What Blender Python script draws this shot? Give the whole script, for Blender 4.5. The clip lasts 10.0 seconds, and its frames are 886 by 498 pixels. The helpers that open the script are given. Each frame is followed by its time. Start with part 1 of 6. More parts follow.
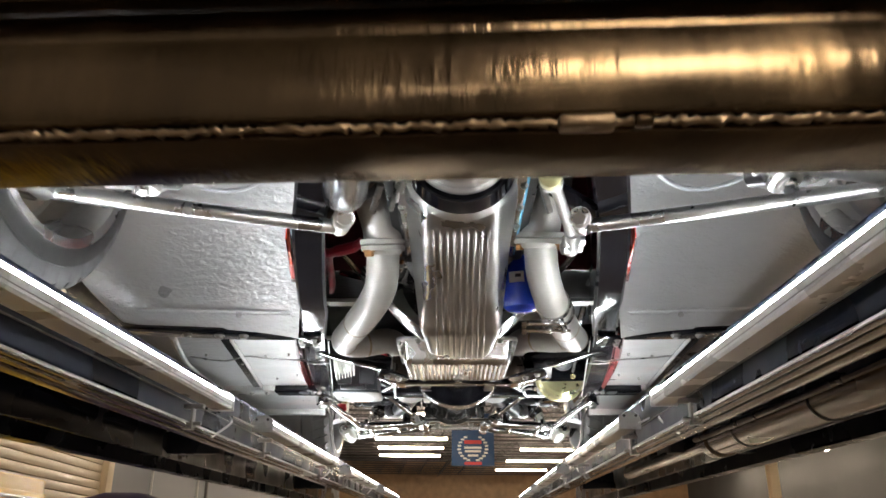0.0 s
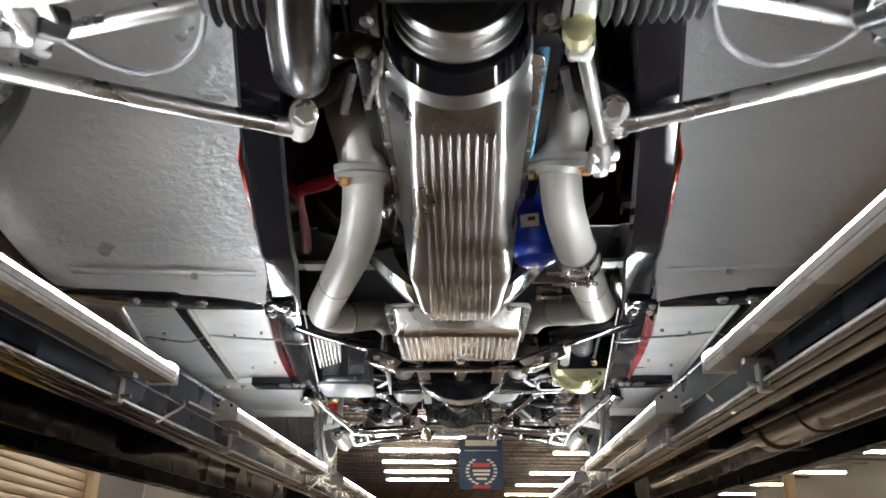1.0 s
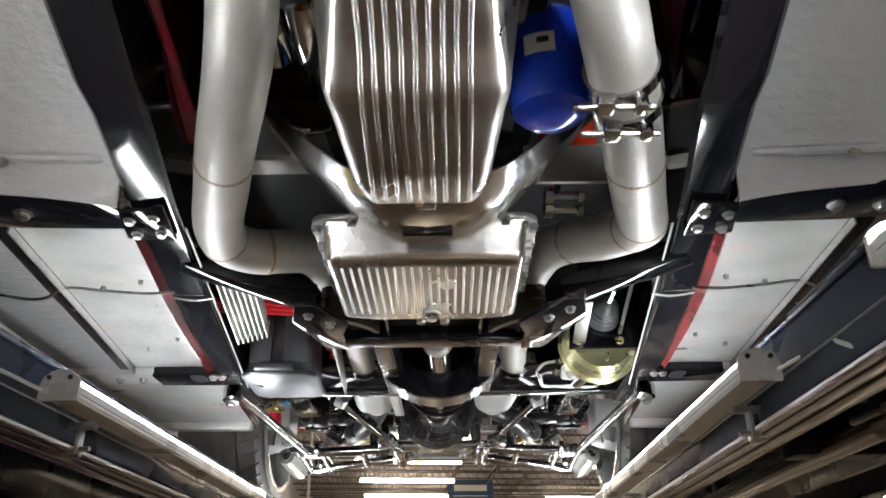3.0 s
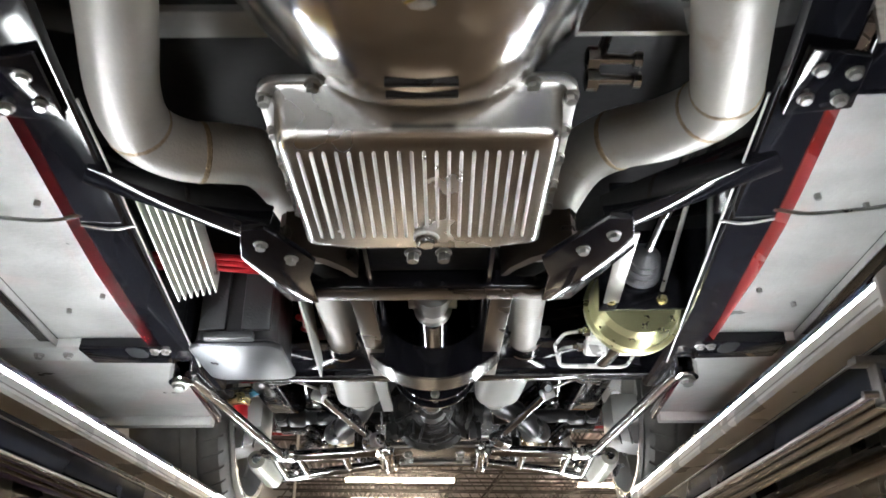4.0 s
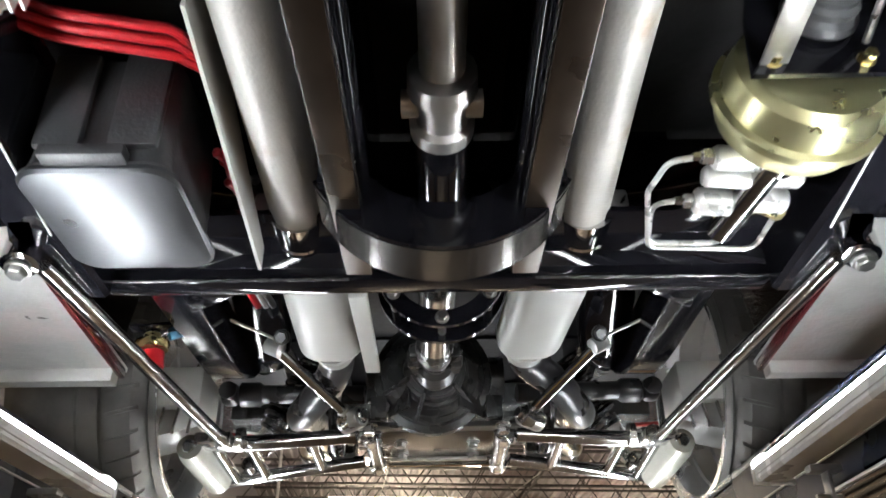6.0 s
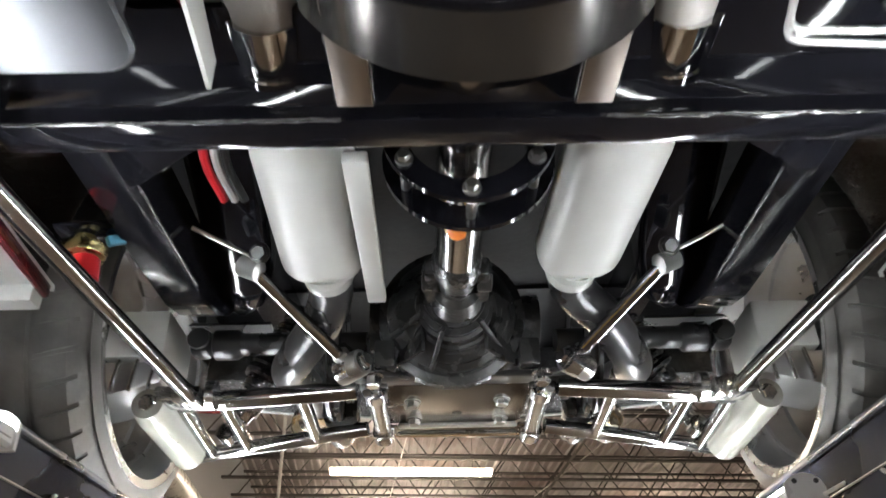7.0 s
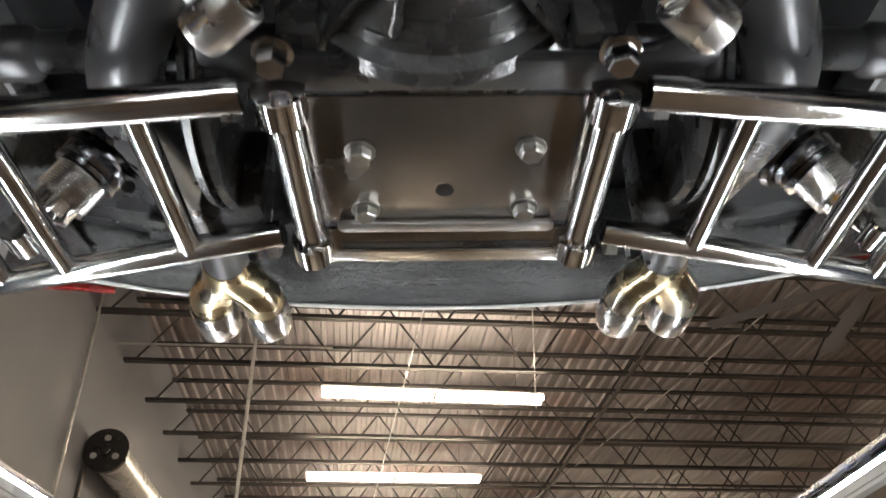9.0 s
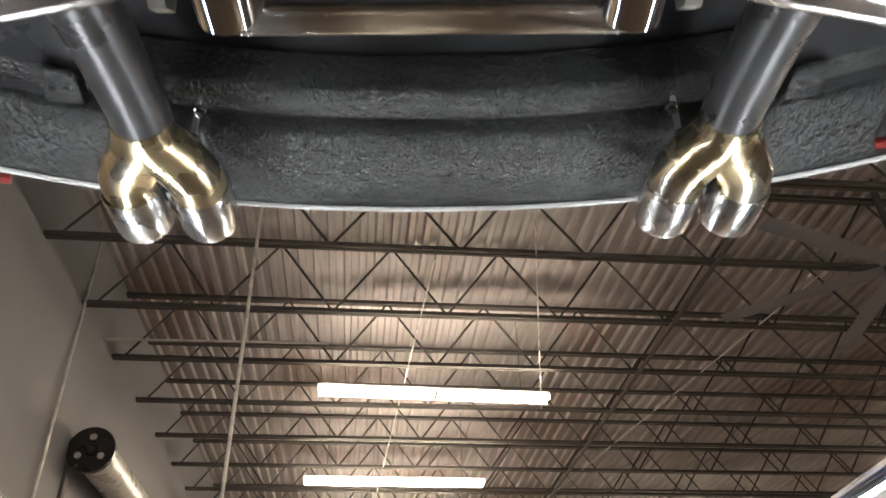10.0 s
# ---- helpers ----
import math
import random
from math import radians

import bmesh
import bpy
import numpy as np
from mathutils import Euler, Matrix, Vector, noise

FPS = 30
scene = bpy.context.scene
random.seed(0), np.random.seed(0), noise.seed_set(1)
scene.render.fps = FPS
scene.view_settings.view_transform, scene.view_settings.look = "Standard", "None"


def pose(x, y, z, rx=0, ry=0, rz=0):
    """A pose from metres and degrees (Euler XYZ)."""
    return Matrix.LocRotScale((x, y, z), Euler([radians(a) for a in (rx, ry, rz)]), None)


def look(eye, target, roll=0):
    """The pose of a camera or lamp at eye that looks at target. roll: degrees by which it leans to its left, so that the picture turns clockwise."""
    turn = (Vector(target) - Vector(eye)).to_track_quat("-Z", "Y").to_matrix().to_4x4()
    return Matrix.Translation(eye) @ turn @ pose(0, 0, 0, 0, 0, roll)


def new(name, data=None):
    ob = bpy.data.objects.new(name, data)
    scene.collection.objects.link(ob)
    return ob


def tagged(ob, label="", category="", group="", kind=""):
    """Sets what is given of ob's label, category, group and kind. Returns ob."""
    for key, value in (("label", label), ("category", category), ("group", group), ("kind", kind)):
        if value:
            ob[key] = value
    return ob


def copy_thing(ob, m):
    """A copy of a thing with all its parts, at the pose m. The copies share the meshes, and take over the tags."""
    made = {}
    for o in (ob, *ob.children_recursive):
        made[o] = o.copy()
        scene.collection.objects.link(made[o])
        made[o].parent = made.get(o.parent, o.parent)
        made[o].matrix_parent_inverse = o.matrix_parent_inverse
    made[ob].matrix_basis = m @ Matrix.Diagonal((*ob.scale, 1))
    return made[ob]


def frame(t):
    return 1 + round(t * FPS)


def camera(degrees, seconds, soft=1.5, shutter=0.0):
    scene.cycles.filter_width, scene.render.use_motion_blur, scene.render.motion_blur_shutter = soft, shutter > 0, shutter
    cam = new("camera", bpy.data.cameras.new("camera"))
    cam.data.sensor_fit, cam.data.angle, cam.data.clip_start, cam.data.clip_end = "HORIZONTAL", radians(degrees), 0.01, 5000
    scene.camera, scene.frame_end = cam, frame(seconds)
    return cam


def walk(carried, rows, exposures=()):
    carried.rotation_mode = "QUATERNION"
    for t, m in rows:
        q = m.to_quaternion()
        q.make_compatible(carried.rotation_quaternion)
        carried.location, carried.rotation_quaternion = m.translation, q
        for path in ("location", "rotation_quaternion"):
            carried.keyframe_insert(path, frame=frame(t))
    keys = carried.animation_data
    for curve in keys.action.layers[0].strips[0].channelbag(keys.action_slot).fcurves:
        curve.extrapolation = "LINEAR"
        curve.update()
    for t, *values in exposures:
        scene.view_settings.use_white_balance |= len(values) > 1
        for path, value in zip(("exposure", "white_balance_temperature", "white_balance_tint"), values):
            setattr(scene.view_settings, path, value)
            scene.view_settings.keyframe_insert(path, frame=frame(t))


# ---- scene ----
cam = camera(58.5, 10.0, soft=1.6, shutter=0.3)
PATH = [
    (0, (0.034, -0.035, 1.226), (-0.021, 1.835, 1.934), 0.1),
    (0.5, (0.051, 0.155, 1.215), (-0.014, 2.012, 1.957), 0.1),
    (1, (0.044, 0.358, 1.195), (-0.029, 2.205, 1.96), -0.0),
    (1.5, (0.045, 0.577, 1.192), (-0.024, 2.413, 1.983), -0.1),
    (2, (0.067, 0.72, 1.205), (0.005, 2.545, 2.022), -0.2),
    (3.5, (0.053, 1.221, 1.228), (0.019, 3.012, 2.119), -0.5),
    (4, (0.043, 1.409, 1.242), (0.019, 3.189, 2.154), -0.6),
    (4.5, (0.038, 1.583, 1.252), (0.022, 3.352, 2.187), -0.7),
    (5, (0.025, 1.773, 1.259), (0.013, 3.529, 2.217), -0.7),
    (6.5, (-0.009, 2.288, 1.254), (-0.022, 3.991, 2.302), -1.1),
    (7, (-0.026, 2.49, 1.269), (-0.048, 4.188, 2.326), -1.1),
    (7.5, (-0.026, 2.678, 1.274), (-0.044, 4.37, 2.339), -1.1),
    (8, (-0.028, 2.879, 1.291), (-0.037, 4.565, 2.367), -1.0),
    (8.5, (-0.026, 3.092, 1.297), (-0.025, 4.771, 2.383), -0.9),
    (9, (-0.031, 3.271, 1.305), (-0.021, 4.944, 2.4), -1.2),
    (9.5, (-0.02, 3.459, 1.321), (-0.011, 5.125, 2.427), -1.1),
    (10, (-0.02, 3.634, 1.329), (-0.016, 5.293, 2.445), -1.2),
]
walk(cam, [(t, look(eye, target, roll)) for t, eye, target, roll in PATH], [(0, 0.58), (0.5, 0.48), (1, 0.26), (1.5, 0.16), (2, 0.16), (3.5, 0.34), (4.5, 0.28), (5, 0.22), (6.4, 0.5), (7.5, 0.62), (8.5, 0.58), (9, 0.58), (10, 0.6)])

# ---- world and exposure ----
world = bpy.data.worlds.new("hall_dark")
scene.world = world
world.use_nodes = True
world.node_tree.nodes["Background"].inputs[0].default_value = (0.9, 0.8, 0.7, 1)
world.node_tree.nodes["Background"].inputs[1].default_value = 0.02
scene.view_settings.exposure = 0.0

LED_POWER, HALL_POWER = 86.0, 48.0


# ---- materials ----
def material(name, base, rough=0.5, metal=0.0, var=0.25, scale=6.0, bump=0.0, bump_scale=60.0, coat=0.0,
             tint=None, tint_at=0.6, tint_scale=3.0, stretch=(1, 1, 1), rough_var=0.25, fine=90.0, distort=0.0, spec=0.5, bump2=0.0, deep=0.004):
    """A surface with grain and wear at two scales; tint: a second colour in patches of its own."""
    m = bpy.data.materials.new(name)
    m.use_nodes = True
    nt = m.node_tree
    b = nt.nodes["Principled BSDF"]
    co = nt.nodes.new("ShaderNodeTexCoord")
    mp = nt.nodes.new("ShaderNodeMapping")
    mp.inputs["Scale"].default_value = stretch
    nt.links.new(co.outputs["Object"], mp.inputs[0])

    def noise_node(sc, detail=4.0, dist=0.0):
        n = nt.nodes.new("ShaderNodeTexNoise")
        n.inputs["Scale"].default_value, n.inputs["Detail"].default_value, n.inputs["Distortion"].default_value = sc, detail, dist
        nt.links.new(mp.outputs[0], n.inputs["Vector"])
        return n

    def mix(fac, a, c):
        x = nt.nodes.new("ShaderNodeMix")
        x.data_type = "RGBA"
        for v, k in ((fac, 0), (a, 6), (c, 7)):
            if hasattr(v, "links"):
                nt.links.new(v, x.inputs[k])
            else:
                x.inputs[k].default_value = v
        return x.outputs[2]

    def span(v, lo, hi, to_lo, to_hi):
        r = nt.nodes.new("ShaderNodeMapRange")
        for i, val in ((1, lo), (2, hi), (3, to_lo), (4, to_hi)):
            r.inputs[i].default_value = val
        nt.links.new(v, r.inputs[0])
        return r.outputs[0]

    coarse, small = noise_node(scale), noise_node(fine, 5.0)
    dark = tuple(c * (1 - var) for c in base) + (1,)
    light = tuple(min(1, c * (1 + var * 0.6)) for c in base) + (1,)
    col = mix(span(coarse.outputs[0], 0.3, 0.7, 0, 1), dark, light)
    col = mix(span(small.outputs[0], 0.35, 0.65, 0, var * 0.6), col, dark)
    if tint:
        t = noise_node(tint_scale, 6.0)
        col = mix(span(t.outputs[0], tint_at, tint_at + 0.12, 0, 0.8), col, (*tint, 1))
    nt.links.new(col, b.inputs["Base Color"])
    b.inputs["Metallic"].default_value, b.inputs["Specular IOR Level"].default_value = metal, spec
    nt.links.new(span(coarse.outputs[0], 0.3, 0.7, max(0.02, rough * (1 - rough_var)), min(1, rough * (1 + rough_var))), b.inputs["Roughness"])
    b.inputs["Coat Weight"].default_value, b.inputs["Coat Roughness"].default_value = coat, 0.06
    if bump:
        h = noise_node(bump_scale, 3.0, distort)
        height = h.outputs[0]
        if bump2:
            h2 = noise_node(bump_scale * bump2, 2.0, distort * 2)
            add = nt.nodes.new("ShaderNodeMath")
            add.operation = "MULTIPLY_ADD"
            add.inputs[1].default_value = 0.45
            nt.links.new(h2.outputs[0], add.inputs[0])
            nt.links.new(h.outputs[0], add.inputs[2])
            height = add.outputs[0]
        bp = nt.nodes.new("ShaderNodeBump")
        bp.inputs["Strength"].default_value, bp.inputs["Distance"].default_value = bump, deep
        nt.links.new(height, bp.inputs["Height"])
        nt.links.new(bp.outputs[0], b.inputs["Normal"])
    return m


def glow(name, colour, strength):
    m = bpy.data.materials.new(name)
    m.use_nodes = True
    nt = m.node_tree
    nt.nodes.remove(nt.nodes["Principled BSDF"])
    e = nt.nodes.new("ShaderNodeEmission")
    e.inputs[0].default_value, e.inputs[1].default_value = (*colour, 1), strength
    nt.links.new(e.outputs[0], nt.nodes["Material Output"].inputs[0])
    return m


BLACK = material("black_gloss_paint", (0.006, 0.006, 0.008), 0.08, var=0.4, scale=9, bump=0.014, bump_scale=34, spec=0.34, rough_var=0.5)
# matt black that stands in for deep shade up inside the car
VOID = material("matt_black_shade", (0.02, 0.02, 0.021), 0.42, var=0.4, scale=8, bump=0.2, bump_scale=60, spec=0.1)
BLACK_SATIN = material("black_satin", (0.012, 0.012, 0.013), 0.32, var=0.4, scale=14, bump=0.1, bump_scale=90)
CAST_BLACK = material("black_cast_iron", (0.03, 0.03, 0.03), 0.27, metal=0.0, var=0.4, scale=20, bump=0.35, bump_scale=120)
ALU = material("polished_cast_aluminium", (0.62, 0.61, 0.6), 0.24, metal=1.0, var=0.12, scale=9, bump=0.05, bump_scale=160)
ALU_SATIN = material("satin_aluminium", (0.58, 0.58, 0.57), 0.4, metal=1.0, var=0.15, scale=12, bump=0.06, bump_scale=220)
RIM = material("polished_wheel_rim", (0.74, 0.735, 0.73), 0.28, metal=1.0, var=0.15, scale=7)
PAN_ALU = material("satin_cast_pan", (0.52, 0.515, 0.505), 0.32, metal=1.0, var=0.1, scale=8, bump=0.04, bump_scale=120)
DARK_STEEL = material("dark_polished_steel", (0.12, 0.115, 0.11), 0.2, metal=0.9, var=0.2, scale=8)
CHROME = material("chrome", (0.62, 0.62, 0.62), 0.09, metal=1.0, var=0.08, scale=12)
SATIN_STEEL = material("satin_stainless_steel", (0.56, 0.555, 0.545), 0.3, metal=1.0, var=0.15, scale=16, bump=0.03, bump_scale=90)
STEEL = material("polished_stainless_steel", (0.48, 0.475, 0.465), 0.16, metal=1.0, var=0.15, scale=16, bump=0.02, bump_scale=90)
TUBE_STEEL = material("brushed_steel_tube", (0.46, 0.45, 0.44), 0.15, metal=1.0, var=0.2, scale=12, stretch=(1, 0.2, 1))
ZINC = material("zinc_plated_bolt", (0.34, 0.335, 0.32), 0.34, metal=1.0, var=0.25, scale=60)
RUST_BOLT = material("rusty_copper_bolt", (0.42, 0.22, 0.09), 0.45, metal=0.6, var=0.4, scale=90)
EXHAUST = material("ceramic_coated_exhaust", (0.45, 0.44, 0.41), 0.42, metal=0.35, var=0.22, scale=7, bump=0.16, bump_scale=240,
                   tint=(0.31, 0.21, 0.115), tint_at=0.63, tint_scale=11)
WELD = material("heat_stained_weld", (0.36, 0.28, 0.18), 0.5, metal=0.5, var=0.5, scale=70, bump=0.8, bump_scale=170)
# paler than the frame, so the welds double as edge highlights
WELD_HIGHLIGHT = material("weld_bead_highlight", (0.05, 0.05, 0.052), 0.22, metal=0.3, var=0.5, scale=80, spec=0.8)
MUFFLER = material("silver_muffler_paint", (0.52, 0.525, 0.505), 0.45, metal=0.1, var=0.1, scale=8, bump=0.05, bump_scale=160)
DARK_PIPE = material("dark_grey_pipe_coating", (0.035, 0.035, 0.037), 0.3, metal=0.3, var=0.25, scale=12, bump=0.08, bump_scale=200)
TIP_GOLD = material("heat_tinted_chrome", (0.56, 0.47, 0.3), 0.27, metal=1.0, var=0.25, scale=18, tint=(0.68, 0.65, 0.6), tint_at=0.52, tint_scale=14)
UNDERCOAT = material("brushed_undercoating", (0.42, 0.42, 0.42), 0.34, metal=0.4, var=0.16, scale=4, bump=1.0, bump_scale=62, stretch=(0.5, 1, 0.8), distort=0.35, bump2=2.3, deep=0.004, fine=70)
UNDERCOAT_DARK = material("dark_undercoating", (0.022, 0.022, 0.022), 0.15, var=0.35, scale=5, bump=1.0, bump_scale=95, distort=0.9, bump2=2.4, deep=0.005, spec=0.5)
FLOOR_PAN = material("silver_floor_pan", (0.52, 0.52, 0.505), 0.36, metal=0.5, var=0.24, scale=9, bump=0.4, bump_scale=60, fine=120, bump2=3.0, rough_var=0.25, tint=(0.55, 0.47, 0.455), tint_at=0.55, tint_scale=6)
SLEEVE = material("cream_satin_sleeve", (0.22, 0.215, 0.185), 0.36, metal=0.3, var=0.12, scale=12, bump=0.04, bump_scale=150)
RED = material("red_body_paint", (0.075, 0.008, 0.009), 0.22, var=0.2, scale=8, coat=0.5)
EDGE_RED = material("lighter_body_red", (0.18, 0.014, 0.012), 0.3, var=0.2, scale=8, coat=0.3)
BRIGHT_RED = material("bright_red_paint", (0.6, 0.045, 0.02), 0.25, var=0.12, scale=8, coat=0.4)
MAROON = material("maroon_paint", (0.11, 0.006, 0.017), 0.35, var=0.3, scale=7)
RUBBER = material("tyre_rubber", (0.11, 0.105, 0.098), 0.5, var=0.3, scale=18, bump=0.15, bump_scale=110, tint=(0.11, 0.096, 0.08), tint_at=0.58, tint_scale=5, spec=0.3)
BELLOWS = material("black_rubber_bellows", (0.075, 0.075, 0.078), 0.4, var=0.2, scale=40)
BLUE = material("blue_oil_filter_paint", (0.012, 0.05, 0.5), 0.18, var=0.15, scale=14, coat=0.4)
GOLD_ZINC = material("yellow_zinc_plating", (0.62, 0.6, 0.34), 0.3, metal=0.9, var=0.2, scale=10, tint=(0.56, 0.62, 0.46), tint_at=0.55, tint_scale=9)
BRASS = material("brass", (0.5, 0.42, 0.2), 0.28, metal=1.0, var=0.2, scale=50)
PLASTIC = material("black_grained_plastic", (0.042, 0.043, 0.046), 0.36, var=0.2, scale=18, bump=0.2, bump_scale=240)
BOX_METAL = material("satin_grey_box_lid", (0.075, 0.078, 0.085), 0.36, metal=0.85, var=0.12, scale=5, bump=0.04, bump_scale=150)
MIRROR_ALU = material("mirror_polished_aluminium", (0.68, 0.68, 0.67), 0.17, metal=1.0, var=0.12, scale=7, bump=0.03, bump_scale=50)
HOSE_RED = material("crimson_rubber_hose", (0.4, 0.012, 0.035), 0.4, var=0.25, scale=14)
# front tread: tan dust, made paler for the lamp light on it
DUSTY_LIT_TREAD = material("dusty_lit_tyre_tread", (0.25, 0.215, 0.165), 0.6, var=0.3, scale=18, bump=0.15, bump_scale=110, spec=0.3)
SIDEWALL = material("black_tyre_sidewall", (0.009, 0.0085, 0.008), 0.55, var=0.3, scale=16, bump=0.1, bump_scale=120, spec=0.25)
# dark metal tinted brown to stand in for the floor's reflection
BROWN_REFLECTION = material("brown_floor_reflection", (0.085, 0.066, 0.052), 0.3, metal=0.9, var=0.2, scale=9, bump=0.04, bump_scale=70)
GUN_CHROME = material("dark_chrome_pipe", (0.13, 0.133, 0.14), 0.2, metal=1.0, var=0.3, scale=9, bump=0.03, bump_scale=60)
SILVER = material("bright_plated_casting", (0.58, 0.58, 0.565), 0.3, metal=0.55, var=0.12, scale=30, bump=0.08, bump_scale=140)
WIRE_RED = material("red_cable", (0.45, 0.012, 0.02), 0.35, var=0.1, scale=40)
WIRE_GREY = material("grey_cable", (0.3, 0.3, 0.31), 0.4, var=0.1, scale=40)
WHITE_PAINT = material("white_enamel", (0.7, 0.7, 0.69), 0.35, var=0.06, scale=12)
PALE_BLUE = material("pale_blue_plastic", (0.12, 0.42, 0.68), 0.35, var=0.1, scale=40)
GREEN_ALU = material("pale_finned_cooler", (0.66, 0.67, 0.62), 0.35, metal=0.5, var=0.1, scale=14)
LIFT = material("brown_black_lift_steel", (0.09, 0.06, 0.036), 0.24, metal=0.0, var=0.5, scale=5, bump=0.12, bump_scale=40, coat=0.6, spec=0.8, stretch=(1, 0.3, 1))
BEAM = material("brown_scuffed_beam_paint", (0.072, 0.05, 0.027), 0.2, metal=0.8, var=0.5, scale=7, bump=0.16, bump_scale=45, stretch=(3, 1, 0.5), spec=0.7, rough_var=0.35)
BEAM_BARE = material("rough_bare_weld", (0.2, 0.15, 0.1), 0.34, metal=0.7, var=0.4, scale=20, bump=0.4, bump_scale=120)
LIFT_BLUE = material("dark_blue_lift_steel", (0.011, 0.015, 0.028), 0.3, var=0.3, scale=5, bump=0.06, bump_scale=30, spec=0.2, rough_var=0.5)
CASE = material("white_lamp_housing", (0.55, 0.55, 0.54), 0.3, metal=0.1, var=0.06, scale=8)
BRACKET = material("galvanised_bracket", (0.3, 0.29, 0.28), 0.38, metal=0.8, var=0.25, scale=40)
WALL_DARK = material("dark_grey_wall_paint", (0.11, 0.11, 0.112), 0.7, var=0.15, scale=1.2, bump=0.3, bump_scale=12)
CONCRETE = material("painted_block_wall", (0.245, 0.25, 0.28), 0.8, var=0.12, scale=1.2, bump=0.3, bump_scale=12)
DECK = material("galvanised_roof_deck", (0.4, 0.375, 0.39), 0.6, metal=0.1, var=0.3, scale=0.8, tint=(0.24, 0.18, 0.17), tint_at=0.52, tint_scale=0.5)
JOIST = material("dark_grey_joist_paint", (0.065, 0.06, 0.06), 0.5, var=0.3, scale=4)
FLOOR_M = material("brown_sealed_floor", (0.2, 0.165, 0.135), 0.2, var=0.3, scale=0.9, bump=0.1, bump_scale=15)
DOOR_M = material("beige_sectional_door", (0.62, 0.5, 0.34), 0.45, var=0.1, scale=2)
BANNER_BLUE = material("blue_banner_cloth", (0.02, 0.05, 0.12), 0.8, var=0.15, scale=5)
BANNER_PALE = material("pale_banner_print", (0.55, 0.55, 0.52), 0.8, var=0.1, scale=5)
BANNER_RED = material("red_banner_print", (0.45, 0.05, 0.05), 0.8, var=0.1, scale=5)
YELLOW = material("yellow_paint", (0.75, 0.45, 0.03), 0.4, var=0.15, scale=3)
PURPLE = material("dark_purple_plastic", (0.03, 0.022, 0.085), 0.5, var=0.2, scale=5)
ORANGE = material("orange_print", (0.8, 0.2, 0.02), 0.4, var=0.1, scale=40)
LABEL_W = material("white_print", (0.75, 0.75, 0.72), 0.5, var=0.05, scale=40)
TAN = material("wood_slat_wall", (0.4, 0.24, 0.12), 0.5, var=0.25, scale=3)
LED = glow("led_tube_glow", (0.93, 0.97, 1.0), LED_POWER)
FLUO = glow("fluorescent_tube_glow", (1.0, 0.82, 0.6), HALL_POWER)


# ---- building helpers ----
def part(name, bm, mat, parent=None, label="", smooth=True, sharp=35):
    me = bpy.data.meshes.new(name)
    if smooth:
        for f in bm.faces:
            f.smooth = True
        lim = radians(sharp)
        for e in bm.edges:
            if len(e.link_faces) == 2 and e.calc_face_angle(0) > lim:
                e.smooth = False
    bm.to_mesh(me)
    bm.free()
    me.materials.append(mat)
    ob = new(name, me)
    if parent is not None:
        ob.parent = parent
    if label:
        ob["label"] = label
    return ob


def shared(name, me, parent, m, label=""):
    ob = new(name, me)
    ob.parent = parent
    ob.matrix_basis = m
    if label:
        ob["label"] = label
    return ob


def thing(name, label, category, m=None, group="", kind=""):
    ob = new(name)
    ob.empty_display_size = 0.05
    if m is not None:
        ob.matrix_basis = m
    return tagged(ob, label, category, group, kind)


def V(*a):
    return Vector(a)


def box(bm, x0, x1, y0, y1, z0, z1, bevel=0.0, seg=2):
    vs = [bm.verts.new((x, y, z)) for z in (z0, z1) for y in (y0, y1) for x in (x0, x1)]
    fs = [bm.faces.new([vs[i] for i in q]) for q in ((0, 2, 3, 1), (4, 5, 7, 6), (0, 1, 5, 4), (2, 6, 7, 3), (0, 4, 6, 2), (1, 3, 7, 5))]
    if bevel:
        es = {e for f in fs for e in f.edges}
        bmesh.ops.bevel(bm, geom=list(es), offset=bevel, segments=seg, affect="EDGES", profile=0.5)
    return bm


def prism(bm, pts, z0, z1, bevel=0.0):
    """A plate with the plan pts (x, y) between two heights (numbers, or functions of x and y)."""
    h = lambda z, p: z(*p) if callable(z) else z
    lo = [bm.verts.new((p[0], p[1], h(z0, p))) for p in pts]
    hi = [bm.verts.new((p[0], p[1], h(z1, p))) for p in pts]
    n = len(pts)
    fs = [bm.faces.new(lo[::-1]), bm.faces.new(hi)]
    fs += [bm.faces.new((lo[i], lo[(i + 1) % n], hi[(i + 1) % n], hi[i])) for i in range(n)]
    bmesh.ops.recalc_face_normals(bm, faces=fs)
    if bevel:
        es = {e for f in fs for e in f.edges}
        bmesh.ops.bevel(bm, geom=list(es), offset=bevel, segments=2, affect="EDGES", profile=0.5)
    return bm


def beam(bm, a, b, w, h, bevel=0.004, up=(0, 0, 1)):
    """A bar of width w and height h from a to b."""
    a, b = Vector(a), Vector(b)
    d = (b - a).normalized()
    sx = d.cross(Vector(up)).normalized()
    u = sx.cross(d)
    vs = [bm.verts.new(p + sx * i * w / 2 + u * j * h / 2) for p in (a, b) for i, j in ((-1, -1), (1, -1), (1, 1), (-1, 1))]
    fs = [bm.faces.new([vs[i] for i in q]) for q in ((3, 2, 1, 0), (4, 5, 6, 7), (0, 1, 5, 4), (1, 2, 6, 5), (2, 3, 7, 6), (3, 0, 4, 7))]
    bmesh.ops.recalc_face_normals(bm, faces=fs)
    if bevel:
        es = {e for f in fs for e in f.edges}
        bmesh.ops.bevel(bm, geom=list(es), offset=bevel, segments=2, affect="EDGES", profile=0.5)
    return bm


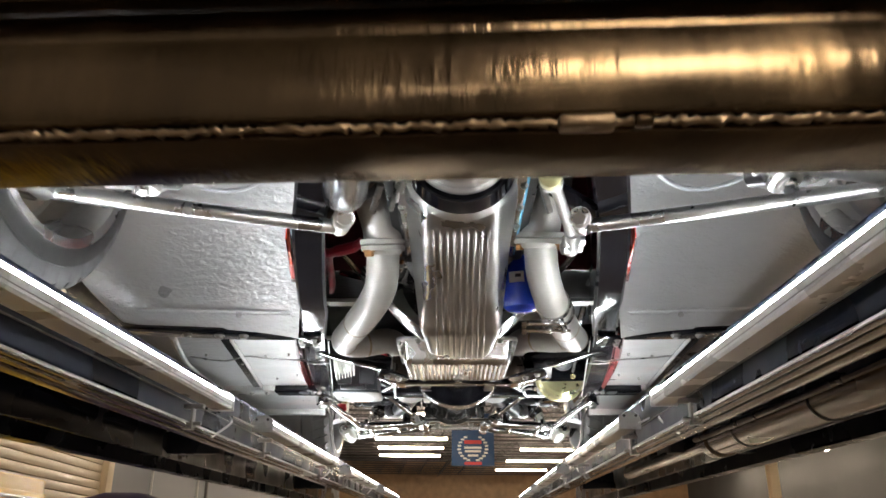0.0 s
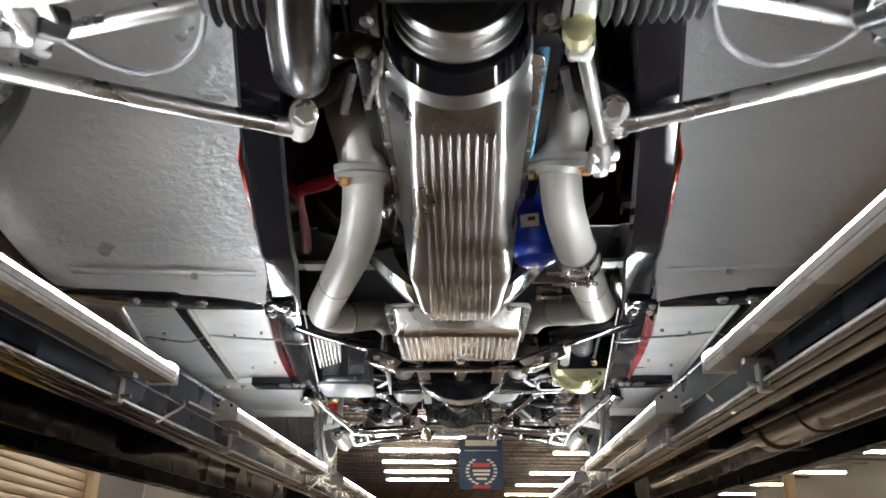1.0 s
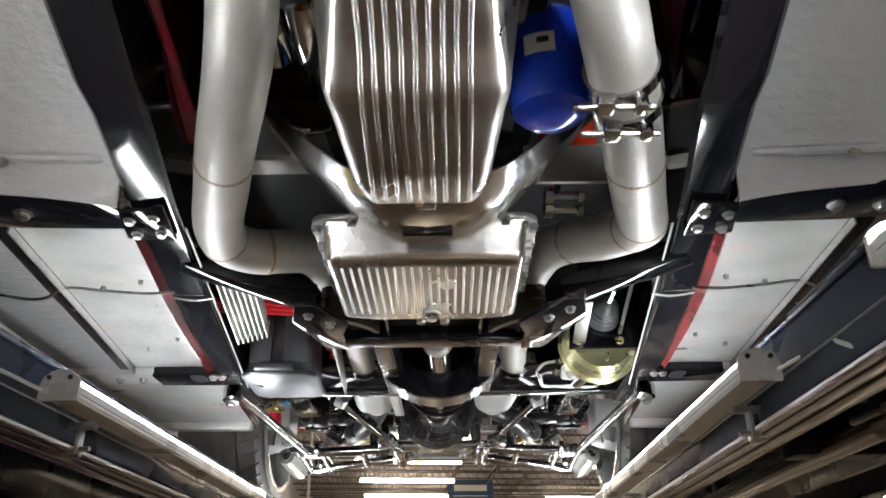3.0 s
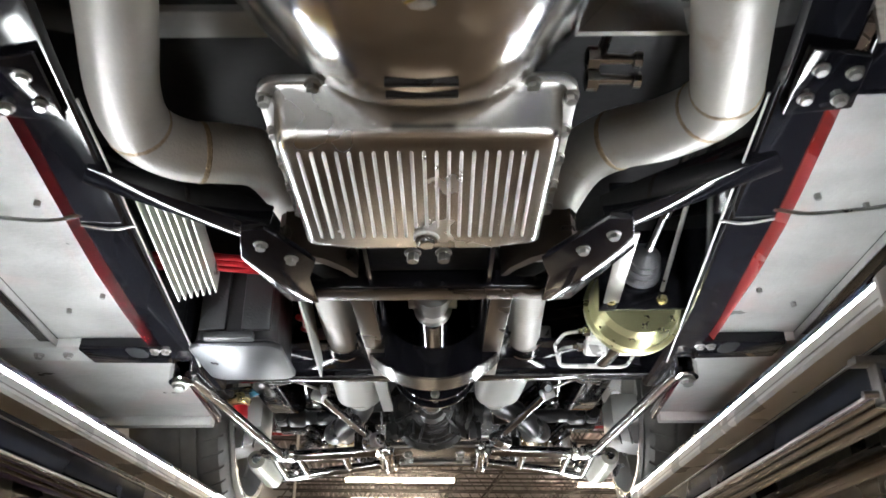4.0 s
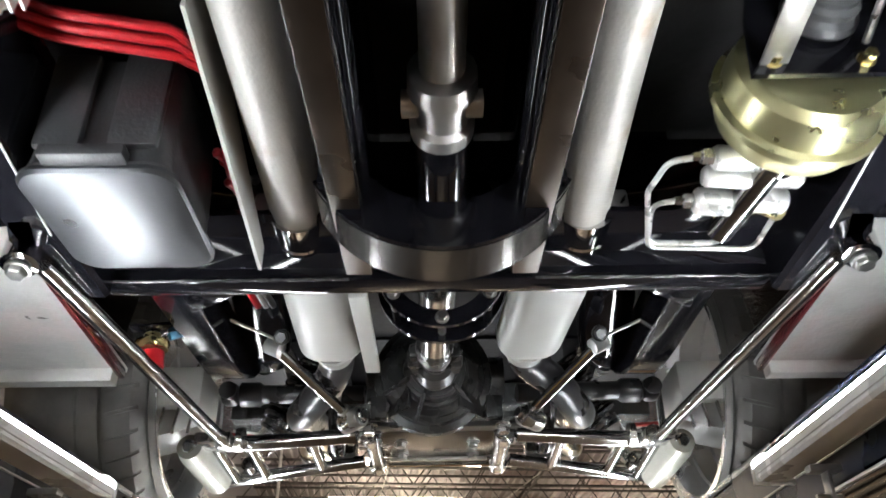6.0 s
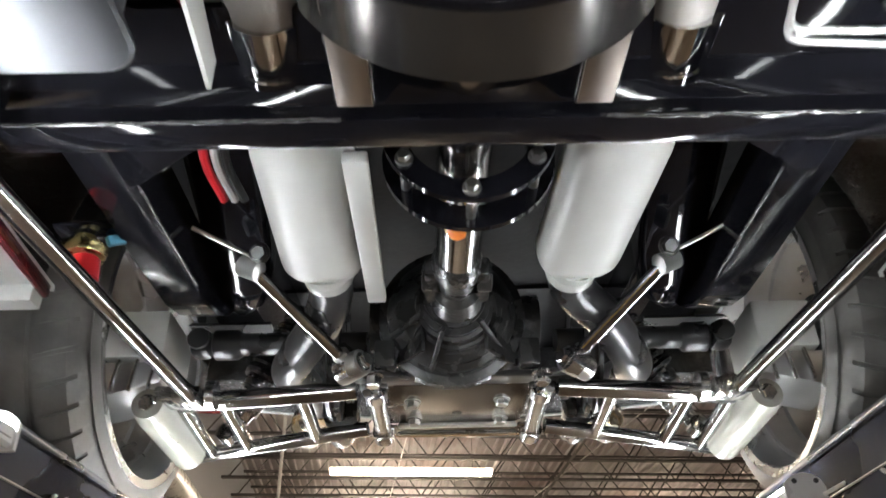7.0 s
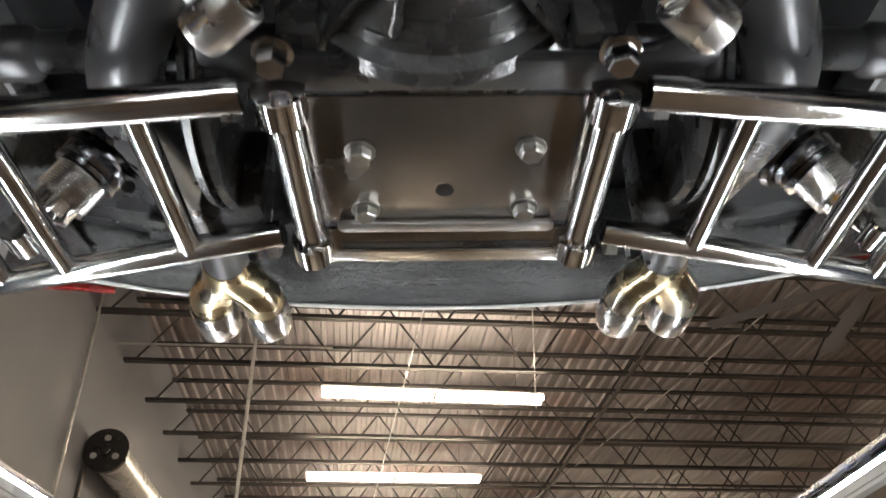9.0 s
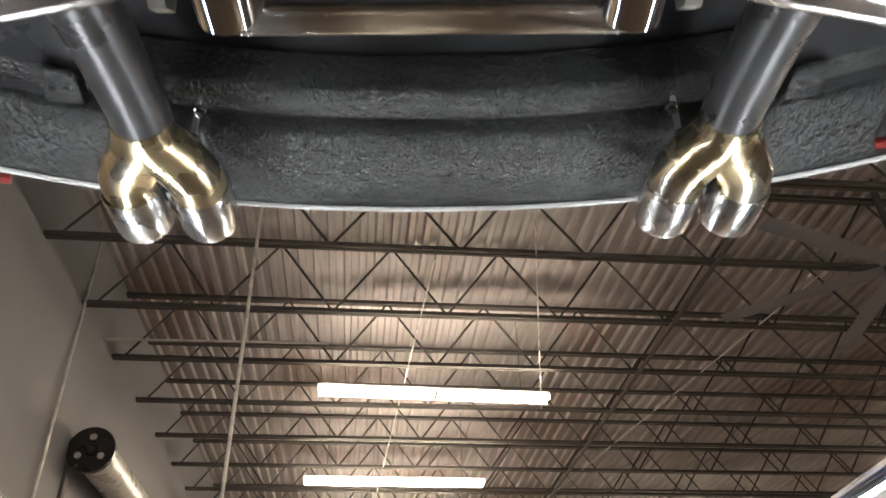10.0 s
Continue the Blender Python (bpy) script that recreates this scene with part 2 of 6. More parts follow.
def curve(pts, n=8):
    """A smooth line through the points."""
    p = [Vector(q) for q in pts]
    p = [p[0] * 2 - p[1]] + p + [p[-1] * 2 - p[-2]]
    out = []
    for i in range(1, len(p) - 2):
        for k in range(n):
            t = k / n
            out.append(0.5 * (2 * p[i] + (p[i + 1] - p[i - 1]) * t + (2 * p[i - 1] - 5 * p[i] + 4 * p[i + 1] - p[i + 2]) * t * t
                              + (3 * p[i] - p[i - 1] - 3 * p[i + 1] + p[i + 2]) * t ** 3))
    return out + [p[-2]]


def bends(pts, r, n=7):
    """Straight runs with round bends of radius r at the corners."""
    p = [Vector(q) for q in pts]
    out = [p[0]]
    for i in range(1, len(p) - 1):
        a, b = (p[i - 1] - p[i]), (p[i + 1] - p[i])
        half = a.angle(b) / 2
        cut = min(r / math.tan(half), a.length * 0.48, b.length * 0.48)
        s, e = p[i] + a.normalized() * cut, p[i] + b.normalized() * cut
        out += [s * (1 - k / n) ** 2 + p[i] * 2 * (k / n) * (1 - k / n) + e * (k / n) ** 2 for k in range(n + 1)]
    return out + [p[-1]]


def sweep(bm, pts, r, seg=14, cap=True, flat=1.0):
    """A round bar along pts; r: a number, or one for each point."""
    p = [Vector(q) for q in pts]
    n = len(p)
    d = [(p[min(i + 1, n - 1)] - p[max(i - 1, 0)]).normalized() for i in range(n)]
    u = d[0].orthogonal().normalized()
    if abs(d[0].z) < 0.9:
        u = (V(0, 0, 1) - d[0] * d[0].z).normalized()
    rings = []
    for i in range(n):
        u = (u - d[i] * u.dot(d[i])).normalized()
        w = d[i].cross(u)
        ri = r[i] if hasattr(r, "__len__") else r
        rings.append([bm.verts.new(p[i] + (u * math.sin(a) * flat + w * math.cos(a)) * ri) for a in (2 * math.pi * k / seg for k in range(seg))])
    fs = [bm.faces.new((A[k], A[(k + 1) % seg], B[(k + 1) % seg], B[k])) for A, B in zip(rings, rings[1:]) for k in range(seg)]
    if cap:
        fs += [bm.faces.new(rings[0][::-1]), bm.faces.new(rings[-1])]
    bmesh.ops.recalc_face_normals(bm, faces=fs)
    return bm


def rod(bm, a, b, r, r2=None, seg=14):
    return sweep(bm, [a, b], [r, r if r2 is None else r2], seg)


def turned(bm, origin, axis, profile, seg=28, arc=(0, 360), close=False, ref=None):
    """A turned solid: profile rows (distance along the axis, radius)."""
    o, ax = Vector(origin), Vector(axis).normalized()
    u = Vector(ref).normalized() if ref else ax.orthogonal().normalized()
    u = (u - ax * u.dot(ax)).normalized()
    w = ax.cross(u)
    full = arc[1] - arc[0] >= 360
    count = seg if full else seg + 1
    rows = []
    for h, r in profile:
        rows.append([bm.verts.new(o + ax * h + (u * math.cos(a) + w * math.sin(a)) * r)
                     for a in (radians(arc[0] + (arc[1] - arc[0]) * k / seg) for k in range(count))])
    if close:
        rows.append(rows[0])
    fs = []
    for A, B in zip(rows, rows[1:]):
        for k in range(seg):
            k2 = (k + 1) % count if full else k + 1
            fs.append(bm.faces.new((A[k], A[k2], B[k2], B[k])))
    if full and not close:
        for row in (rows[0], rows[-1]):
            fs.append(bm.faces.new(row))
    if not full and close:
        n = len(rows) - 1
        fs.append(bm.faces.new([rows[i][0] for i in range(n)]))
        fs.append(bm.faces.new([rows[i][-1] for i in range(n)]))
    bmesh.ops.recalc_face_normals(bm, faces=fs)
    return bm


def loft(bm, rings, cap=True, closed=True):
    rows = [[bm.verts.new(p) for p in ring] for ring in rings]
    n = len(rows[0])
    m = n if closed else n - 1
    fs = [bm.faces.new((A[k], A[(k + 1) % n], B[(k + 1) % n], B[k])) for A, B in zip(rows, rows[1:]) for k in range(m)]
    if cap:
        fs += [bm.faces.new(rows[0]), bm.faces.new(rows[-1])]
    bmesh.ops.recalc_face_normals(bm, faces=fs)
    return bm


def sheet(bm, grid, thick=0.003):
    """A bent sheet of even thickness over a grid of points."""
    rows = [[Vector(p) for p in row] for row in grid]
    R, C = len(rows), len(rows[0])

    def normal(i, j):
        a = rows[min(i + 1, R - 1)][j] - rows[max(i - 1, 0)][j]
        b = rows[i][min(j + 1, C - 1)] - rows[i][max(j - 1, 0)]
        return a.cross(b).normalized()
    A = [[bm.verts.new(rows[i][j]) for j in range(C)] for i in range(R)]
    B = [[bm.verts.new(rows[i][j] + normal(i, j) * thick) for j in range(C)] for i in range(R)]
    fs = []
    for i in range(R - 1):
        for j in range(C - 1):
            fs.append(bm.faces.new((A[i][j], A[i + 1][j], A[i + 1][j + 1], A[i][j + 1])))
            fs.append(bm.faces.new((B[i][j], B[i][j + 1], B[i + 1][j + 1], B[i + 1][j])))
    ring = [(0, j) for j in range(C)] + [(i, C - 1) for i in range(1, R)] + [(R - 1, j) for j in range(C - 2, -1, -1)] + [(i, 0) for i in range(R - 2, 0, -1)]
    for p, q in zip(ring, ring[1:] + ring[:1]):
        fs.append(bm.faces.new((A[p[0]][p[1]], A[q[0]][q[1]], B[q[0]][q[1]], B[p[0]][p[1]])))
    bmesh.ops.recalc_face_normals(bm, faces=fs)
    return bm


def rounded(x0, x1, y0, y1, r, n=5):
    pts = []
    for cx, cy, a0 in ((x1 - r, y1 - r, 0), (x0 + r, y1 - r, 90), (x0 + r, y0 + r, 180), (x1 - r, y0 + r, 270)):
        pts += [(cx + r * math.cos(radians(a0 + 90 * k / n)), cy + r * math.sin(radians(a0 + 90 * k / n))) for k in range(n + 1)]
    return pts


BOLTS = {}


def bolt(parent, pos, r=0.011, h=0.009, axis=(0, 0, -1), mat=ZINC, name="bolt", washer=True):
    """A hexagon head on a washer, shared between bolts of one size."""
    key = (r, h, mat.name, washer)
    if key not in BOLTS:
        bm = bmesh.new()
        if washer:
            turned(bm, (0, 0, 0), (0, 0, 1), [(-0.002, r * 1.3), (0.0015, r * 1.3), (0.002, r * 1.2)], 16)
        turned(bm, (0, 0, 0), (0, 0, 1), [(0.002, r), (h * 0.85, r), (h, r * 0.86)], 6)
        o = part("bolt", bm, mat)
        BOLTS[key] = o.data
        bpy.data.objects.remove(o)
    q = V(0, 0, 1).rotation_difference(Vector(axis)).to_matrix().to_4x4()
    return shared(name, BOLTS[key], parent, Matrix.Translation(pos) @ q)

# ---- the hall ----
HALL = pose(0, 0, 0, 0, 0, 6.2)
WEST, EAST, NEAR, FAR, ROOF = -2.12, 17.0, -11.0, 44.0, 5.62


def slab(name, mat, label, *dims):
    ob = part(name, box(bmesh.new(), *dims), mat, smooth=False)
    ob.matrix_basis = HALL
    return tagged(ob, label, "building", kind="structure")


slab("floor", FLOOR_M, "brown sealed concrete workshop floor", WEST - 0.3, EAST + 0.3, NEAR - 0.3, FAR + 0.3, -0.2, 0)
slab("wall_south", CONCRETE, "grey painted block end wall", WEST - 0.3, EAST + 0.3, NEAR - 0.3, NEAR, 0, 6.2)
slab("wall_north", TAN, "dark timber-clad end wall of the hall", WEST - 0.3, EAST + 0.3, FAR, FAR + 0.3, 0, 6.2)
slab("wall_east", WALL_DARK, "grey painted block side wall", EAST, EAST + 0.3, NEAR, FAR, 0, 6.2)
slab("wall_west", CONCRETE, "grey painted precast side wall beside the lift", WEST - 0.3, WEST, NEAR, FAR, 0, 6.2)

# corrugated deck, ribs running along the hall
bm = bmesh.new()
x, rows = WEST, []
while x < EAST:
    for dx, dz in ((0, 0), (0.05, 0), (0.07, 0.04), (0.13, 0.04), (0.15, 0)):
        rows.append((x + dx, ROOF + dz))
    x += 0.15
lo = [[bm.verts.new((px, y, pz)) for px, pz in rows] for y in (NEAR, FAR)]
hi = [[bm.verts.new((px, y, ROOF + 0.12)) for px, pz in (rows[0], rows[-1])] for y in (NEAR, FAR)]
for i in range(len(rows) - 1):
    bm.faces.new((lo[0][i], lo[0][i + 1], lo[1][i + 1], lo[1][i]))
bm.faces.new((hi[0][0], hi[1][0], hi[1][1], hi[0][1]))
ceiling = part("ceiling", bm, DECK, smooth=False)
ceiling.matrix_basis = HALL
tagged(ceiling, "corrugated steel roof deck with warm stains", "ceiling", kind="structure")


JOIST_LO, JOIST_HI = 4.87, 5.58
me_chord = part("chord", box(bmesh.new(), WEST, EAST, -0.016, 0.016, -0.0175, 0.0175), JOIST, smooth=False)
me_web = part("web_bar", rod(bmesh.new(), (0, 0, JOIST_LO), (0.52, 0, JOIST_HI), 0.012, seg=5), JOIST, smooth=False)


def roof_joist(y):
    """An open-web joist: two pairs of chord angles with a zigzag of bars between them."""
    j = new("roof_joist")
    j.matrix_basis = HALL @ pose(0, y, 0)
    tagged(j, "dark painted open-web steel roof joist", "joist", "roof joists", "structure")
    for z in (JOIST_LO, JOIST_HI):
        for side in (-0.022, 0.022):
            shared("chord", me_chord.data, j, pose(0, side, z))
    x, up = WEST + 0.1, False
    while x < EAST - 0.6:
        shared("web_bar", me_web.data, j, pose(x + 0.52, 0, 0, 0, 0, 180) if up else pose(x, 0, 0))
        x, up = x + 0.52, not up


for y in [9.93 + 1.06 * k for k in range(-15, 32)]:
    roof_joist(y)
for ob in (me_chord, me_web):
    bpy.data.objects.remove(ob)

# bridging bar and conduit across the joists
ob = part("joist_bridging", box(bmesh.new(), 3.2, 3.24, NEAR, FAR, 4.83, 4.85), JOIST, smooth=False)
ob.matrix_basis = HALL
tagged(ob, "thin steel bridging bar under the roof joists", "joist", kind="structure")


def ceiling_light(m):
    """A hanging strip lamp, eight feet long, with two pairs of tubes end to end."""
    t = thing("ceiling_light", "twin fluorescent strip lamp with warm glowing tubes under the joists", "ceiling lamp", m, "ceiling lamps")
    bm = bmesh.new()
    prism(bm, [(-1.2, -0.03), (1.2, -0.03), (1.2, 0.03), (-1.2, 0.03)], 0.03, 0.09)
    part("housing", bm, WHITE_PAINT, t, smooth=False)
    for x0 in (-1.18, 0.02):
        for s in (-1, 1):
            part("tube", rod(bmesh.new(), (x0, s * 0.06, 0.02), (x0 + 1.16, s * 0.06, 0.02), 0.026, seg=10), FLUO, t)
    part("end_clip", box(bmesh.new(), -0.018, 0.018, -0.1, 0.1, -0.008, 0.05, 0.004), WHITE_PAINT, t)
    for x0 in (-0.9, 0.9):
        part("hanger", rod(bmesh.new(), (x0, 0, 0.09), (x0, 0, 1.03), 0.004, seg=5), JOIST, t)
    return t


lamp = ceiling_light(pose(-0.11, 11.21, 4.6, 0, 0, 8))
# Past the far row these are added, unseen; the six give the beam a highlight
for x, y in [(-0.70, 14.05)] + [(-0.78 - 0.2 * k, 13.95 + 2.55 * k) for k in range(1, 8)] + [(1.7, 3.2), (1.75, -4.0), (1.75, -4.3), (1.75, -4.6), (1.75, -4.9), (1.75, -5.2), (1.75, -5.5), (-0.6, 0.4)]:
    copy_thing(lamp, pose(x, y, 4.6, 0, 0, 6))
# more unseen lamps, added to spread light evenly over the ceiling
for x, y in ((9.6, 4.0), (9.6, 9.0), (9.6, 14.0), (9.6, 19.0), (-0.9, -8.0), (5.0, -2.5)):
    copy_thing(lamp, pose(x, y, 4.6, 0, 0, 6))
for x in (5.6, 14.5):
    for y in (2.0, 20.0, 25.0, 30.0, 34.0, 38.0):
        copy_thing(lamp, pose(x - 0.08 * y, y, 4.6, 0, 0, 6))

# sectional door in the side wall
door = thing("sectional_door", "beige ribbed sectional door in the side wall", "garage door", HALL @ pose(WEST, 0, 0))
for k in range(62):
    part("slat", box(bmesh.new(), 0.012, 0.05, 0.2, 6.4, 0.02 + 0.06 * k, 0.076 + 0.06 * k, 0.006), DOOR_M, door)
part("door_frame", box(bmesh.new(), 0.004, 0.09, 6.42, 6.56, 0.0, 3.9, 0.005), DOOR_M, door)
part("header", box(bmesh.new(), 0.004, 0.09, 0.1, 6.56, 3.78, 3.95, 0.005), DOOR_M, door)

# banner hanging at the far end
ban = thing("banner", "blue hanging banner with a pale wreath and illegible lettering", "banner", pose(0.22, 23.5, 3.45, 0, 0, 3))
part("cloth", box(bmesh.new(), -0.62, 0.62, -0.006, 0.006, 0, 1.5), BANNER_BLUE, ban, smooth=False)
for k, (w, z, h, mt) in enumerate(((0.9, 1.2, 0.16, BANNER_PALE), (0.95, 1.06, 0.02, BANNER_PALE), (0.5, 0.62, 0.1, BANNER_RED), (0.5, 0.48, 0.06, BANNER_PALE), (0.46, 0.38, 0.06, BANNER_PALE), (0.3, 0.26, 0.06, BANNER_PALE), (0.5, 0.03, 0.08, BANNER_RED))):
    part("print_bar", box(bmesh.new(), -w / 2, w / 2, -0.012, -0.007, z, z + h), mt, ban, smooth=False)
for s in (-1, 1):
    for k in range(9):
        a = radians(-70 + 16 * k)
        c = V(s * 0.4 * math.cos(a), -0.01, 0.5 + 0.36 * math.sin(a))
        part("wreath_leaf", box(bmesh.new(), c.x - 0.05, c.x + 0.05, -0.012, -0.007, c.z - 0.025, c.z + 0.025), BANNER_PALE, ban, smooth=False)
part("cord", rod(bmesh.new(), (-0.6, 0, 1.49), (-0.6, 0, 2.18), 0.004, seg=5), JOIST, ban)
part("cord", rod(bmesh.new(), (0.6, 0, 1.49), (0.6, 0, 2.18), 0.004, seg=5), JOIST, ban)


# ---- the lift ----
TIP = Matrix.Translation((0, 1.75, 0)) @ pose(0, 0, 0, 0.745) @ Matrix.Translation((0, -1.75, 0))
lift = thing("car_lift", "dark brown-black steel car lift with two runways", "car lift", TIP)


def channel(bm, x, out, y0, y1, z0, z1, flange, t=0.008):
    """A rolled channel whose flanges point in the direction out."""
    xs = sorted((x, x + out * t))
    box(bm, xs[0], xs[1], y0, y1, z0, z1)
    fl = sorted((x, x + out * flange))
    box(bm, fl[0], fl[1], y0, y1, z0, z0 + t, 0.002)
    box(bm, fl[0], fl[1], y0, y1, z1 - t, z1, 0.002)
    return bm


for s, x_in in ((-1, 0.59), (1, 0.51)):
    run = new("runway")
    run.parent = lift
    part("inner_channel", channel(bmesh.new(), s * x_in, s, -1.4, 6.2, 1.49, 1.595, 0.05), LIFT_BLUE, run)
    part("web_seam", box(bmesh.new(), *sorted((s * (x_in - 0.0025), s * (x_in - 0.0002))), -1.4, 6.2, 1.531, 1.5335), BRACKET, run)
    # thin bright line along the flange tip
    part("edge_trim", box(bmesh.new(), *sorted((s * (x_in - 0.0045), s * (x_in - 0.0002))), -1.4, 6.2, 1.486, 1.4905, 0.001), ALU_SATIN, run, "bright satin metal flange edge")
    for k, (d0, d1, z0) in enumerate(((0.0, 0.013, 1.4835), (0.016, 0.036, 1.4815), (0.041, 0.068, 1.479))):
        part("bottom_strip", box(bmesh.new(), *sorted((s * (x_in + d0), s * (x_in + d1))), -1.4, 6.2, z0, 1.4885, 0.0015), LIFT, run)
    part("deck_plate", box(bmesh.new(), *sorted((s * x_in, s * (x_in + 0.5))), -1.4, 6.2, 1.598, 1.606), LIFT_BLUE, run)
    part("outer_channel", channel(bmesh.new(), s * (x_in + 0.45), s, -1.4, 6.2, 1.47, 1.595, 0.05), LIFT_BLUE, run)
    part("deck_stringer", box(bmesh.new(), *sorted((s * (x_in + 0.125), s * (x_in + 0.13))), -1.4, 6.2, 1.52, 1.597), LIFT_BLUE, run)
    part("deck_stringer", box(bmesh.new(), *sorted((s * (x_in + 0.34), s * (x_in + 0.36))), -1.4, 6.2, 1.49, 1.597), LIFT_BLUE, run)
    for y in (-1.2, 5.9):
        part("leg", box(bmesh.new(), *sorted((s * (x_in + 0.16), s * (x_in + 0.36))), y - 0.1, y + 0.1, 0.0 if y > 0 else 0.05, 1.46, 0.01), LIFT, run)
    if s > 0:
        cyl = part("hydraulic_cylinder", turned(bmesh.new(), (0.745, 0.5, 1.51), (0, 1, 0), [(0, 0.03), (0.0, 0.048), (1.75, 0.048), (1.75, 0.054), (1.8, 0.054), (1.8, 0.03)], 28), LIFT, run, "glossy brown hydraulic cylinder")
        part("piston_rod", rod(bmesh.new(), (0.745, 2.3, 1.51), (0.745, 3.6, 1.51), 0.024), LIFT, cyl)
        for y in (1.55, 2.02):
            part("strap", turned(bmesh.new(), (0.745, y, 1.51), (0, 1, 0), [(0, 0.0485), (0, 0.0505), (0.006, 0.0505), (0.006, 0.0485)], 28, close=True), BLACK_SATIN, cyl)
        part("hydraulic_hose", sweep(bmesh.new(), curve([(0.67, 0.5, 1.51), (0.67, 1.4, 1.5), (0.69, 2.3, 1.51), (0.76, 2.35, 1.55)]), 0.007, 8), BLACK_SATIN, run)
    for y in (2.6, 4.6):
        part("deck_rib", box(bmesh.new(), *sorted((s * (x_in + 0.17), s * (x_in + 0.44))), y - 0.03, y + 0.03, 1.5, 1.597, 0.003), LIFT_BLUE, run)

def askew(bm):
    """The beam under the nose lies a little out of square."""
    bmesh.ops.rotate(bm, cent=(0, 0.4, 0), matrix=Matrix.Rotation(math.radians(-1.25), 3, "Z"), verts=bm.verts)
    return bm


part("cross_beam", askew(box(bmesh.new(), -1.3, 1.3, 0.345, 0.401, 1.443, 1.645, 0.004)), BEAM, lift, "glossy brown-black cross beam with worn welds")
part("face_plate", askew(box(bmesh.new(), -1.3, 1.3, 0.333, 0.344, 1.4485, 1.4995, 0.003)), BEAM, lift)
part("upper_plate", askew(box(bmesh.new(), -1.3, 1.3, 0.325, 0.344, 1.5205, 1.645, 0.004)), BEAM, lift)
rnd = random.Random(3)
bead = []
x = -1.2
while x < 1.2:
    bead.append((V(x, 0.3395 + rnd.uniform(-0.0007, 0.0007), 1.446 + rnd.uniform(-0.001, 0.001)), rnd.uniform(0.0014, 0.0032)))
    x += rnd.uniform(0.0016, 0.0034)
part("weld_bead", askew(sweep(bmesh.new(), [p for p, r in bead], [r for p, r in bead], 6)), BEAM_BARE, lift, "rough weld bead along the beam", sharp=60)
part("weld_tab", askew(box(bmesh.new(), 0.083, 0.112, 0.3335, 0.345, 1.442, 1.449, 0.0025)), BEAM_BARE, lift)
part("weld_tab", askew(box(bmesh.new(), 0.121, 0.131, 0.334, 0.343, 1.4425, 1.4485, 0.0025)), BEAM, lift)


def led_light(s, x, y0, y1, wire):
    """A slim strip lamp in a folded white channel, clamped to the runway's flange."""
    t = thing("led_strip_light", "slim white-cased LED strip lamp clamped along the lift runway", "LED lamp", TIP, "LED lamps on the runways")
    bm = bmesh.new()
    X = lambda d: s * (x + d)
    loft(bm, [[(X(0.0), y, 1.5385), (X(0.0), y, 1.522), (X(0.004), y, 1.518), (X(0.044), y, 1.518), (X(0.05), y, 1.524), (X(0.05), y, 1.544), (X(0.044), y, 1.552), (X(0.022), y, 1.551), (X(0.018), y, 1.5365), (X(0.003), y, 1.5365)] for y in (y0, y1)])
    part("case", bm, CASE, t, sharp=20)
    part("case_seam", box(bmesh.new(), *sorted((X(-0.0006), X(0.0005))), y0 + 0.004, y1 - 0.004, 1.5265, 1.528), BRACKET, t, smooth=False)
    bm = bmesh.new()
    sweep(bm, [(X(0.01), y0 + 0.012, 1.543), (X(0.01), y1 - 0.012, 1.543)], 0.0062, 10)
    part("tube", bm, LED, t)
    for y, d in ((y0, -1), (y1, 1)):
        bm = bmesh.new()
        prof = [(X(-0.003), 1.545), (X(-0.003), 1.516), (X(0.0), 1.5145), (X(0.054), 1.5145), (X(0.055), 1.518), (X(0.055), 1.538), (X(0.05), 1.55), (X(0.04), 1.558), (X(0.026), 1.561), (X(0.012), 1.558), (X(0.002), 1.551)]
        loft(bm, [[(px, yy, pz) for px, pz in prof] for yy in (y, y + d * 0.006)])
        part("end_cap", bm, CASE, t, sharp=20)
        for dx, dz in ((0.012, 1.549), (0.043, 1.549)):
            part("screw", turned(bmesh.new(), (X(dx), y + d * 0.006, dz), (0, d, 0), [(0, 0.004), (0.002, 0.0035)], 8), BLACK_SATIN, t)
    for y in (y0 + 0.14, y1 - 0.1):
        bm = bmesh.new()
        box(bm, *sorted((X(0.03), X(0.072))), y - 0.010, y + 0.010, 1.505, 1.5145, 0.002)
        box(bm, *sorted((X(0.05), X(0.055))), y - 0.010, y + 0.010, 1.462, 1.506, 0.001)
        box(bm, *sorted((X(0.05), X(0.072))), y - 0.010, y + 0.010, 1.462, 1.467, 0.001)
        br = part("clamp", bm, BRACKET, t)
        part("clamp_screw", rod(bmesh.new(), (X(0.034), y, 1.474), (X(0.066), y, 1.474), 0.0042, seg=8), ZINC, br)
    if wire:
        bm = bmesh.new()
        sweep(bm, curve([(X(0.05), y0 - 0.005, 1.53), (X(0.1), y0 - 0.06, 1.55), (X(0.07), y0 - 0.15, 1.52), (X(0.1), y0 - 0.2, 1.48)]), 0.003, 8)
        part("cable", bm, WHITE_PAINT, t)
    return t


for s, x, first in ((-1, 0.495, 2.16), (1, 0.437, 2.105)):
    for k in range(-1, 3):
        y0 = first + k * 1.545
        led_light(s, x, y0, y0 + 1.155, k > -2)

# ---- the car on the lift, seen from below ----
car = thing("car", "red hot rod with black frame and polished suspension on a lift", "car", pose(0.05, 0, 0, 0, 0, 0.945))
SIDES = (-1, 1)


def mir(s, pts):
    return [(s * p[0], *p[1:]) for p in pts]


def plate(name, pts, z0, z1, mat, parent=car, label="", bevel=0.003):
    return part(name, prism(bmesh.new(), pts, z0, z1, bevel), mat, parent, label)


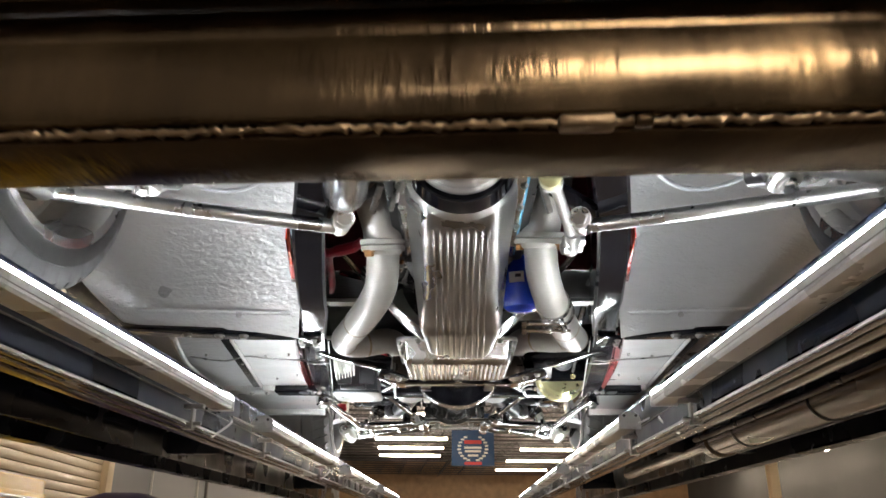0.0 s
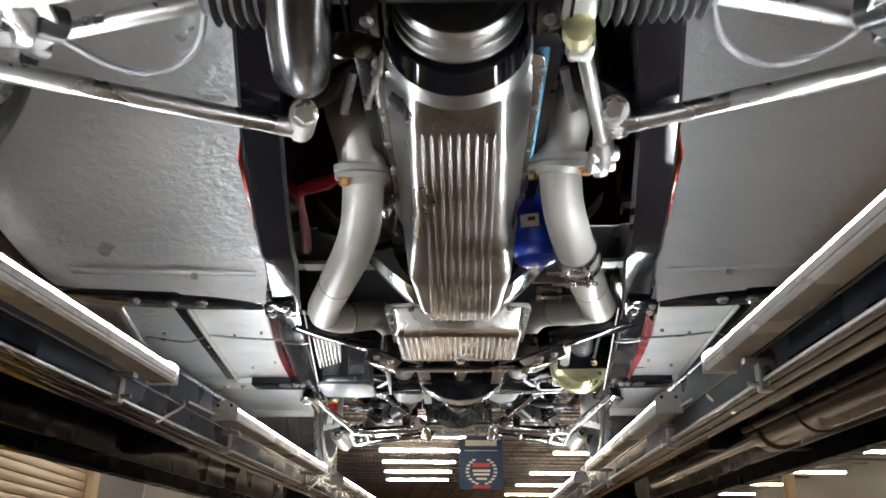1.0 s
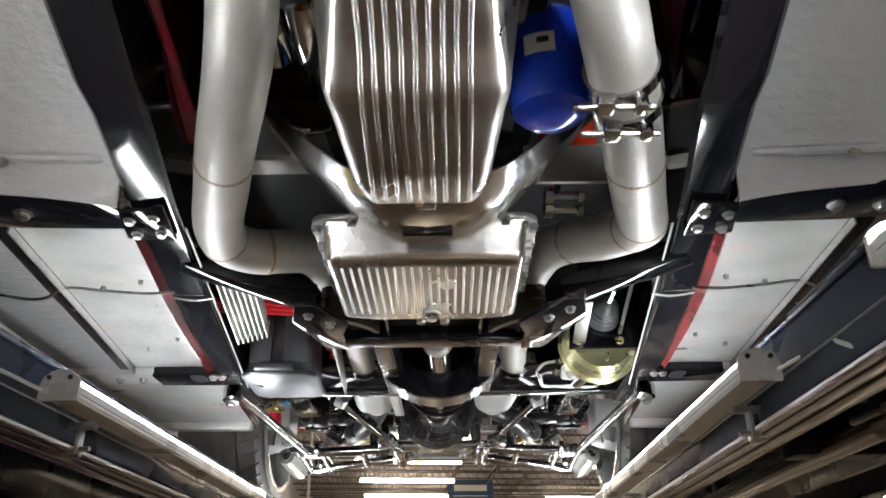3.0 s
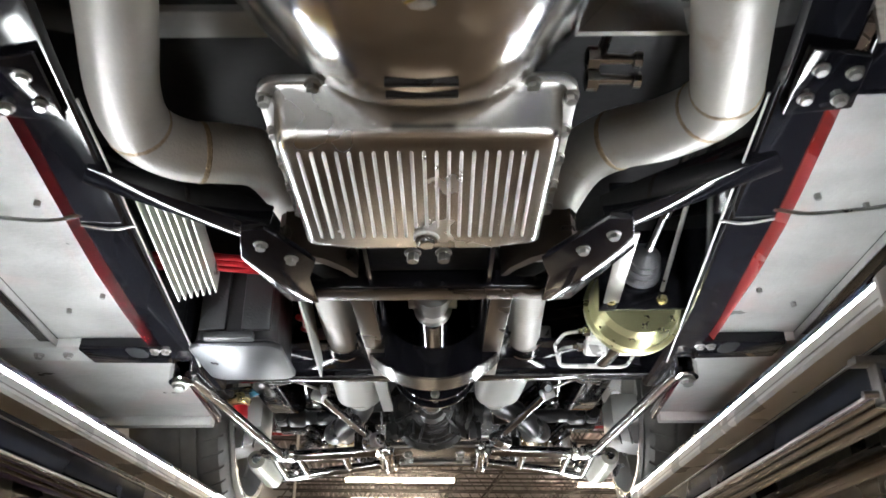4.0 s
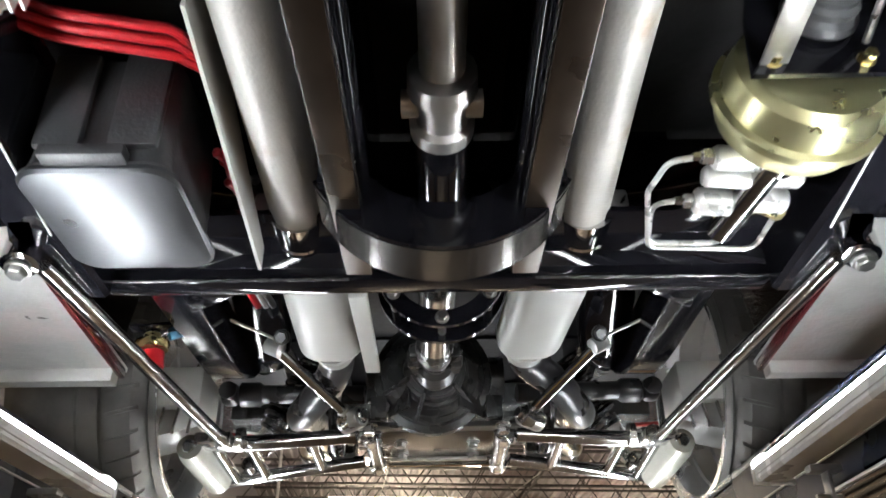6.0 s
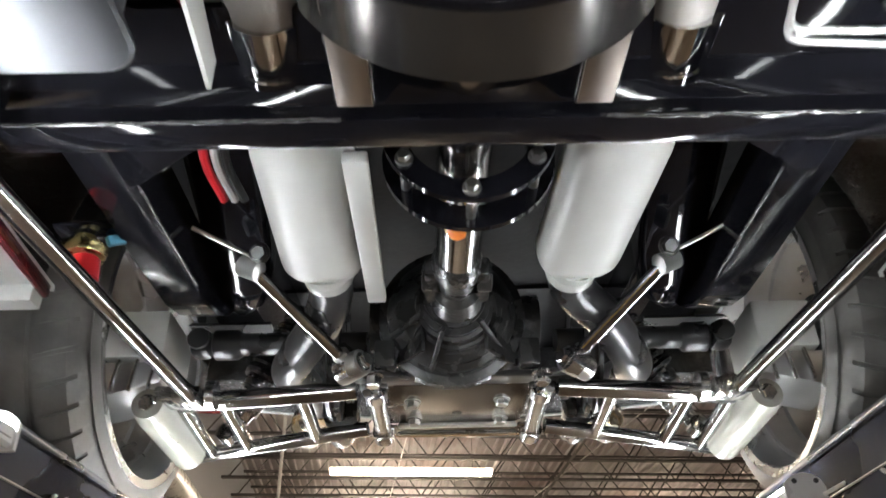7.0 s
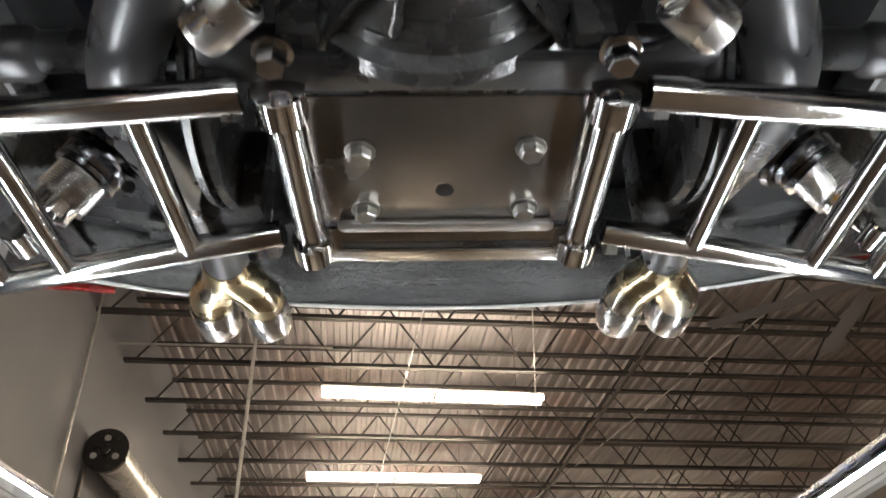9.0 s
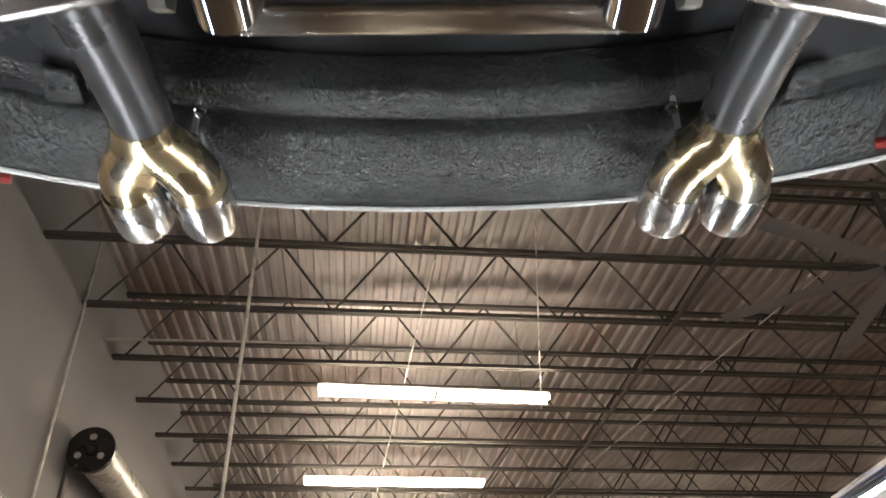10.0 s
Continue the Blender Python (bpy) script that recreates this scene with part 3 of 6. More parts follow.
# frame rails
RAIL = [(0.55, 0.192), (1.1, 0.234), (1.38, 0.296), (1.45, 0.307), (1.6, 0.328), (1.72, 0.342), (1.78, 0.347), (2.0, 0.385), (2.3, 0.428), (2.7, 0.47), (3.06, 0.482)]
for s in SIDES:
    bm = bmesh.new()
    rings = []
    for y, c in RAIL:
        w, zt, zb = 0.033, 1.885, float(np.interp(y, [0.5, 1.38, 1.72], [1.812, 1.806, 1.752]))
        b = 0.006
        rings.append([(s * (c - w), y, zb + b), (s * (c - w + b), y, zb), (s * (c + w - b), y, zb), (s * (c + w), y, zb + b),
                      (s * (c + w), y, zt), (s * (c - w), y, zt)])
    loft(bm, rings)
    part("frame_rail", bm, BLACK, car, "glossy black rectangular frame rail")
    # gusset bracket with four bolts where the floor outrigger meets the rail
    br = plate("rail_bracket", mir(s, [(0.362, 1.98), (0.43, 1.995), (0.445, 2.075), (0.375, 2.085)]), 1.742, 1.7515, BLACK)
    for x, y in ((0.385, 2.01), (0.42, 2.015), (0.388, 2.055), (0.424, 2.058)):
        bolt(br, (s * x, y, 1.742), 0.0066, 0.007)
    # wheel-arch bottom flange, an angle with bolts
    bm = bmesh.new()
    prism(bm, mir(s, [(0.43, 1.985), (0.60, 1.965), (0.84, 1.93), (0.89, 1.95), (0.8, 2.03), (0.6, 2.065), (0.45, 2.072)]), 1.757, 1.765, 0.002)
    fl = part("arch_flange", bm, BLACK, car, "black bolted flange at the foot of the wheel arch")
    for x, y in ((0.575, 2.018), (0.64, 2.018), (0.72, 2.0)):
        bolt(fl, (s * x, y, 1.757), 0.010, 0.009)
    part("arch_rib", rod(bmesh.new(), (s * 0.44, 1.947, 1.80), (s * 0.83, 1.922, 1.80), 0.007, seg=8), UNDERCOAT, fl)
    bolt(fl, (s * 0.57, 1.935, 1.79), 0.006, 0.005, axis=(0, -1, 0))
    # diagonal square brace to the gearbox crossmember
    part("diagonal_brace", beam(bmesh.new(), (s * 0.402 + (0.01 if s > 0 else 0), 2.20 - (0.015 if s > 0 else 0), 1.768), (s * 0.21 + (0.02 if s > 0 else 0), 2.312 - (0.02 if s > 0 else 0), 1.742), 0.038, 0.04, 0.002), BLACK, car)

# wheel-arch liner: a broad sheet that curves down behind the front wheel
prof = [(0.0, 2.06), (0.2, 2.1), (0.42, 2.18), (0.62, 2.36), (0.9, 2.46), (1.2, 2.43), (1.45, 2.32), (1.65, 2.17), (1.8, 2.02), (1.9, 1.9), (1.95, 1.82), (1.968, 1.766)]
prof = [(p.x, p.y) for p in curve([(a, b, 0) for a, b in prof], 4)]
for s in SIDES:
    bm = bmesh.new()
    grid = []
    for y, z in prof:
        outer = 1.02 - 0.17 * max(0.0, min(1.0, (2.0 - z) / 0.24)) ** 2
        inner = np.interp(y, [0.4, 1.1, 1.45, 2.0], [0.23, 0.262, 0.334, 0.424])
        row = []
        for k in range(13):
            u = k / 12
            xx = inner + (outer - inner) * u
            row.append((s * xx, y - 0.05 * max(0, u - 0.75) ** 2 * 16, z - 0.03 * (1 - u) ** 3))
        grid.append(row)
    sheet(bm, grid if s > 0 else [r[::-1] for r in grid], 0.004)
    part("wheel_arch", bm, UNDERCOAT, car, "grey brushed undercoating on the wheel arch", sharp=50)
    # upright inner panel beside the rail, with the red body edge showing
    plate("apron", mir(s, [(0.225, 0.5), (0.262, 1.1), (0.334, 1.45), (0.424, 2.0), (0.43, 2.0), (0.34, 1.45), (0.268, 1.1), (0.231, 0.5)]), 1.86, 2.4, UNDERCOAT_DARK, bevel=0)
    plate("red_edge", mir(s, [(0.366, 1.51), (0.369, 1.51), (0.413, 1.805), (0.398, 1.805)]), 1.835, 1.882, BRIGHT_RED, car, "red body edge above the rail")

# closed body above, unseen, added to block light, and black sheets for shade
prism_pts = [(-0.9, 0.2), (-0.55, -0.15), (0.55, -0.15), (0.9, 0.2), (0.98, 1.5), (0.98, 3.4), (0.92, 4.35), (0.5, 4.62), (-0.5, 4.62), (-0.92, 4.35), (-0.98, 3.4), (-0.98, 1.5)]
bm = bmesh.new()
loft(bm, [[(x * k, 2.2 + (y - 2.2) * k2, z) for x, y in prism_pts] for k, k2, z in ((1, 1, 2.5), (0.97, 0.98, 2.66), (0.7, 0.6, 2.8), (0.62, 0.45, 3.1), (0.5, 0.36, 3.2))])
part("body", bm, RED, car, "red bodywork")
for s in SIDES:
    bm = bmesh.new()
    grid = [[(s * (1.03 + 0.05 * math.sin(math.pi * u)), y, zlo + (2.52 - zlo) * u) for u in (0, 0.2, 0.4, 0.6, 0.8, 1)]
            for y, zlo in ((0.0, 2.0), (0.3, 2.15), (0.55, 2.32), (1.0, 2.42), (1.4, 2.32), (1.75, 2.0), (1.95, 1.85), (2.1, 1.84), (3.0, 1.84), (3.42, 1.86), (3.55, 2.1), (3.85, 2.26), (4.2, 2.15), (4.4, 2.05))]
    sheet(bm, grid if s > 0 else grid[::-1], 0.004)
    part("fender", bm, UNDERCOAT_DARK, car, "dark undercoated fender skirt")
part("nose_panel", box(bmesh.new(), -0.85, 0.85, -0.14, -0.12, 2.0, 2.5), UNDERCOAT_DARK, car)
# closing sheets, coloured black where the inside of the car lies in shade
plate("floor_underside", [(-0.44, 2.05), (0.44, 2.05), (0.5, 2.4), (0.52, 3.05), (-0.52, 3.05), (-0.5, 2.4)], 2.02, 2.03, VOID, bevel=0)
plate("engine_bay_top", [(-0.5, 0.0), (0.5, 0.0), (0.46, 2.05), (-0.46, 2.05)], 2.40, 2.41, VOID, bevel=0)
plate("firewall", [(-0.44, 2.045), (0.44, 2.045), (0.44, 2.055), (-0.44, 2.055)], 1.95, 2.45, MAROON, bevel=0)
for s in SIDES:
    plate("footwell_side", mir(s, [(0.31, 1.45), (0.318, 1.45), (0.368, 1.98), (0.36, 1.98)]), 1.80, 2.3, MAROON, bevel=0)
part("red_hose", sweep(bmesh.new(), curve([(-0.225, 1.68, 1.895), (-0.25, 1.684, 1.88), (-0.285, 1.692, 1.875), (-0.308, 1.715, 1.875), (-0.318, 1.77, 1.875), (-0.325, 1.85, 1.875), (-0.336, 1.94, 1.876), (-0.35, 2.02, 1.885)]), 0.0115, 10), HOSE_RED, car, "crimson rubber hose")
part("red_hose_sleeve", sweep(bmesh.new(), curve([(-0.245, 1.683, 1.882), (-0.27, 1.688, 1.877), (-0.288, 1.693, 1.875)]), 0.0135, 10), HOSE_RED, car)

# silver floor pans outside the rails
for s in SIDES:
    inner = [(0.446, 2.075), (0.464, 2.2), (0.485, 2.34), (0.505, 2.48), (0.521, 2.64), (0.529, 2.75), (0.533, 2.84)] if s < 0 else [(0.444, 2.075), (0.455, 2.14), (0.472, 2.245), (0.49, 2.365), (0.506, 2.52), (0.516, 2.68), (0.522, 2.77), (0.526, 2.84)]
    pan = plate("floor_pan", mir(s, inner + [(1.0, 2.84), (1.0, 2.075)]), 1.776, 1.784, FLOOR_PAN, car, "mottled silver floor pan", 0)
    bm = bmesh.new()
    grid = [[(s * (x - 0.001 + 0.0065 * k), y, 1.777 - 0.014 * (1 - abs(k))) for k in (-1, 0, 1)] for x, y in inner]
    sheet(bm, grid if s > 0 else [r[::-1] for r in grid], 0.004)
    # same body red, set darker on the left edge than on the right
    part("red_edge", bm, EDGE_RED if s > 0 else RED, car, "red body edge along the floor pan")
    seam_x = (0.645, 0.722) if s < 0 else (0.648, 0.695)
    part("seam_strip", beam(bmesh.new(), (s * seam_x[0], 2.08, 1.7715), (s * seam_x[1], 2.84, 1.7715), 0.034, 0.006, 0.001), DARK_STEEL, pan, "dark steel seam strip")
    part("seam_lip", beam(bmesh.new(), (s * (seam_x[0] - 0.016), 2.08, 1.765), (s * (seam_x[1] - 0.016), 2.84, 1.765), 0.003, 0.014, 0.0008), BRACKET, pan)
    part("outer_panel", prism(bmesh.new(), mir(s, [(seam_x[0] + 0.02, 2.076), (seam_x[1] + 0.02, 2.842), (0.99, 2.842), (0.99, 2.076)]), 1.7735, 1.7752), UNDERCOAT, pan, "dull grey outer floor panel")
    part("pan_bead", sweep(bmesh.new(), curve(mir(s, [(0.79, 2.08, 1.772), (0.825, 2.25, 1.77), (0.86, 2.45, 1.77), (0.885, 2.78, 1.772)])), 0.01, 8), ALU_SATIN, pan)
    for x, y in ((0.586, 2.325), (0.51, 2.3), (0.68, 2.42), (0.62, 2.66), (0.7, 2.7), (0.76, 2.3), (0.54, 2.6)):
        bolt(pan, (s * x, y, 1.776), 0.0046, 0.010, name="stud", washer=False)
    part("brake_line", sweep(bmesh.new(), curve(mir(s, [(0.45, 2.3, 1.752), (0.51, 2.33, 1.762), (0.586, 2.325, 1.766), (0.65, 2.32, 1.77), (0.72, 2.36, 1.765), (0.82, 2.33, 1.772)])), 0.0028, 6), ZINC, pan)
    # rear outrigger under the pan
    og = plate("outrigger", mir(s, [(0.49, 2.80), (0.66, 2.80), (0.66, 2.878), (0.505, 2.885)]), 1.752, 1.7755, BLACK)
    plate("outrigger_bracket", mir(s, [(0.655, 2.80), (1.0, 2.80), (1.0, 2.87), (0.655, 2.878)]), 1.756, 1.7755, FLOOR_PAN, og, "bare silver bracket")
    for x, y in ((0.5, 2.812), (0.52, 2.812), (0.69, 2.83), (0.745, 2.83)):
        bolt(og, (s * x, y, 1.752), 0.0075, 0.007, mat=BRACKET)
    plate("pan_tongue", mir(s, rounded(0.538, 0.572, 2.79, 2.845, 0.016)), 1.7495, 1.7515, BOX_METAL, og, bevel=0)
    rp = plate("rear_floor_pan", mir(s, [(0.522, 2.89), (1.0, 2.87), (1.0, 3.4), (0.553, 3.415)]), 1.788, 1.796, FLOOR_PAN, car, "mottled silver rear floor pan", 0)
    part("lip", box(bmesh.new(), *sorted((s * 0.57, s * 1.0)), 3.395, 3.425, 1.765, 1.79, 0.003), FLOOR_PAN, rp)
    bm = bmesh.new()
    prism(bm, mir(s, [(0.519, 2.93), (0.529, 2.93), (0.559, 3.40), (0.549, 3.40)]), 1.77, 1.788, 0.002)
    part("red_edge", bm, RED, rp)

# front crossmember
xm = plate("front_crossmember", [(-0.225, 0.70), (0.225, 0.70), (0.235, 1.0), (-0.235, 1.0)], 1.80, 1.9, BLACK, car, "glossy black front crossmember", 0.006)
part("crossmember_lip", box(bmesh.new(), -0.205, 0.185, 0.985, 1.016, 1.791, 1.8, 0.002), BROWN_REFLECTION, xm, "crossmember lip coloured brown to imitate the floor reflection")
part("crossmember_step", box(bmesh.new(), -0.22, 0.22, 0.80, 0.982, 1.794, 1.8, 0.003), BLACK, xm)
for s in SIDES:
    plate("pivot_gusset", mir(s, [(0.16, 0.78), (0.24, 0.80), (0.25, 1.0), (0.217, 1.0)]), 1.787, 1.791, BLACK, xm)
    for x, y in ((0.18, 0.83), (0.2, 0.88)):
        bolt(xm, (s * x, y, 1.795), 0.007, 0.006)
    rib = plate("rack_bracket", mir(s, [(0.088, 1.018), (0.122, 1.018), (0.128, 1.13), (0.094, 1.15)]), 1.80, 1.806, BLACK, car)
    for y in (1.045, 1.115):
        bolt(rib, (s * 0.108, y, 1.80), 0.0065, 0.006)
    bm = bmesh.new()
    for dx in (0.082, 0.128):
        beam(bm, (s * dx, 1.018, 1.81), (s * (dx + 0.004), 1.14, 1.82), 0.004, 0.05, 0)
    part("rack_bracket_side", bm, BLACK, rib)
for x, mt in ((-0.075, PALE_BLUE), (0.075, PALE_BLUE), (0.125, BRASS)):
    part("hose_fitting", turned(bmesh.new(), (x, 0.84, 1.80), (0, 0, -1), [(0, 0.011), (0.02, 0.011), (0.024, 0.008)], 10), mt, xm)

# lower control arms with pivots, ball joints and dampers
for s in SIDES:
    arm = new("control_arm")
    arm.parent = car
    arm["label"] = "polished stainless tubular lower control arm"
    part("front_leg", rod(bmesh.new(), (s * 0.255, 0.985, 1.778), (s * 0.66, 1.04, 1.745), 0.0165), SATIN_STEEL, arm)
    part("rear_leg", rod(bmesh.new(), (s * 0.24, 1.335, 1.79), (s * 0.655, 1.075, 1.745), 0.0135), SATIN_STEEL, arm)
    for x, y, z, r in ((0.25, 0.985, 1.778, 0.019), (0.228, 1.332, 1.795, 0.02)):
        bm = bmesh.new()
        turned(bm, (s * (x - 0.012), y - 0.03, z), (s * 0.3, 1, 0.1), [(0, r * 0.8), (0.002, r), (0.06, r), (0.062, r * 0.8)], 20)
        part("pivot_sleeve", bm, SATIN_STEEL, arm)
        bolt(arm, (s * (x - 0.012), y - 0.03, z - 0.002), 0.0155, 0.015, axis=(-s * 0.3, -1, -0.5), mat=SATIN_STEEL)
    bm = bmesh.new()
    turned(bm, (s * 0.655, 1.05, 1.725), (0, 0, 1), [(0, 0.02), (0.005, 0.03), (0.05, 0.03), (0.055, 0.022), (0.09, 0.016)], 20)
    part("ball_joint", bm, SATIN_STEEL, arm)
    # gusset between the legs, with the damper's lower eye bolted under it
    part("damper_bracket", prism(bmesh.new(), mir(s, [(0.43, 1.012), (0.56, 1.03), (0.56, 1.085), (0.475, 1.10), (0.44, 1.075)]), 1.752, 1.759, 0.003), SATIN_STEEL, arm)
    eye = part("damper_eye", turned(bmesh.new(), (s * 0.478, 1.045, 1.756), (s * 0.1, -0.35, -1), [(-0.004, 0.014), (-0.002, 0.026), (0.02, 0.026), (0.024, 0.021), (0.026, 0.012)], 24), SATIN_STEEL, arm)
    bolt(eye, (s * 0.4805, 1.0365, 1.7315), 0.0125, 0.01, axis=(s * 0.1, -0.35, -1), mat=SATIN_STEEL)
    part("eye_boot", turned(bmesh.new(), (s * 0.452, 1.062, 1.762), (-s * 0.5, 0.6, 0.2), [(-0.02, 0.012), (-0.016, 0.02), (0.014, 0.02), (0.02, 0.012)], 18), BLACK_SATIN, arm)
    # coil-over damper
    coil = new("coil_over")
    coil.parent = car
    coil["label"] = "chrome coil spring over a threaded damper"
    a, b = V(s * 0.475, 1.015, 1.772), V(s * 0.215, 1.0, 2.05)
    d = (b - a).normalized()
    bm = bmesh.new()
    u = d.orthogonal().normalized()
    w = d.cross(u)
    n = 400
    sweep(bm, [a + d * (0.045 + 0.3 * k / n) + (u * math.cos(k * 2 * math.pi * 18 / n) + w * math.sin(k * 2 * math.pi * 18 / n)) * 0.041 for k in range(n + 1)], 0.0056, 8)
    part("spring", bm, CHROME, coil)
    bm = bmesh.new()
    turned(bm, a, d, [(-0.02, 0.012), (-0.015, 0.02), (0.0, 0.02)] + [q for k in range(8) for q in ((0.002 + k * 0.005, 0.0235), (0.0045 + k * 0.005, 0.0205))] + [(0.042, 0.046), (0.046, 0.046), (0.048, 0.024), (0.37, 0.024)], 24)
    part("damper_body", bm, ALU_SATIN, coil)
    part("valve_hose", sweep(bmesh.new(), curve(mir(s, [(0.475, 1.0, 1.80), (0.505, 0.985, 1.80), (0.54, 0.975, 1.80), (0.59, 0.975, 1.805)])), 0.0045, 8), WHITE_PAINT, coil)
    # anti-roll link and hose
    part("brake_hose", sweep(bmesh.new(), curve(mir(s, [(0.30, 1.1, 1.86), (0.34, 1.2, 1.83), (0.42, 1.24, 1.82), (0.5, 1.19, 1.83), (0.56, 1.05, 1.86)]), 8), 0.0045, 8), WIRE_GREY, car)
    part("upper_link", rod(bmesh.new(), (s * 0.27, 0.94, 1.95), (s * 0.6, 0.98, 2.02), 0.0125), SATIN_STEEL, car)

# steering rack
rack = new("steering_rack")
rack.parent = car
part("rack_tube", rod(bmesh.new(), (-0.2, 1.095, 1.835), (0.2, 1.095, 1.835), 0.02), BLACK_SATIN, rack)
bm = bmesh.new()
box(bm, 0.118, 0.165, 1.065, 1.125, 1.795, 1.85, 0.012)
part("pinion_housing", bm, SILVER, rack)
bm = bmesh.new()
turned(bm, (0.14, 1.105, 1.782), (0.12, 1, 0.25), [(0, 0.014), (0.002, 0.019), (0.026, 0.02), (0.03, 0.015), (0.05, 0.014), (0.056, 0.011)], 12)
part("joint_yoke", bm, GOLD_ZINC, rack)
part("joint_fork", box(bmesh.new(), 0.134, 0.168, 1.15, 1.185, 1.785, 1.815, 0.008), SILVER, rack)
for s in SIDES:
    pr = []
    for k in range(9):
        h = 0.165 + 0.125 * k / 9
        pr += [(h, 0.026), (h + 0.006, 0.041 - 0.0008 * k)]
    pr += [(0.292, 0.02), (0.298, 0.02), (0.3, 0.015)]
    part("bellows", turned(bmesh.new(), (0, 1.095, 1.822), (s, 0, 0), pr, 22), BELLOWS, rack)
    bm = bmesh.new()
    rod(bm, (s * 0.29, 1.1, 1.822), (s * 0.48, 1.115, 1.79), 0.0115)
    part("tie_rod", bm, SATIN_STEEL, rack)
    bm = bmesh.new()
    turned(bm, (s * 0.50, 1.12, 1.765), (0, 0, 1), [(0, 0.012), (0.004, 0.019), (0.04, 0.019), (0.046, 0.012)], 14)
    part("tie_rod_end", bm, BLACK_SATIN, rack)
bm = bmesh.new()
rod(bm, (0.152, 1.16, 1.80), (0.215, 1.40, 1.80), 0.0105)
rod(bm, (0.215, 1.39, 1.80), (0.225, 1.45, 1.80), 0.016)
part("steering_shaft", bm, ALU_SATIN, rack)
bm = bmesh.new()
for y, t in ((1.44, 0.02), (1.475, 0.03)):
    turned(bm, (0.225, y, 1.80), (1, 0.2, 0.2), [(-0.022, 0.008), (-0.02, 0.013), (0.02, 0.013), (0.022, 0.008)], 12)
box(bm, 0.213, 0.24, 1.43, 1.5, 1.787, 1.813, 0.008)
part("universal_joint", bm, SATIN_STEEL, rack)

# radiator hose
hose = part("radiator_hose", sweep(bmesh.new(), curve([(-0.134, 0.80, 1.778), (-0.142, 0.86, 1.778), (-0.158, 0.95, 1.779), (-0.178, 1.06, 1.782), (-0.193, 1.15, 1.79), (-0.206, 1.225, 1.812), (-0.213, 1.265, 1.855), (-0.212, 1.275, 1.92), (-0.2, 1.27, 2.02)], 7), 0.0385, 26), GUN_CHROME, car, "dark polished steel radiator pipe")
part("hose_cuff", sweep(bmesh.new(), curve([(-0.125, 0.60, 1.784), (-0.130, 0.72, 1.779), (-0.138, 0.83, 1.778)]), 0.0425, 24), SILVER, hose, "pale rubber cuff on the pipe")
bm = bmesh.new()
for y in (0.828,):
    turned(bm, (-0.139, y, 1.778), (-0.15, 1, 0.02), [(0, 0.039), (0, 0.0445), (0.03, 0.0445), (0.03, 0.039)], 26, close=True)
    box(bm, -0.098, -0.081, y - 0.002, y + 0.026, 1.77, 1.79, 0.003)
part("hose_clamp", bm, GUN_CHROME, car)

# engine: crank damper, block, oil pan
eng = new("engine")
eng.parent = car
bm = bmesh.new()
turned(bm, (0, 1.125, 1.865), (0, 1, 0), [(0.03, 0.02), (0.028, 0.05), (0.012, 0.06), (0.002, 0.07), (0.0, 0.077), (0.004, 0.081), (0.01, 0.081), (0.014, 0.074), (0.019, 0.074), (0.023, 0.083), (0.028, 0.083), (0.032, 0.076), (0.037, 0.076), (0.041, 0.085), (0.048, 0.085), (0.056, 0.03)], 48)
part("crank_pulley", bm, PAN_ALU, eng, "polished aluminium crank pulley")
bm = bmesh.new()
turned(bm, (0, 1.184, 1.865), (0, 1, 0), [(0.0, 0.05), (0.0, 0.094), (0.042, 0.098), (0.045, 0.06)], 40)
part("damper_ring", bm, BLACK, eng)
bm = bmesh.new()
turned(bm, (0, 1.231, 1.872), (0, 1, 0), [(0.0, 0.05), (0.0, 0.1), (0.03, 0.104), (0.04, 0.09)], 40)
part("timing_cover", bm, PAN_ALU, eng)
part("front_cover_bar", box(bmesh.new(), -0.082, 0.082, 1.035, 1.098, 1.818, 1.86, 0.008), SILVER, eng, "pale cast aluminium bar")
part("engine_block", box(bmesh.new(), -0.15, 0.15, 1.24, 1.98, 1.875, 2.2, 0.01), BLACK_SATIN, eng)
for s in SIDES:
    part("gasket", box(bmesh.new(), *sorted((s * 0.112, s * 0.128)), 1.27, 1.7, 1.868, 1.876), PALE_BLUE if s > 0 else BLACK_SATIN, eng)
part("pan_flange", prism(bmesh.new(), rounded(-0.122, 0.122, 1.262, 1.99, 0.02), 1.858, 1.868, 0.002), ALU, eng)

# finned oil pan
bm = bmesh.new()
PAN_Y = [1.285, 1.36, 1.585, 1.60, 1.615, 1.628, 1.64, 1.662, 1.765, 1.80, 1.85]
PAN_Z = [1.818, 1.797, 1.7, 1.69, 1.671, 1.661, 1.6575, 1.6555, 1.642, 1.645, 1.69]
bottom = lambda y: np.interp(y, PAN_Y, PAN_Z)
half = lambda y: np.interp(y, [1.285, 1.36, 1.56, 1.595, 1.63, 1.66, 1.765, 1.80, 1.85], [0.078, 0.08, 0.077, 0.083, 0.089, 0.085, 0.074, 0.066, 0.046])
rows = []
ys = [1.27, 1.275, 1.285, 1.30, 1.315, 1.34, 1.36, 1.45, 1.54] + PAN_Y[2:8] + [1.70, 1.74, 1.765, 1.78, 1.80, 1.82, 1.84, 1.852, 1.86, 1.865]
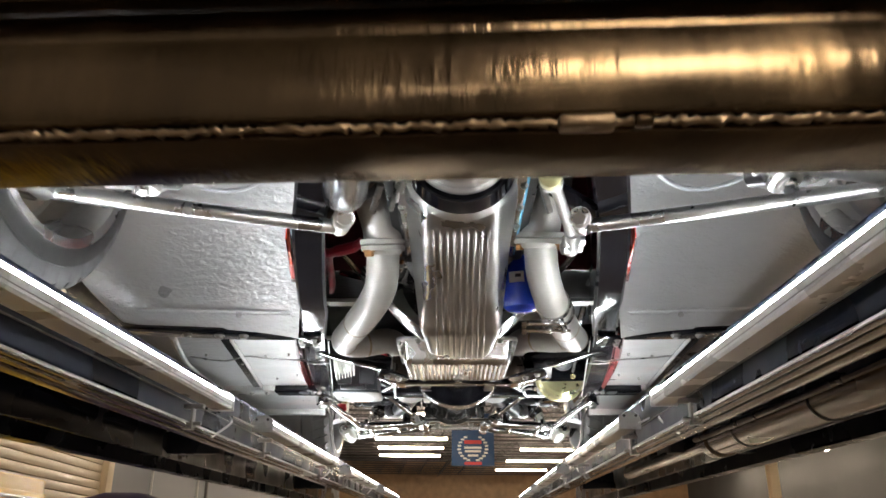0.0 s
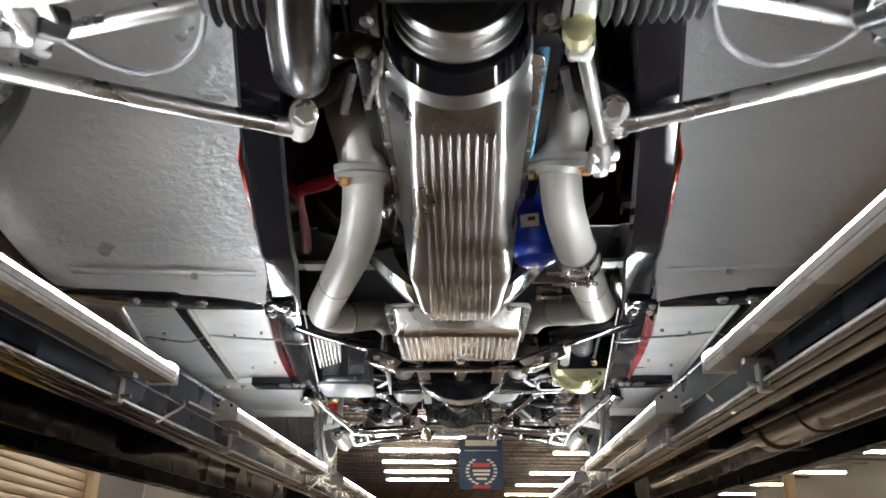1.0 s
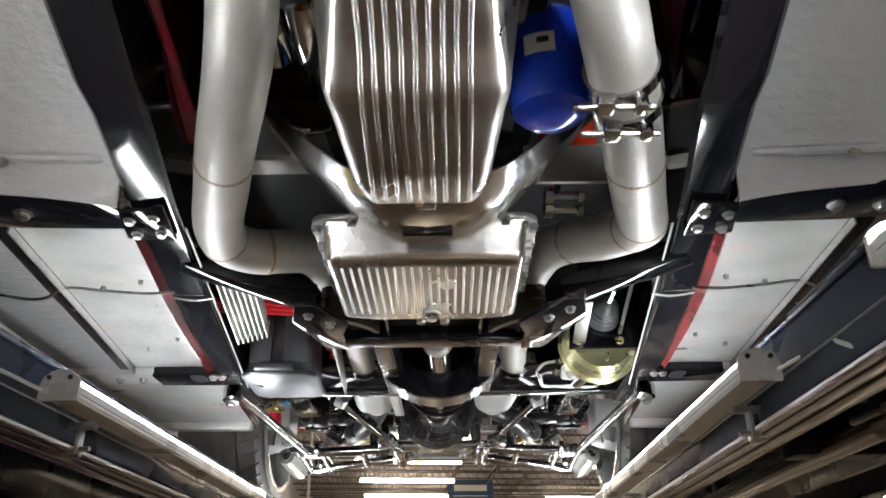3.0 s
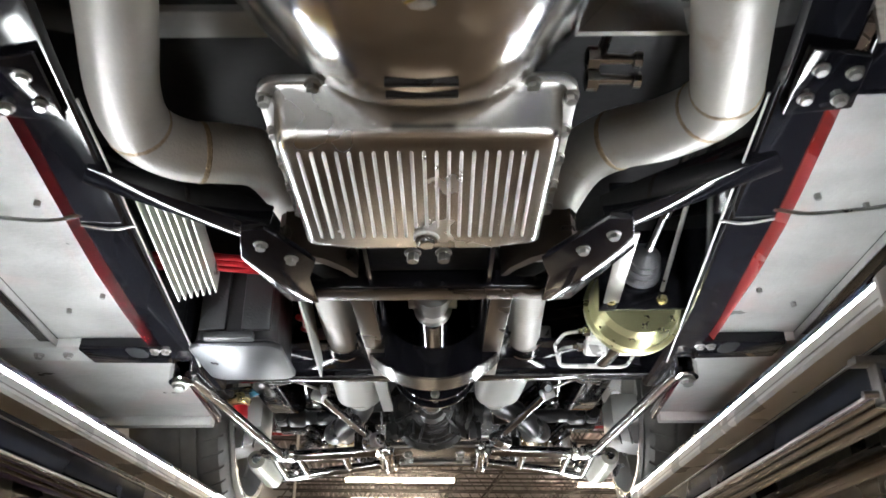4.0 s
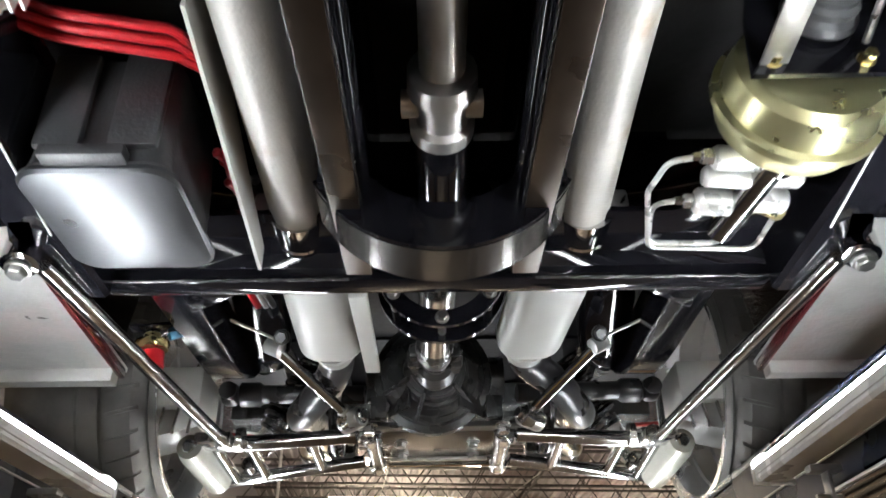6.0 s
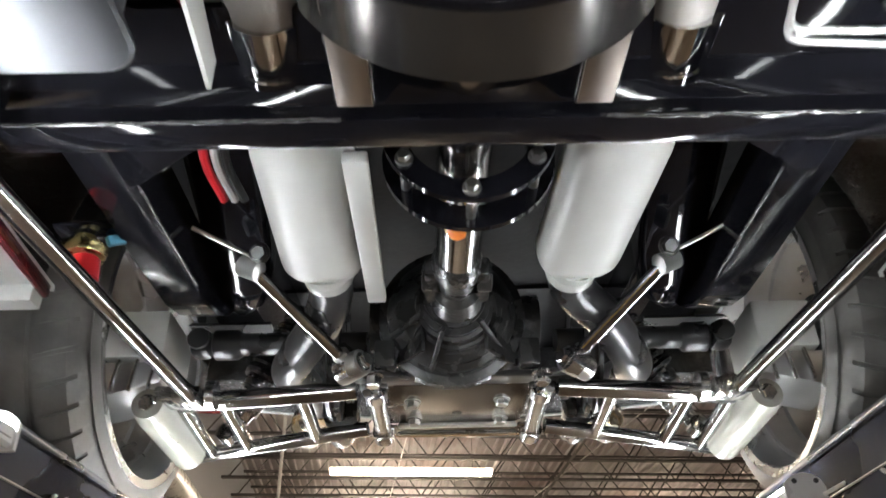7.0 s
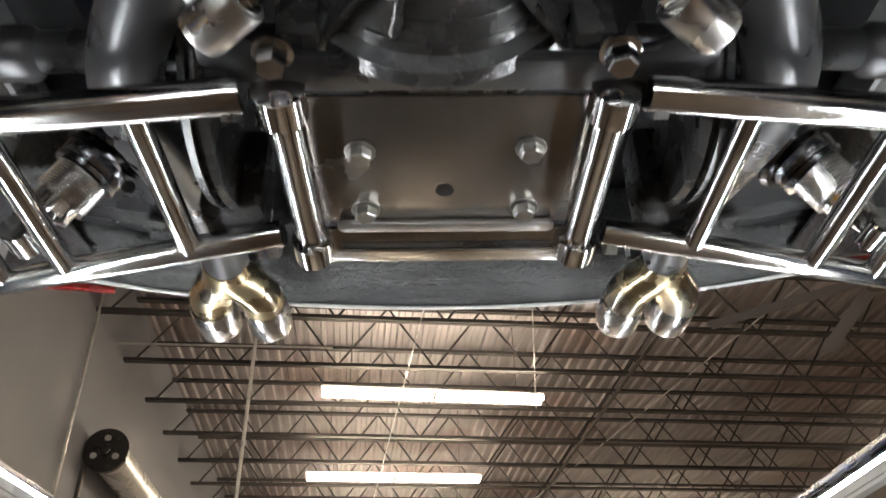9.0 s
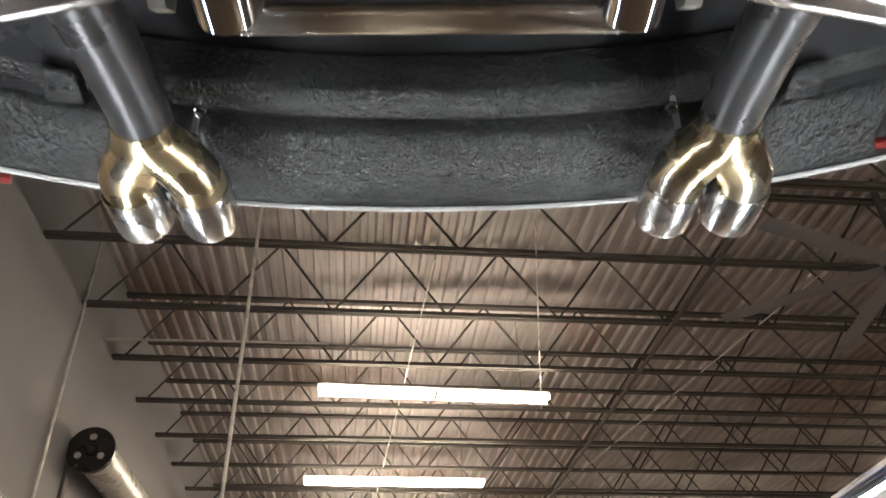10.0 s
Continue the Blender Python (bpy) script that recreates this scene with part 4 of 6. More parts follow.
for y in ys:
    w, z, r = half(y), bottom(y), float(np.interp(y, [1.5, 1.58], [0.03, 0.02]))
    top_w = 0.112
    end = min(1.0, (y - 1.27) / 0.04, (1.867 - y) / 0.03)
    end = math.sqrt(max(0.0, 1 - (1 - end) ** 2))
    z = 1.862 + (z - 1.862) * max(0.02, end)
    pts = [(top_w, 1.862)] + [(w - r + r * math.cos(a), z + r - r * math.sin(a)) for a in (radians(90 * k / 8) for k in range(9))]
    rows.append([(x, y, zz) for x, zz in pts] + [(-x, y, zz) for x, zz in pts[::-1]])
loft(bm, rows, cap=True, closed=True)
pan = part("oil_pan", bm, PAN_ALU, eng, "polished cast aluminium oil pan with lengthwise fins", sharp=60)
for k in range(9):
    x = -0.052 + 0.013 * k
    bm = bmesh.new()
    ridge = [1.365, 1.378, 1.45, 1.53] + PAN_Y[2:8] + [1.70, 1.75, 1.79, 1.805]
    line = [(x * float(np.interp(y, [1.37, 1.6, 1.8], [1.04, 0.96, 1.0])), y, float(bottom(y)) - (0.0012 if 1.37 < y < 1.80 else -0.002)) for y in ridge]
    sweep(bm, line, [0.0012] + [0.0028] * (len(line) - 2) + [0.0012], 12)
    part("fin", bm, PAN_ALU, eng, sharp=70)
plug = part("drain_plug", turned(bmesh.new(), (0.003, 1.826, 1.668), (0, 0.45, -1), [(0, 0.018), (0.003, 0.018), (0.004, 0.012)], 20), STEEL, eng)
bolt(plug, (0.003, 1.8275, 1.6645), 0.0125, 0.011, axis=(0, 0.45, -1), mat=STEEL)
for s in SIDES:
    for k in range(7):
        bolt(eng, (s * 0.117, 1.3 + 0.1 * k, 1.857), 0.006, 0.006)

# flywheel cover: polished bowl with two slots
def bowl(x):
    return float(np.interp(abs(x), [0, 0.03, 0.06, 0.09, 0.12, 0.15, 0.206, 0.25, 0.29], [1.714, 1.7155, 1.7225, 1.739, 1.765, 1.797, 1.866, 1.922, 1.97]))


xs = [-0.27 + 0.54 * k / 54 for k in range(55)]
grid = [[(x * g, y, bowl(x) + h) for x in xs] for y, g, h in ((1.89, 1.14, 0.012), (1.92, 1.13, -0.002), (1.94, 1.11, -0.006), (1.97, 1.07, -0.006), (2.0, 1.03, -0.003), (2.022, 1.0, 0.0), (2.03, 0.995, 0.005), (2.033, 0.98, 0.012))]
cov = part("flywheel_cover", sheet(bmesh.new(), grid, 0.003), MIRROR_ALU, car, "mirror-polished flywheel cover", sharp=70)
part("cover_back", sheet(bmesh.new(), [[(x * g, 2.034, max(bowl(x) + 0.012, 1.9) if g < 0.9 else bowl(x) + 0.012) for x in xs] for g in (0.98, 0.4)], 0.003), ALU_SATIN, cov)
for y, z in ((1.982, 1.7065), (2.003, 1.710)):
    part("slot", rod(bmesh.new(), (-0.034, y, z), (0.034, y, z), 0.0042, seg=8), BLACK_SATIN, cov)
bm = bmesh.new()
turned(bm, (0, 1.93, 1.93), (0, 1, 0), [(0.1, 0.16), (0.14, 0.13), (0.3, 0.11), (0.5, 0.085), (0.55, 0.02)], 30)
part("gearbox_case", bm, CAST_BLACK, car, "dark cast gearbox case")

# gearbox pan
gp = new("gearbox_pan")
gp.parent = car
gp["label"] = "finned aluminium gearbox pan with drain plug"
part("pan_flange", prism(bmesh.new(), rounded(-0.17, 0.158, 2.03, 2.31, 0.025), 1.748, 1.758, 0.002), ALU_SATIN, gp)
PAN = material("cast_tray_aluminium", (0.56, 0.55, 0.53), 0.24, metal=1.0, var=0.1, scale=10)
bm = bmesh.new()
rows = []
def pan_plan(w, y0, y1, c):
    """A tray's plan with its two rear corners cut off."""
    p = rounded(-w, w, y0, y1, 0.014, 4)
    front = [q for q in p if q[1] < (y0 + y1) / 2]
    return [(w, y1 - c * 0.45), (w - 0.006, y1 - c * 0.3), (w - c, y1 - 0.004), (w - c - 0.012, y1), (-w + c + 0.012, y1), (-w + c, y1 - 0.004), (-w + 0.006, y1 - c * 0.3), (-w, y1 - c * 0.45)] + front


for w, y0, y1, z in ((0.152, 2.034, 2.305, 1.75), (0.147, 2.038, 2.296, 1.742), (0.143, 2.043, 2.286, 1.702), (0.1405, 2.046, 2.281, 1.693), (0.136, 2.05, 2.276, 1.688), (0.129, 2.056, 2.27, 1.6865)):
    rows.append([(x - 0.005, y, z) for x, y in pan_plan(w, y0, y1, 0.038)])
loft(bm, rows)
part("pan_body", bm, PAN, gp, sharp=50)
for k in range(20):
    x = -0.125 + 0.238 * k / 19
    end = 2.218 if abs(x + 0.004) < 0.02 else 2.241
    bm = bmesh.new()
    sweep(bm, [(x, 2.062, 1.688), (x, 2.067, 1.6858), (x, end, 1.6858), (x, end + 0.005, 1.688)], [0.0008, 0.0019, 0.0019, 0.0008], 10)
    part("fin", bm, PAN_ALU, gp, sharp=70)
bm = bmesh.new()
turned(bm, (-0.001, 2.245, 1.6875), (0, 0, -1), [(0, 0.016), (0.004, 0.015), (0.006, 0.012)], 20)
part("drain_boss", bm, ALU_SATIN, gp)
bolt(gp, (-0.001, 2.245, 1.682), 0.0105, 0.008, mat=STEEL)
for s in SIDES:
    for k in range(5):
        bolt(gp, (s * 0.156 - 0.006, 2.055 + 0.056 * k, 1.748), 0.007, 0.01)
for x in (-0.11, -0.04, 0.04, 0.11):
    bolt(gp, (x, 2.036, 1.748), 0.007, 0.008)

# gearbox crossmember
xg = new("gearbox_crossmember")
xg.parent = car
xg["label"] = "glossy black welded gearbox crossmember"
bm = bmesh.new()
prism(bm, [(-0.205, 2.456), (0.2, 2.456), (0.197, 2.497), (-0.202, 2.497)], 1.716, 1.757, 0.003)
part("cross_tube", bm, BLACK, xg)
part("tube_underside", box(bmesh.new(), -0.2, 0.195, 2.46, 2.494, 1.7125, 1.7165, 0.001), BROWN_REFLECTION, xg, "lower edge coloured brown to imitate the floor reflection")
part("mount_plate", box(bmesh.new(), -0.085, 0.085, 2.29, 2.455, 1.742, 1.75, 0.003), VOID, xg)
for s in SIDES:
    ox, oy = (0.02, -0.02) if s > 0 else (0.0, 0.0)
    pl = plate("end_plate", mir(s, [(0.2 + ox, 2.258 + oy), (0.23 + ox, 2.262 + oy), (0.246 + ox, 2.335 + oy), (0.206, 2.478), (0.165, 2.487), (0.165, 2.40), (0.15, 2.35)]), 1.706, 1.7155, BLACK, xg, bevel=0.0012)
    for x, y in ((0.212, 2.298), (0.18, 2.338)):
        bolt(xg, (s * x + ox, y + oy, 1.706), 0.0072, 0.008)
    bolt(xg, (s * 0.021 - 0.001, 2.37, 1.728), 0.0088, 0.013)
    part("mount_stud", rod(bmesh.new(), (s * 0.021 - 0.001, 2.37, 1.728), (s * 0.021 - 0.001, 2.37, 1.745), 0.006, seg=10), ZINC, xg)
    part("side_rib", box(bmesh.new(), *sorted((s * 0.082, s * 0.088)), 2.31, 2.455, 1.718, 1.75, 0.001), BLACK, xg)
    bm = bmesh.new()
    pts = [(0.19, 2.33), (0.165, 2.335), (0.135, 2.355), (0.11, 2.385), (0.1, 2.41), (0.108, 2.41), (0.12, 2.39), (0.145, 2.365), (0.17, 2.35), (0.2, 2.345)]
    prism(bm, mir(s, pts), 1.712, 1.775)
    part("curved_gusset", bm, BROWN_REFLECTION, xg, sharp=60)

# tunnel rails, drive-shaft hoop, rear crossmember
for s in SIDES:
    part("tunnel_rail", beam(bmesh.new(), (s * 0.113, 2.5, 1.80), (s * 0.113, 3.056, 1.832), 0.038, 0.1, 0.003), BLACK, car, "black tunnel rail")
    # added strip that carries the brown floor reflection under each rail
    part("tunnel_reflection", beam(bmesh.new(), (s * 0.113, 2.5, 1.7475), (s * 0.113, 3.052, 1.7795), 0.034, 0.004, 0.001), BROWN_REFLECTION, car, "added strip with a brown floor reflection under the tunnel rail")
    part("tunnel_side", box(bmesh.new(), *sorted((s * 0.09, s * 0.094)), 2.5, 3.04, 1.79, 2.02), BLACK, car)
bm = bmesh.new()
turned(bm, (0, 2.884, 1.89), (0, 1, 0), [(0, 0.164), (0, 0.176), (0.072, 0.176), (0.072, 0.164)], 40, arc=(-60, 60), close=True, ref=(0, 0, -1))
hoop = part("drive_shaft_hoop", bm, DARK_STEEL, car, "satin steel drive-shaft safety hoop")
bm = bmesh.new()
turned(bm, (0, 2.876, 1.89), (0, 1, 0), [(0, 0.114), (0, 0.175), (0.008, 0.175), (0.008, 0.114)], 40, arc=(-62, 62), close=True, ref=(0, 0, -1))
part("hoop_face", bm, BLACK, hoop)
for s in SIDES:
    part("hoop_leg", beam(bmesh.new(), (s * 0.142, 2.908, 1.80), (s * 0.142, 2.908, 1.9), 0.012, 0.08, 0.003, up=(0, 1, 0)), BLACK, hoop)
rx = new("rear_crossmember")
rx.parent = car
rx["label"] = "glossy black welded rear crossmember"
part("lower_tube", box(bmesh.new(), -0.475, 0.465, 3.08, 3.124, 1.785, 1.832, 0.005), BLACK, rx)
part("web", box(bmesh.new(), -0.47, 0.46, 3.069, 3.08, 1.80, 2.02), BLACK, rx)
for s in SIDES:
    part("end_plate", prism(bmesh.new(), mir(s, [(0.135, 2.97), (0.3, 2.97), (0.46, 2.9), (0.465, 3.079), (0.135, 3.079)]), 1.822, 1.832, 0.002), BLACK, rx)
    # kick-up arms: level box sections that turn up before the axle
    bm = bmesh.new()
    rings = []
    for x, y, z, h in ((0.413, 3.124, 1.831, 0.09), (0.413, 3.3, 1.835, 0.09), (0.414, 3.46, 1.838, 0.09), (0.414, 3.56, 1.842, 0.09), (0.41, 3.61, 1.851, 0.09), (0.404, 3.65, 1.868, 0.09), (0.396, 3.685, 1.9, 0.09), (0.39, 3.72, 1.96, 0.09), (0.385, 3.8, 2.03, 0.08), (0.38, 4.1, 2.06, 0.07)):
        x = s * x - 0.012
        rings.append([(x - 0.0335, y, z + 0.004), (x - 0.0295, y, z), (x + 0.0295, y, z), (x + 0.0335, y, z + 0.004), (x + 0.0335, y, z + h), (x - 0.0335, y, z + h)])
    loft(bm, rings)
    part("kick_up_rail", bm, BLACK, car, "glossy black kick-up frame rail")
    part("gusset", prism(bmesh.new(), mir(s, [(0.385, 3.125), (0.27, 3.125), (0.385, 3.21)]), 1.80, 1.806, 0.002), BLACK, rx)
    bm = bmesh.new()
    rings = []
    for y, x0, x1, z in ((3.13, 0.265, 0.385, 2.03), (3.25, 0.265, 0.387, 2.0), (3.42, 0.275, 0.39, 1.95), (3.54, 0.285, 0.392, 1.912), (3.61, 0.296, 0.395, 1.892), (3.655, 0.314, 0.394, 1.884), (3.69, 0.338, 0.388, 1.89), (3.71, 0.352, 0.38, 1.91)):
        ox = -0.012 * s
        rings.append([(s * (x + ox), y, zz) for x, zz in ((x0, z + 0.2), (x0, z + 0.02), (x0 + 0.006, z + 0.006), (x0 + 0.02, z), (x1 - 0.02, z), (x1 - 0.006, z + 0.006), (x1, z + 0.02), (x1, z + 0.2))])
    loft(bm, rings)
    part("seat_pan", bm, BLACK, car, "deep glossy black seat pan", sharp=60)
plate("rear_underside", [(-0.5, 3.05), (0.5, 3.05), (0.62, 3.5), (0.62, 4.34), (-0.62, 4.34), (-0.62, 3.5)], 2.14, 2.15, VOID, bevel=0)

# drive shaft
ds = new("drive_shaft")
ds.parent = car
bm = bmesh.new()
rod(bm, (0, 2.44, 1.83), (0, 2.71, 1.83), 0.024, seg=20)
turned(bm, (0, 2.71, 1.83), (0, 1, 0), [(0, 0.02), (0.004, 0.037), (0.03, 0.038), (0.035, 0.03), (0.075, 0.03), (0.08, 0.037), (0.1, 0.036), (0.105, 0.03)], 20)
turned(bm, (-0.045, 2.765, 1.83), (1, 0, 0), [(0, 0.008), (0.001, 0.016), (0.089, 0.016), (0.09, 0.008)], 14)
part("front_joint", bm, ALU_SATIN, ds)
part("shaft_front", rod(bmesh.new(), (0, 2.81, 1.83), (0, 2.95, 1.835), 0.036, seg=24), BLACK, ds, "black front length of the shaft")
part("shaft_tube", rod(bmesh.new(), (0, 2.94, 1.835), (-0.012, 3.46, 1.845), 0.032, seg=28), TUBE_STEEL, ds, "brushed steel shaft tube")
bm = bmesh.new()
turned(bm, (-0.012, 3.43, 1.845), (0, 1, 0), [(0, 0.033), (0.02, 0.036), (0.04, 0.036), (0.06, 0.03), (0.09, 0.026), (0.1, 0.036), (0.135, 0.04), (0.14, 0.03)], 20)
for s in SIDES:
    turned(bm, (s * 0.03 - 0.012, 3.50, 1.845), (s, 0, 0), [(0, 0.02), (0.02, 0.02), (0.022, 0.012)], 14)
    box(bm, *sorted((s * 0.026 - 0.012, s * 0.048 - 0.012)), 3.46, 3.55, 1.83, 1.86, 0.006)
part("rear_joint", bm, CAST_BLACK, ds)
st = new("sticker")
st.parent = ds
st["label"] = "oval yellow and orange sticker with illegible lettering"


def decal(name, y0, y1, a_mid, a_half, r, mat, n=10):
    """An oval patch wrapped on the shaft."""
    grid = []
    for k in range(n + 1):
        u = 2 * k / n - 1
        half_a = a_half * math.sqrt(max(0.03, 1 - u * u))
        y = y0 + (y1 - y0) * k / n
        cx, cz = -0.0012 - 0.023 * (y - 2.98), 1.8352 + 0.0192 * (y - 2.94)
        row = []
        for i in range(9):
            a = radians(a_mid + half_a * (i / 4 - 1))
            row.append((cx - r * math.sin(a), y, cz - r * math.cos(a)))
        grid.append(row)
    return part(name, sheet(bmesh.new(), grid, 0.0004), mat, st, sharp=60)


decal("oval", 3.235, 3.342, 12, 40, 0.0322, YELLOW)
decal("orange_end", 3.312, 3.3415, 10, 22, 0.0327, ORANGE, 6)
decal("dark_field", 3.245, 3.318, 16, 25, 0.0327, BLACK_SATIN)
for a_mid in (6, 22):
    decal("print_bar", 3.25, 3.316, a_mid, 7, 0.0332, LABEL_W, 5)

# second hoop before the differential
bm = bmesh.new()
turned(bm, (0, 3.18, 1.86), (0, 1, 0), [(0, 0.073), (0, 0.1), (0.008, 0.1), (0.008, 0.073)], 36, arc=(0, 360), close=True, ref=(-1, 0, 0))
turned(bm, (0, 3.232, 1.86), (0, 1, 0), [(0, 0.072), (0, 0.103), (0.008, 0.103), (0.008, 0.072)], 36, arc=(0, 360), close=True, ref=(-1, 0, 0))
hp = part("pinion_hoop", bm, BLACK, car, "black double hoop round the shaft")
for a in (211, 270, 329):
    p = V(0.086 * math.cos(radians(a)), 3.178, 1.86 + 0.086 * math.sin(radians(a)))
    bolt(hp, p, 0.008, 0.009, axis=(0, -1, 0))
    part("spacer", rod(bmesh.new(), (p.x, 3.186, p.z), (p.x, 3.233, p.z), 0.006, seg=10), ZINC, hp)

# exhaust down-pipes and front pipes
EX = {-1: [(-0.17, 1.6, 1.853), (-0.172, 1.622, 1.8), (-0.18, 1.66, 1.772), (-0.205, 1.74, 1.759), (-0.24, 1.84, 1.753), (-0.278, 1.96, 1.756), (-0.305, 2.045, 1.76), (-0.317, 2.105, 1.765), (-0.313, 2.148, 1.768), (-0.282, 2.186, 1.773), (-0.241, 2.212, 1.786), (-0.208, 2.25, 1.8), (-0.188, 2.34, 1.81), (-0.176, 2.45, 1.812), (-0.175, 2.6, 1.815), (-0.185, 2.85, 1.833), (-0.195, 3.04, 1.852)],
      1: [(0.175, 1.578, 1.859), (0.18, 1.608, 1.8), (0.195, 1.648, 1.76), (0.22, 1.728, 1.745), (0.249, 1.833, 1.74), (0.284, 1.963, 1.748), (0.307, 2.043, 1.756), (0.315, 2.08, 1.762), (0.303, 2.13, 1.776), (0.271, 2.165, 1.782), (0.228, 2.2, 1.793), (0.196, 2.255, 1.803), (0.18, 2.34, 1.81), (0.168, 2.45, 1.812), (0.164, 2.6, 1.815), (0.178, 2.85, 1.833), (0.193, 3.04, 1.852)]}
EAR = {-1: V(0.055, 0.08, 0.029).normalized(), 1: V(0.068, -0.044, -0.017).normalized()}
for s in SIDES:
    ex = new("exhaust_pipe")
    ex.parent = car
    ex["label"] = "pale ceramic-coated exhaust pipe with stained welds"
    part("down_pipe", sweep(bmesh.new(), curve(EX[s], 6), 0.0365, 24), EXHAUST, ex)
    f = Vector(EX[s][0])
    out = EAR[s]
    ax = V(-s * 0.02, 0.3, -0.95)
    ax = (ax - out * ax.dot(out)).normalized()
    side = ax.cross(out)
    for h0, h1, grow in ((-0.014, -0.0015, 1.0), (0.0, 0.012, 0.97)):
        bm = bmesh.new()
        rings = []
        for h, g in ((h0, 0.96), (h0 + 0.0015, 1.0), (h1 - 0.0015, 1.0), (h1, 0.96)):
            ring = []
            for k in range(36):
                a = 2 * math.pi * k / 36
                r = (0.0435 + 0.021 * abs(math.cos(a)) ** 5) * grow * g
                ring.append(f + ax * h + (out * math.cos(a) + side * math.sin(a)) * r)
            rings.append(ring)
        loft(bm, rings)
        part("flange", bm, EXHAUST, ex)
    part("weld_ring", turned(bmesh.new(), f, ax, [(0.012, 0.0365), (0.012, 0.042), (0.017, 0.041), (0.021, 0.0375), (0.021, 0.03)], 30), EXHAUST, ex, "pale weld under the flange")
    for k in SIDES:
        bolt(ex, f + ax * 0.0125 + out * 0.051 * k, 0.010, 0.012, axis=ax, mat=RUST_BOLT)
    bm = bmesh.new()
    sweep(bm, curve([f - ax * 0.012, f - ax * 0.045 + V(s * 0.004, -0.01, 0), f - ax * 0.075 + V(s * 0.015, -0.025, 0.01), f + V(s * 0.03, -0.045, 0.13), f + V(s * 0.035, -0.04, 0.22)], 5), 0.042, 22)
    part("collector", bm, EXHAUST, ex)
    line = curve(EX[s], 6)
    for i in (((26, 45, 56) if s < 0 else (26, 38, 46, 60))):
        d = (line[i + 1] - line[i - 1]).normalized()
        part("weld_ring", turned(bmesh.new(), line[i], d, [(-0.0035, 0.0362), (-0.002, 0.0373), (0.002, 0.0373), (0.0035, 0.0362)], 30), WELD, ex)
    bm = bmesh.new()
    turned(bm, (s * 0.1935, 2.985, 1.8465), (s * 0.063, 1, 0.1), [(0, 0.03), (0.0, 0.0405), (0.062, 0.0405), (0.064, 0.036), (0.068, 0.036), (0.07, 0.041), (0.082, 0.041), (0.084, 0.03)], 28)
    part("slip_joint", bm, CHROME, ex)
    bm = bmesh.new()
    box(bm, *sorted((s * 0.235 - 0.012, s * 0.235 + 0.012)), 2.97, 3.015, 1.825, 1.86, 0.006)
    part("clamp", bm, ZINC, ex)
for k, y in enumerate((1.705, 1.745)):
    bm = bmesh.new()
    i = V(0.2125 + 0.013 * k, y, 1.7495 - 0.006 * k)
    turned(bm, i, (0.33, 0.94, -0.06), [(-0.008, 0.0375), (-0.008, 0.041), (0.008, 0.041), (0.008, 0.0375)], 26, close=True)
    box(bm, i.x - 0.03, i.x - 0.012, i.y - 0.012, i.y + 0.012, i.z - 0.052, i.z - 0.036, 0.003)
    box(bm, i.x + 0.008, i.x + 0.022, i.y - 0.01, i.y + 0.01, i.z - 0.052, i.z - 0.036, 0.003)
    rod(bm, (i.x - 0.055, i.y, i.z - 0.047), (i.x + 0.03, i.y, i.z - 0.047), 0.004, seg=8)
    part("band_clamp", bm, STEEL, car, "stainless band clamp")

# blue oil filter
bm = bmesh.new()
turned(bm, (0.148, 1.80, 1.90), (0.03, 0.1, -1), [(0, 0.03), (0.004, 0.046), (0.02, 0.05), (0.112, 0.05), (0.128, 0.046), (0.138, 0.034), (0.141, 0.015)], 36)
fil = part("oil_filter", bm, BLUE, car, "glossy blue spin-on oil filter")
part("seal_ring", turned(bmesh.new(), (0.148, 1.80, 1.905), (0.03, 0.1, -1), [(0, 0.03), (0.001, 0.0515), (0.012, 0.0515), (0.014, 0.03)], 30), BLACK_SATIN, fil)
lab = part("paper_label", turned(bmesh.new(), (0.1495, 1.8048, 1.852), (0.03, 0.1, -1), [(0, 0.0498), (0, 0.0506), (0.026, 0.0506), (0.026, 0.0498)], 8, arc=(-4, 38), close=True, ref=(0, -1, 0)), LABEL_W, fil, "small white label with illegible print")
part("print_bars", turned(bmesh.new(), (0.1498, 1.8055, 1.846), (0.03, 0.1, -1), [(0, 0.0506), (0, 0.0509), (0.008, 0.0509), (0.008, 0.0506)], 6, arc=(4, 20), close=True, ref=(0, -1, 0)), BLACK_SATIN, lab)

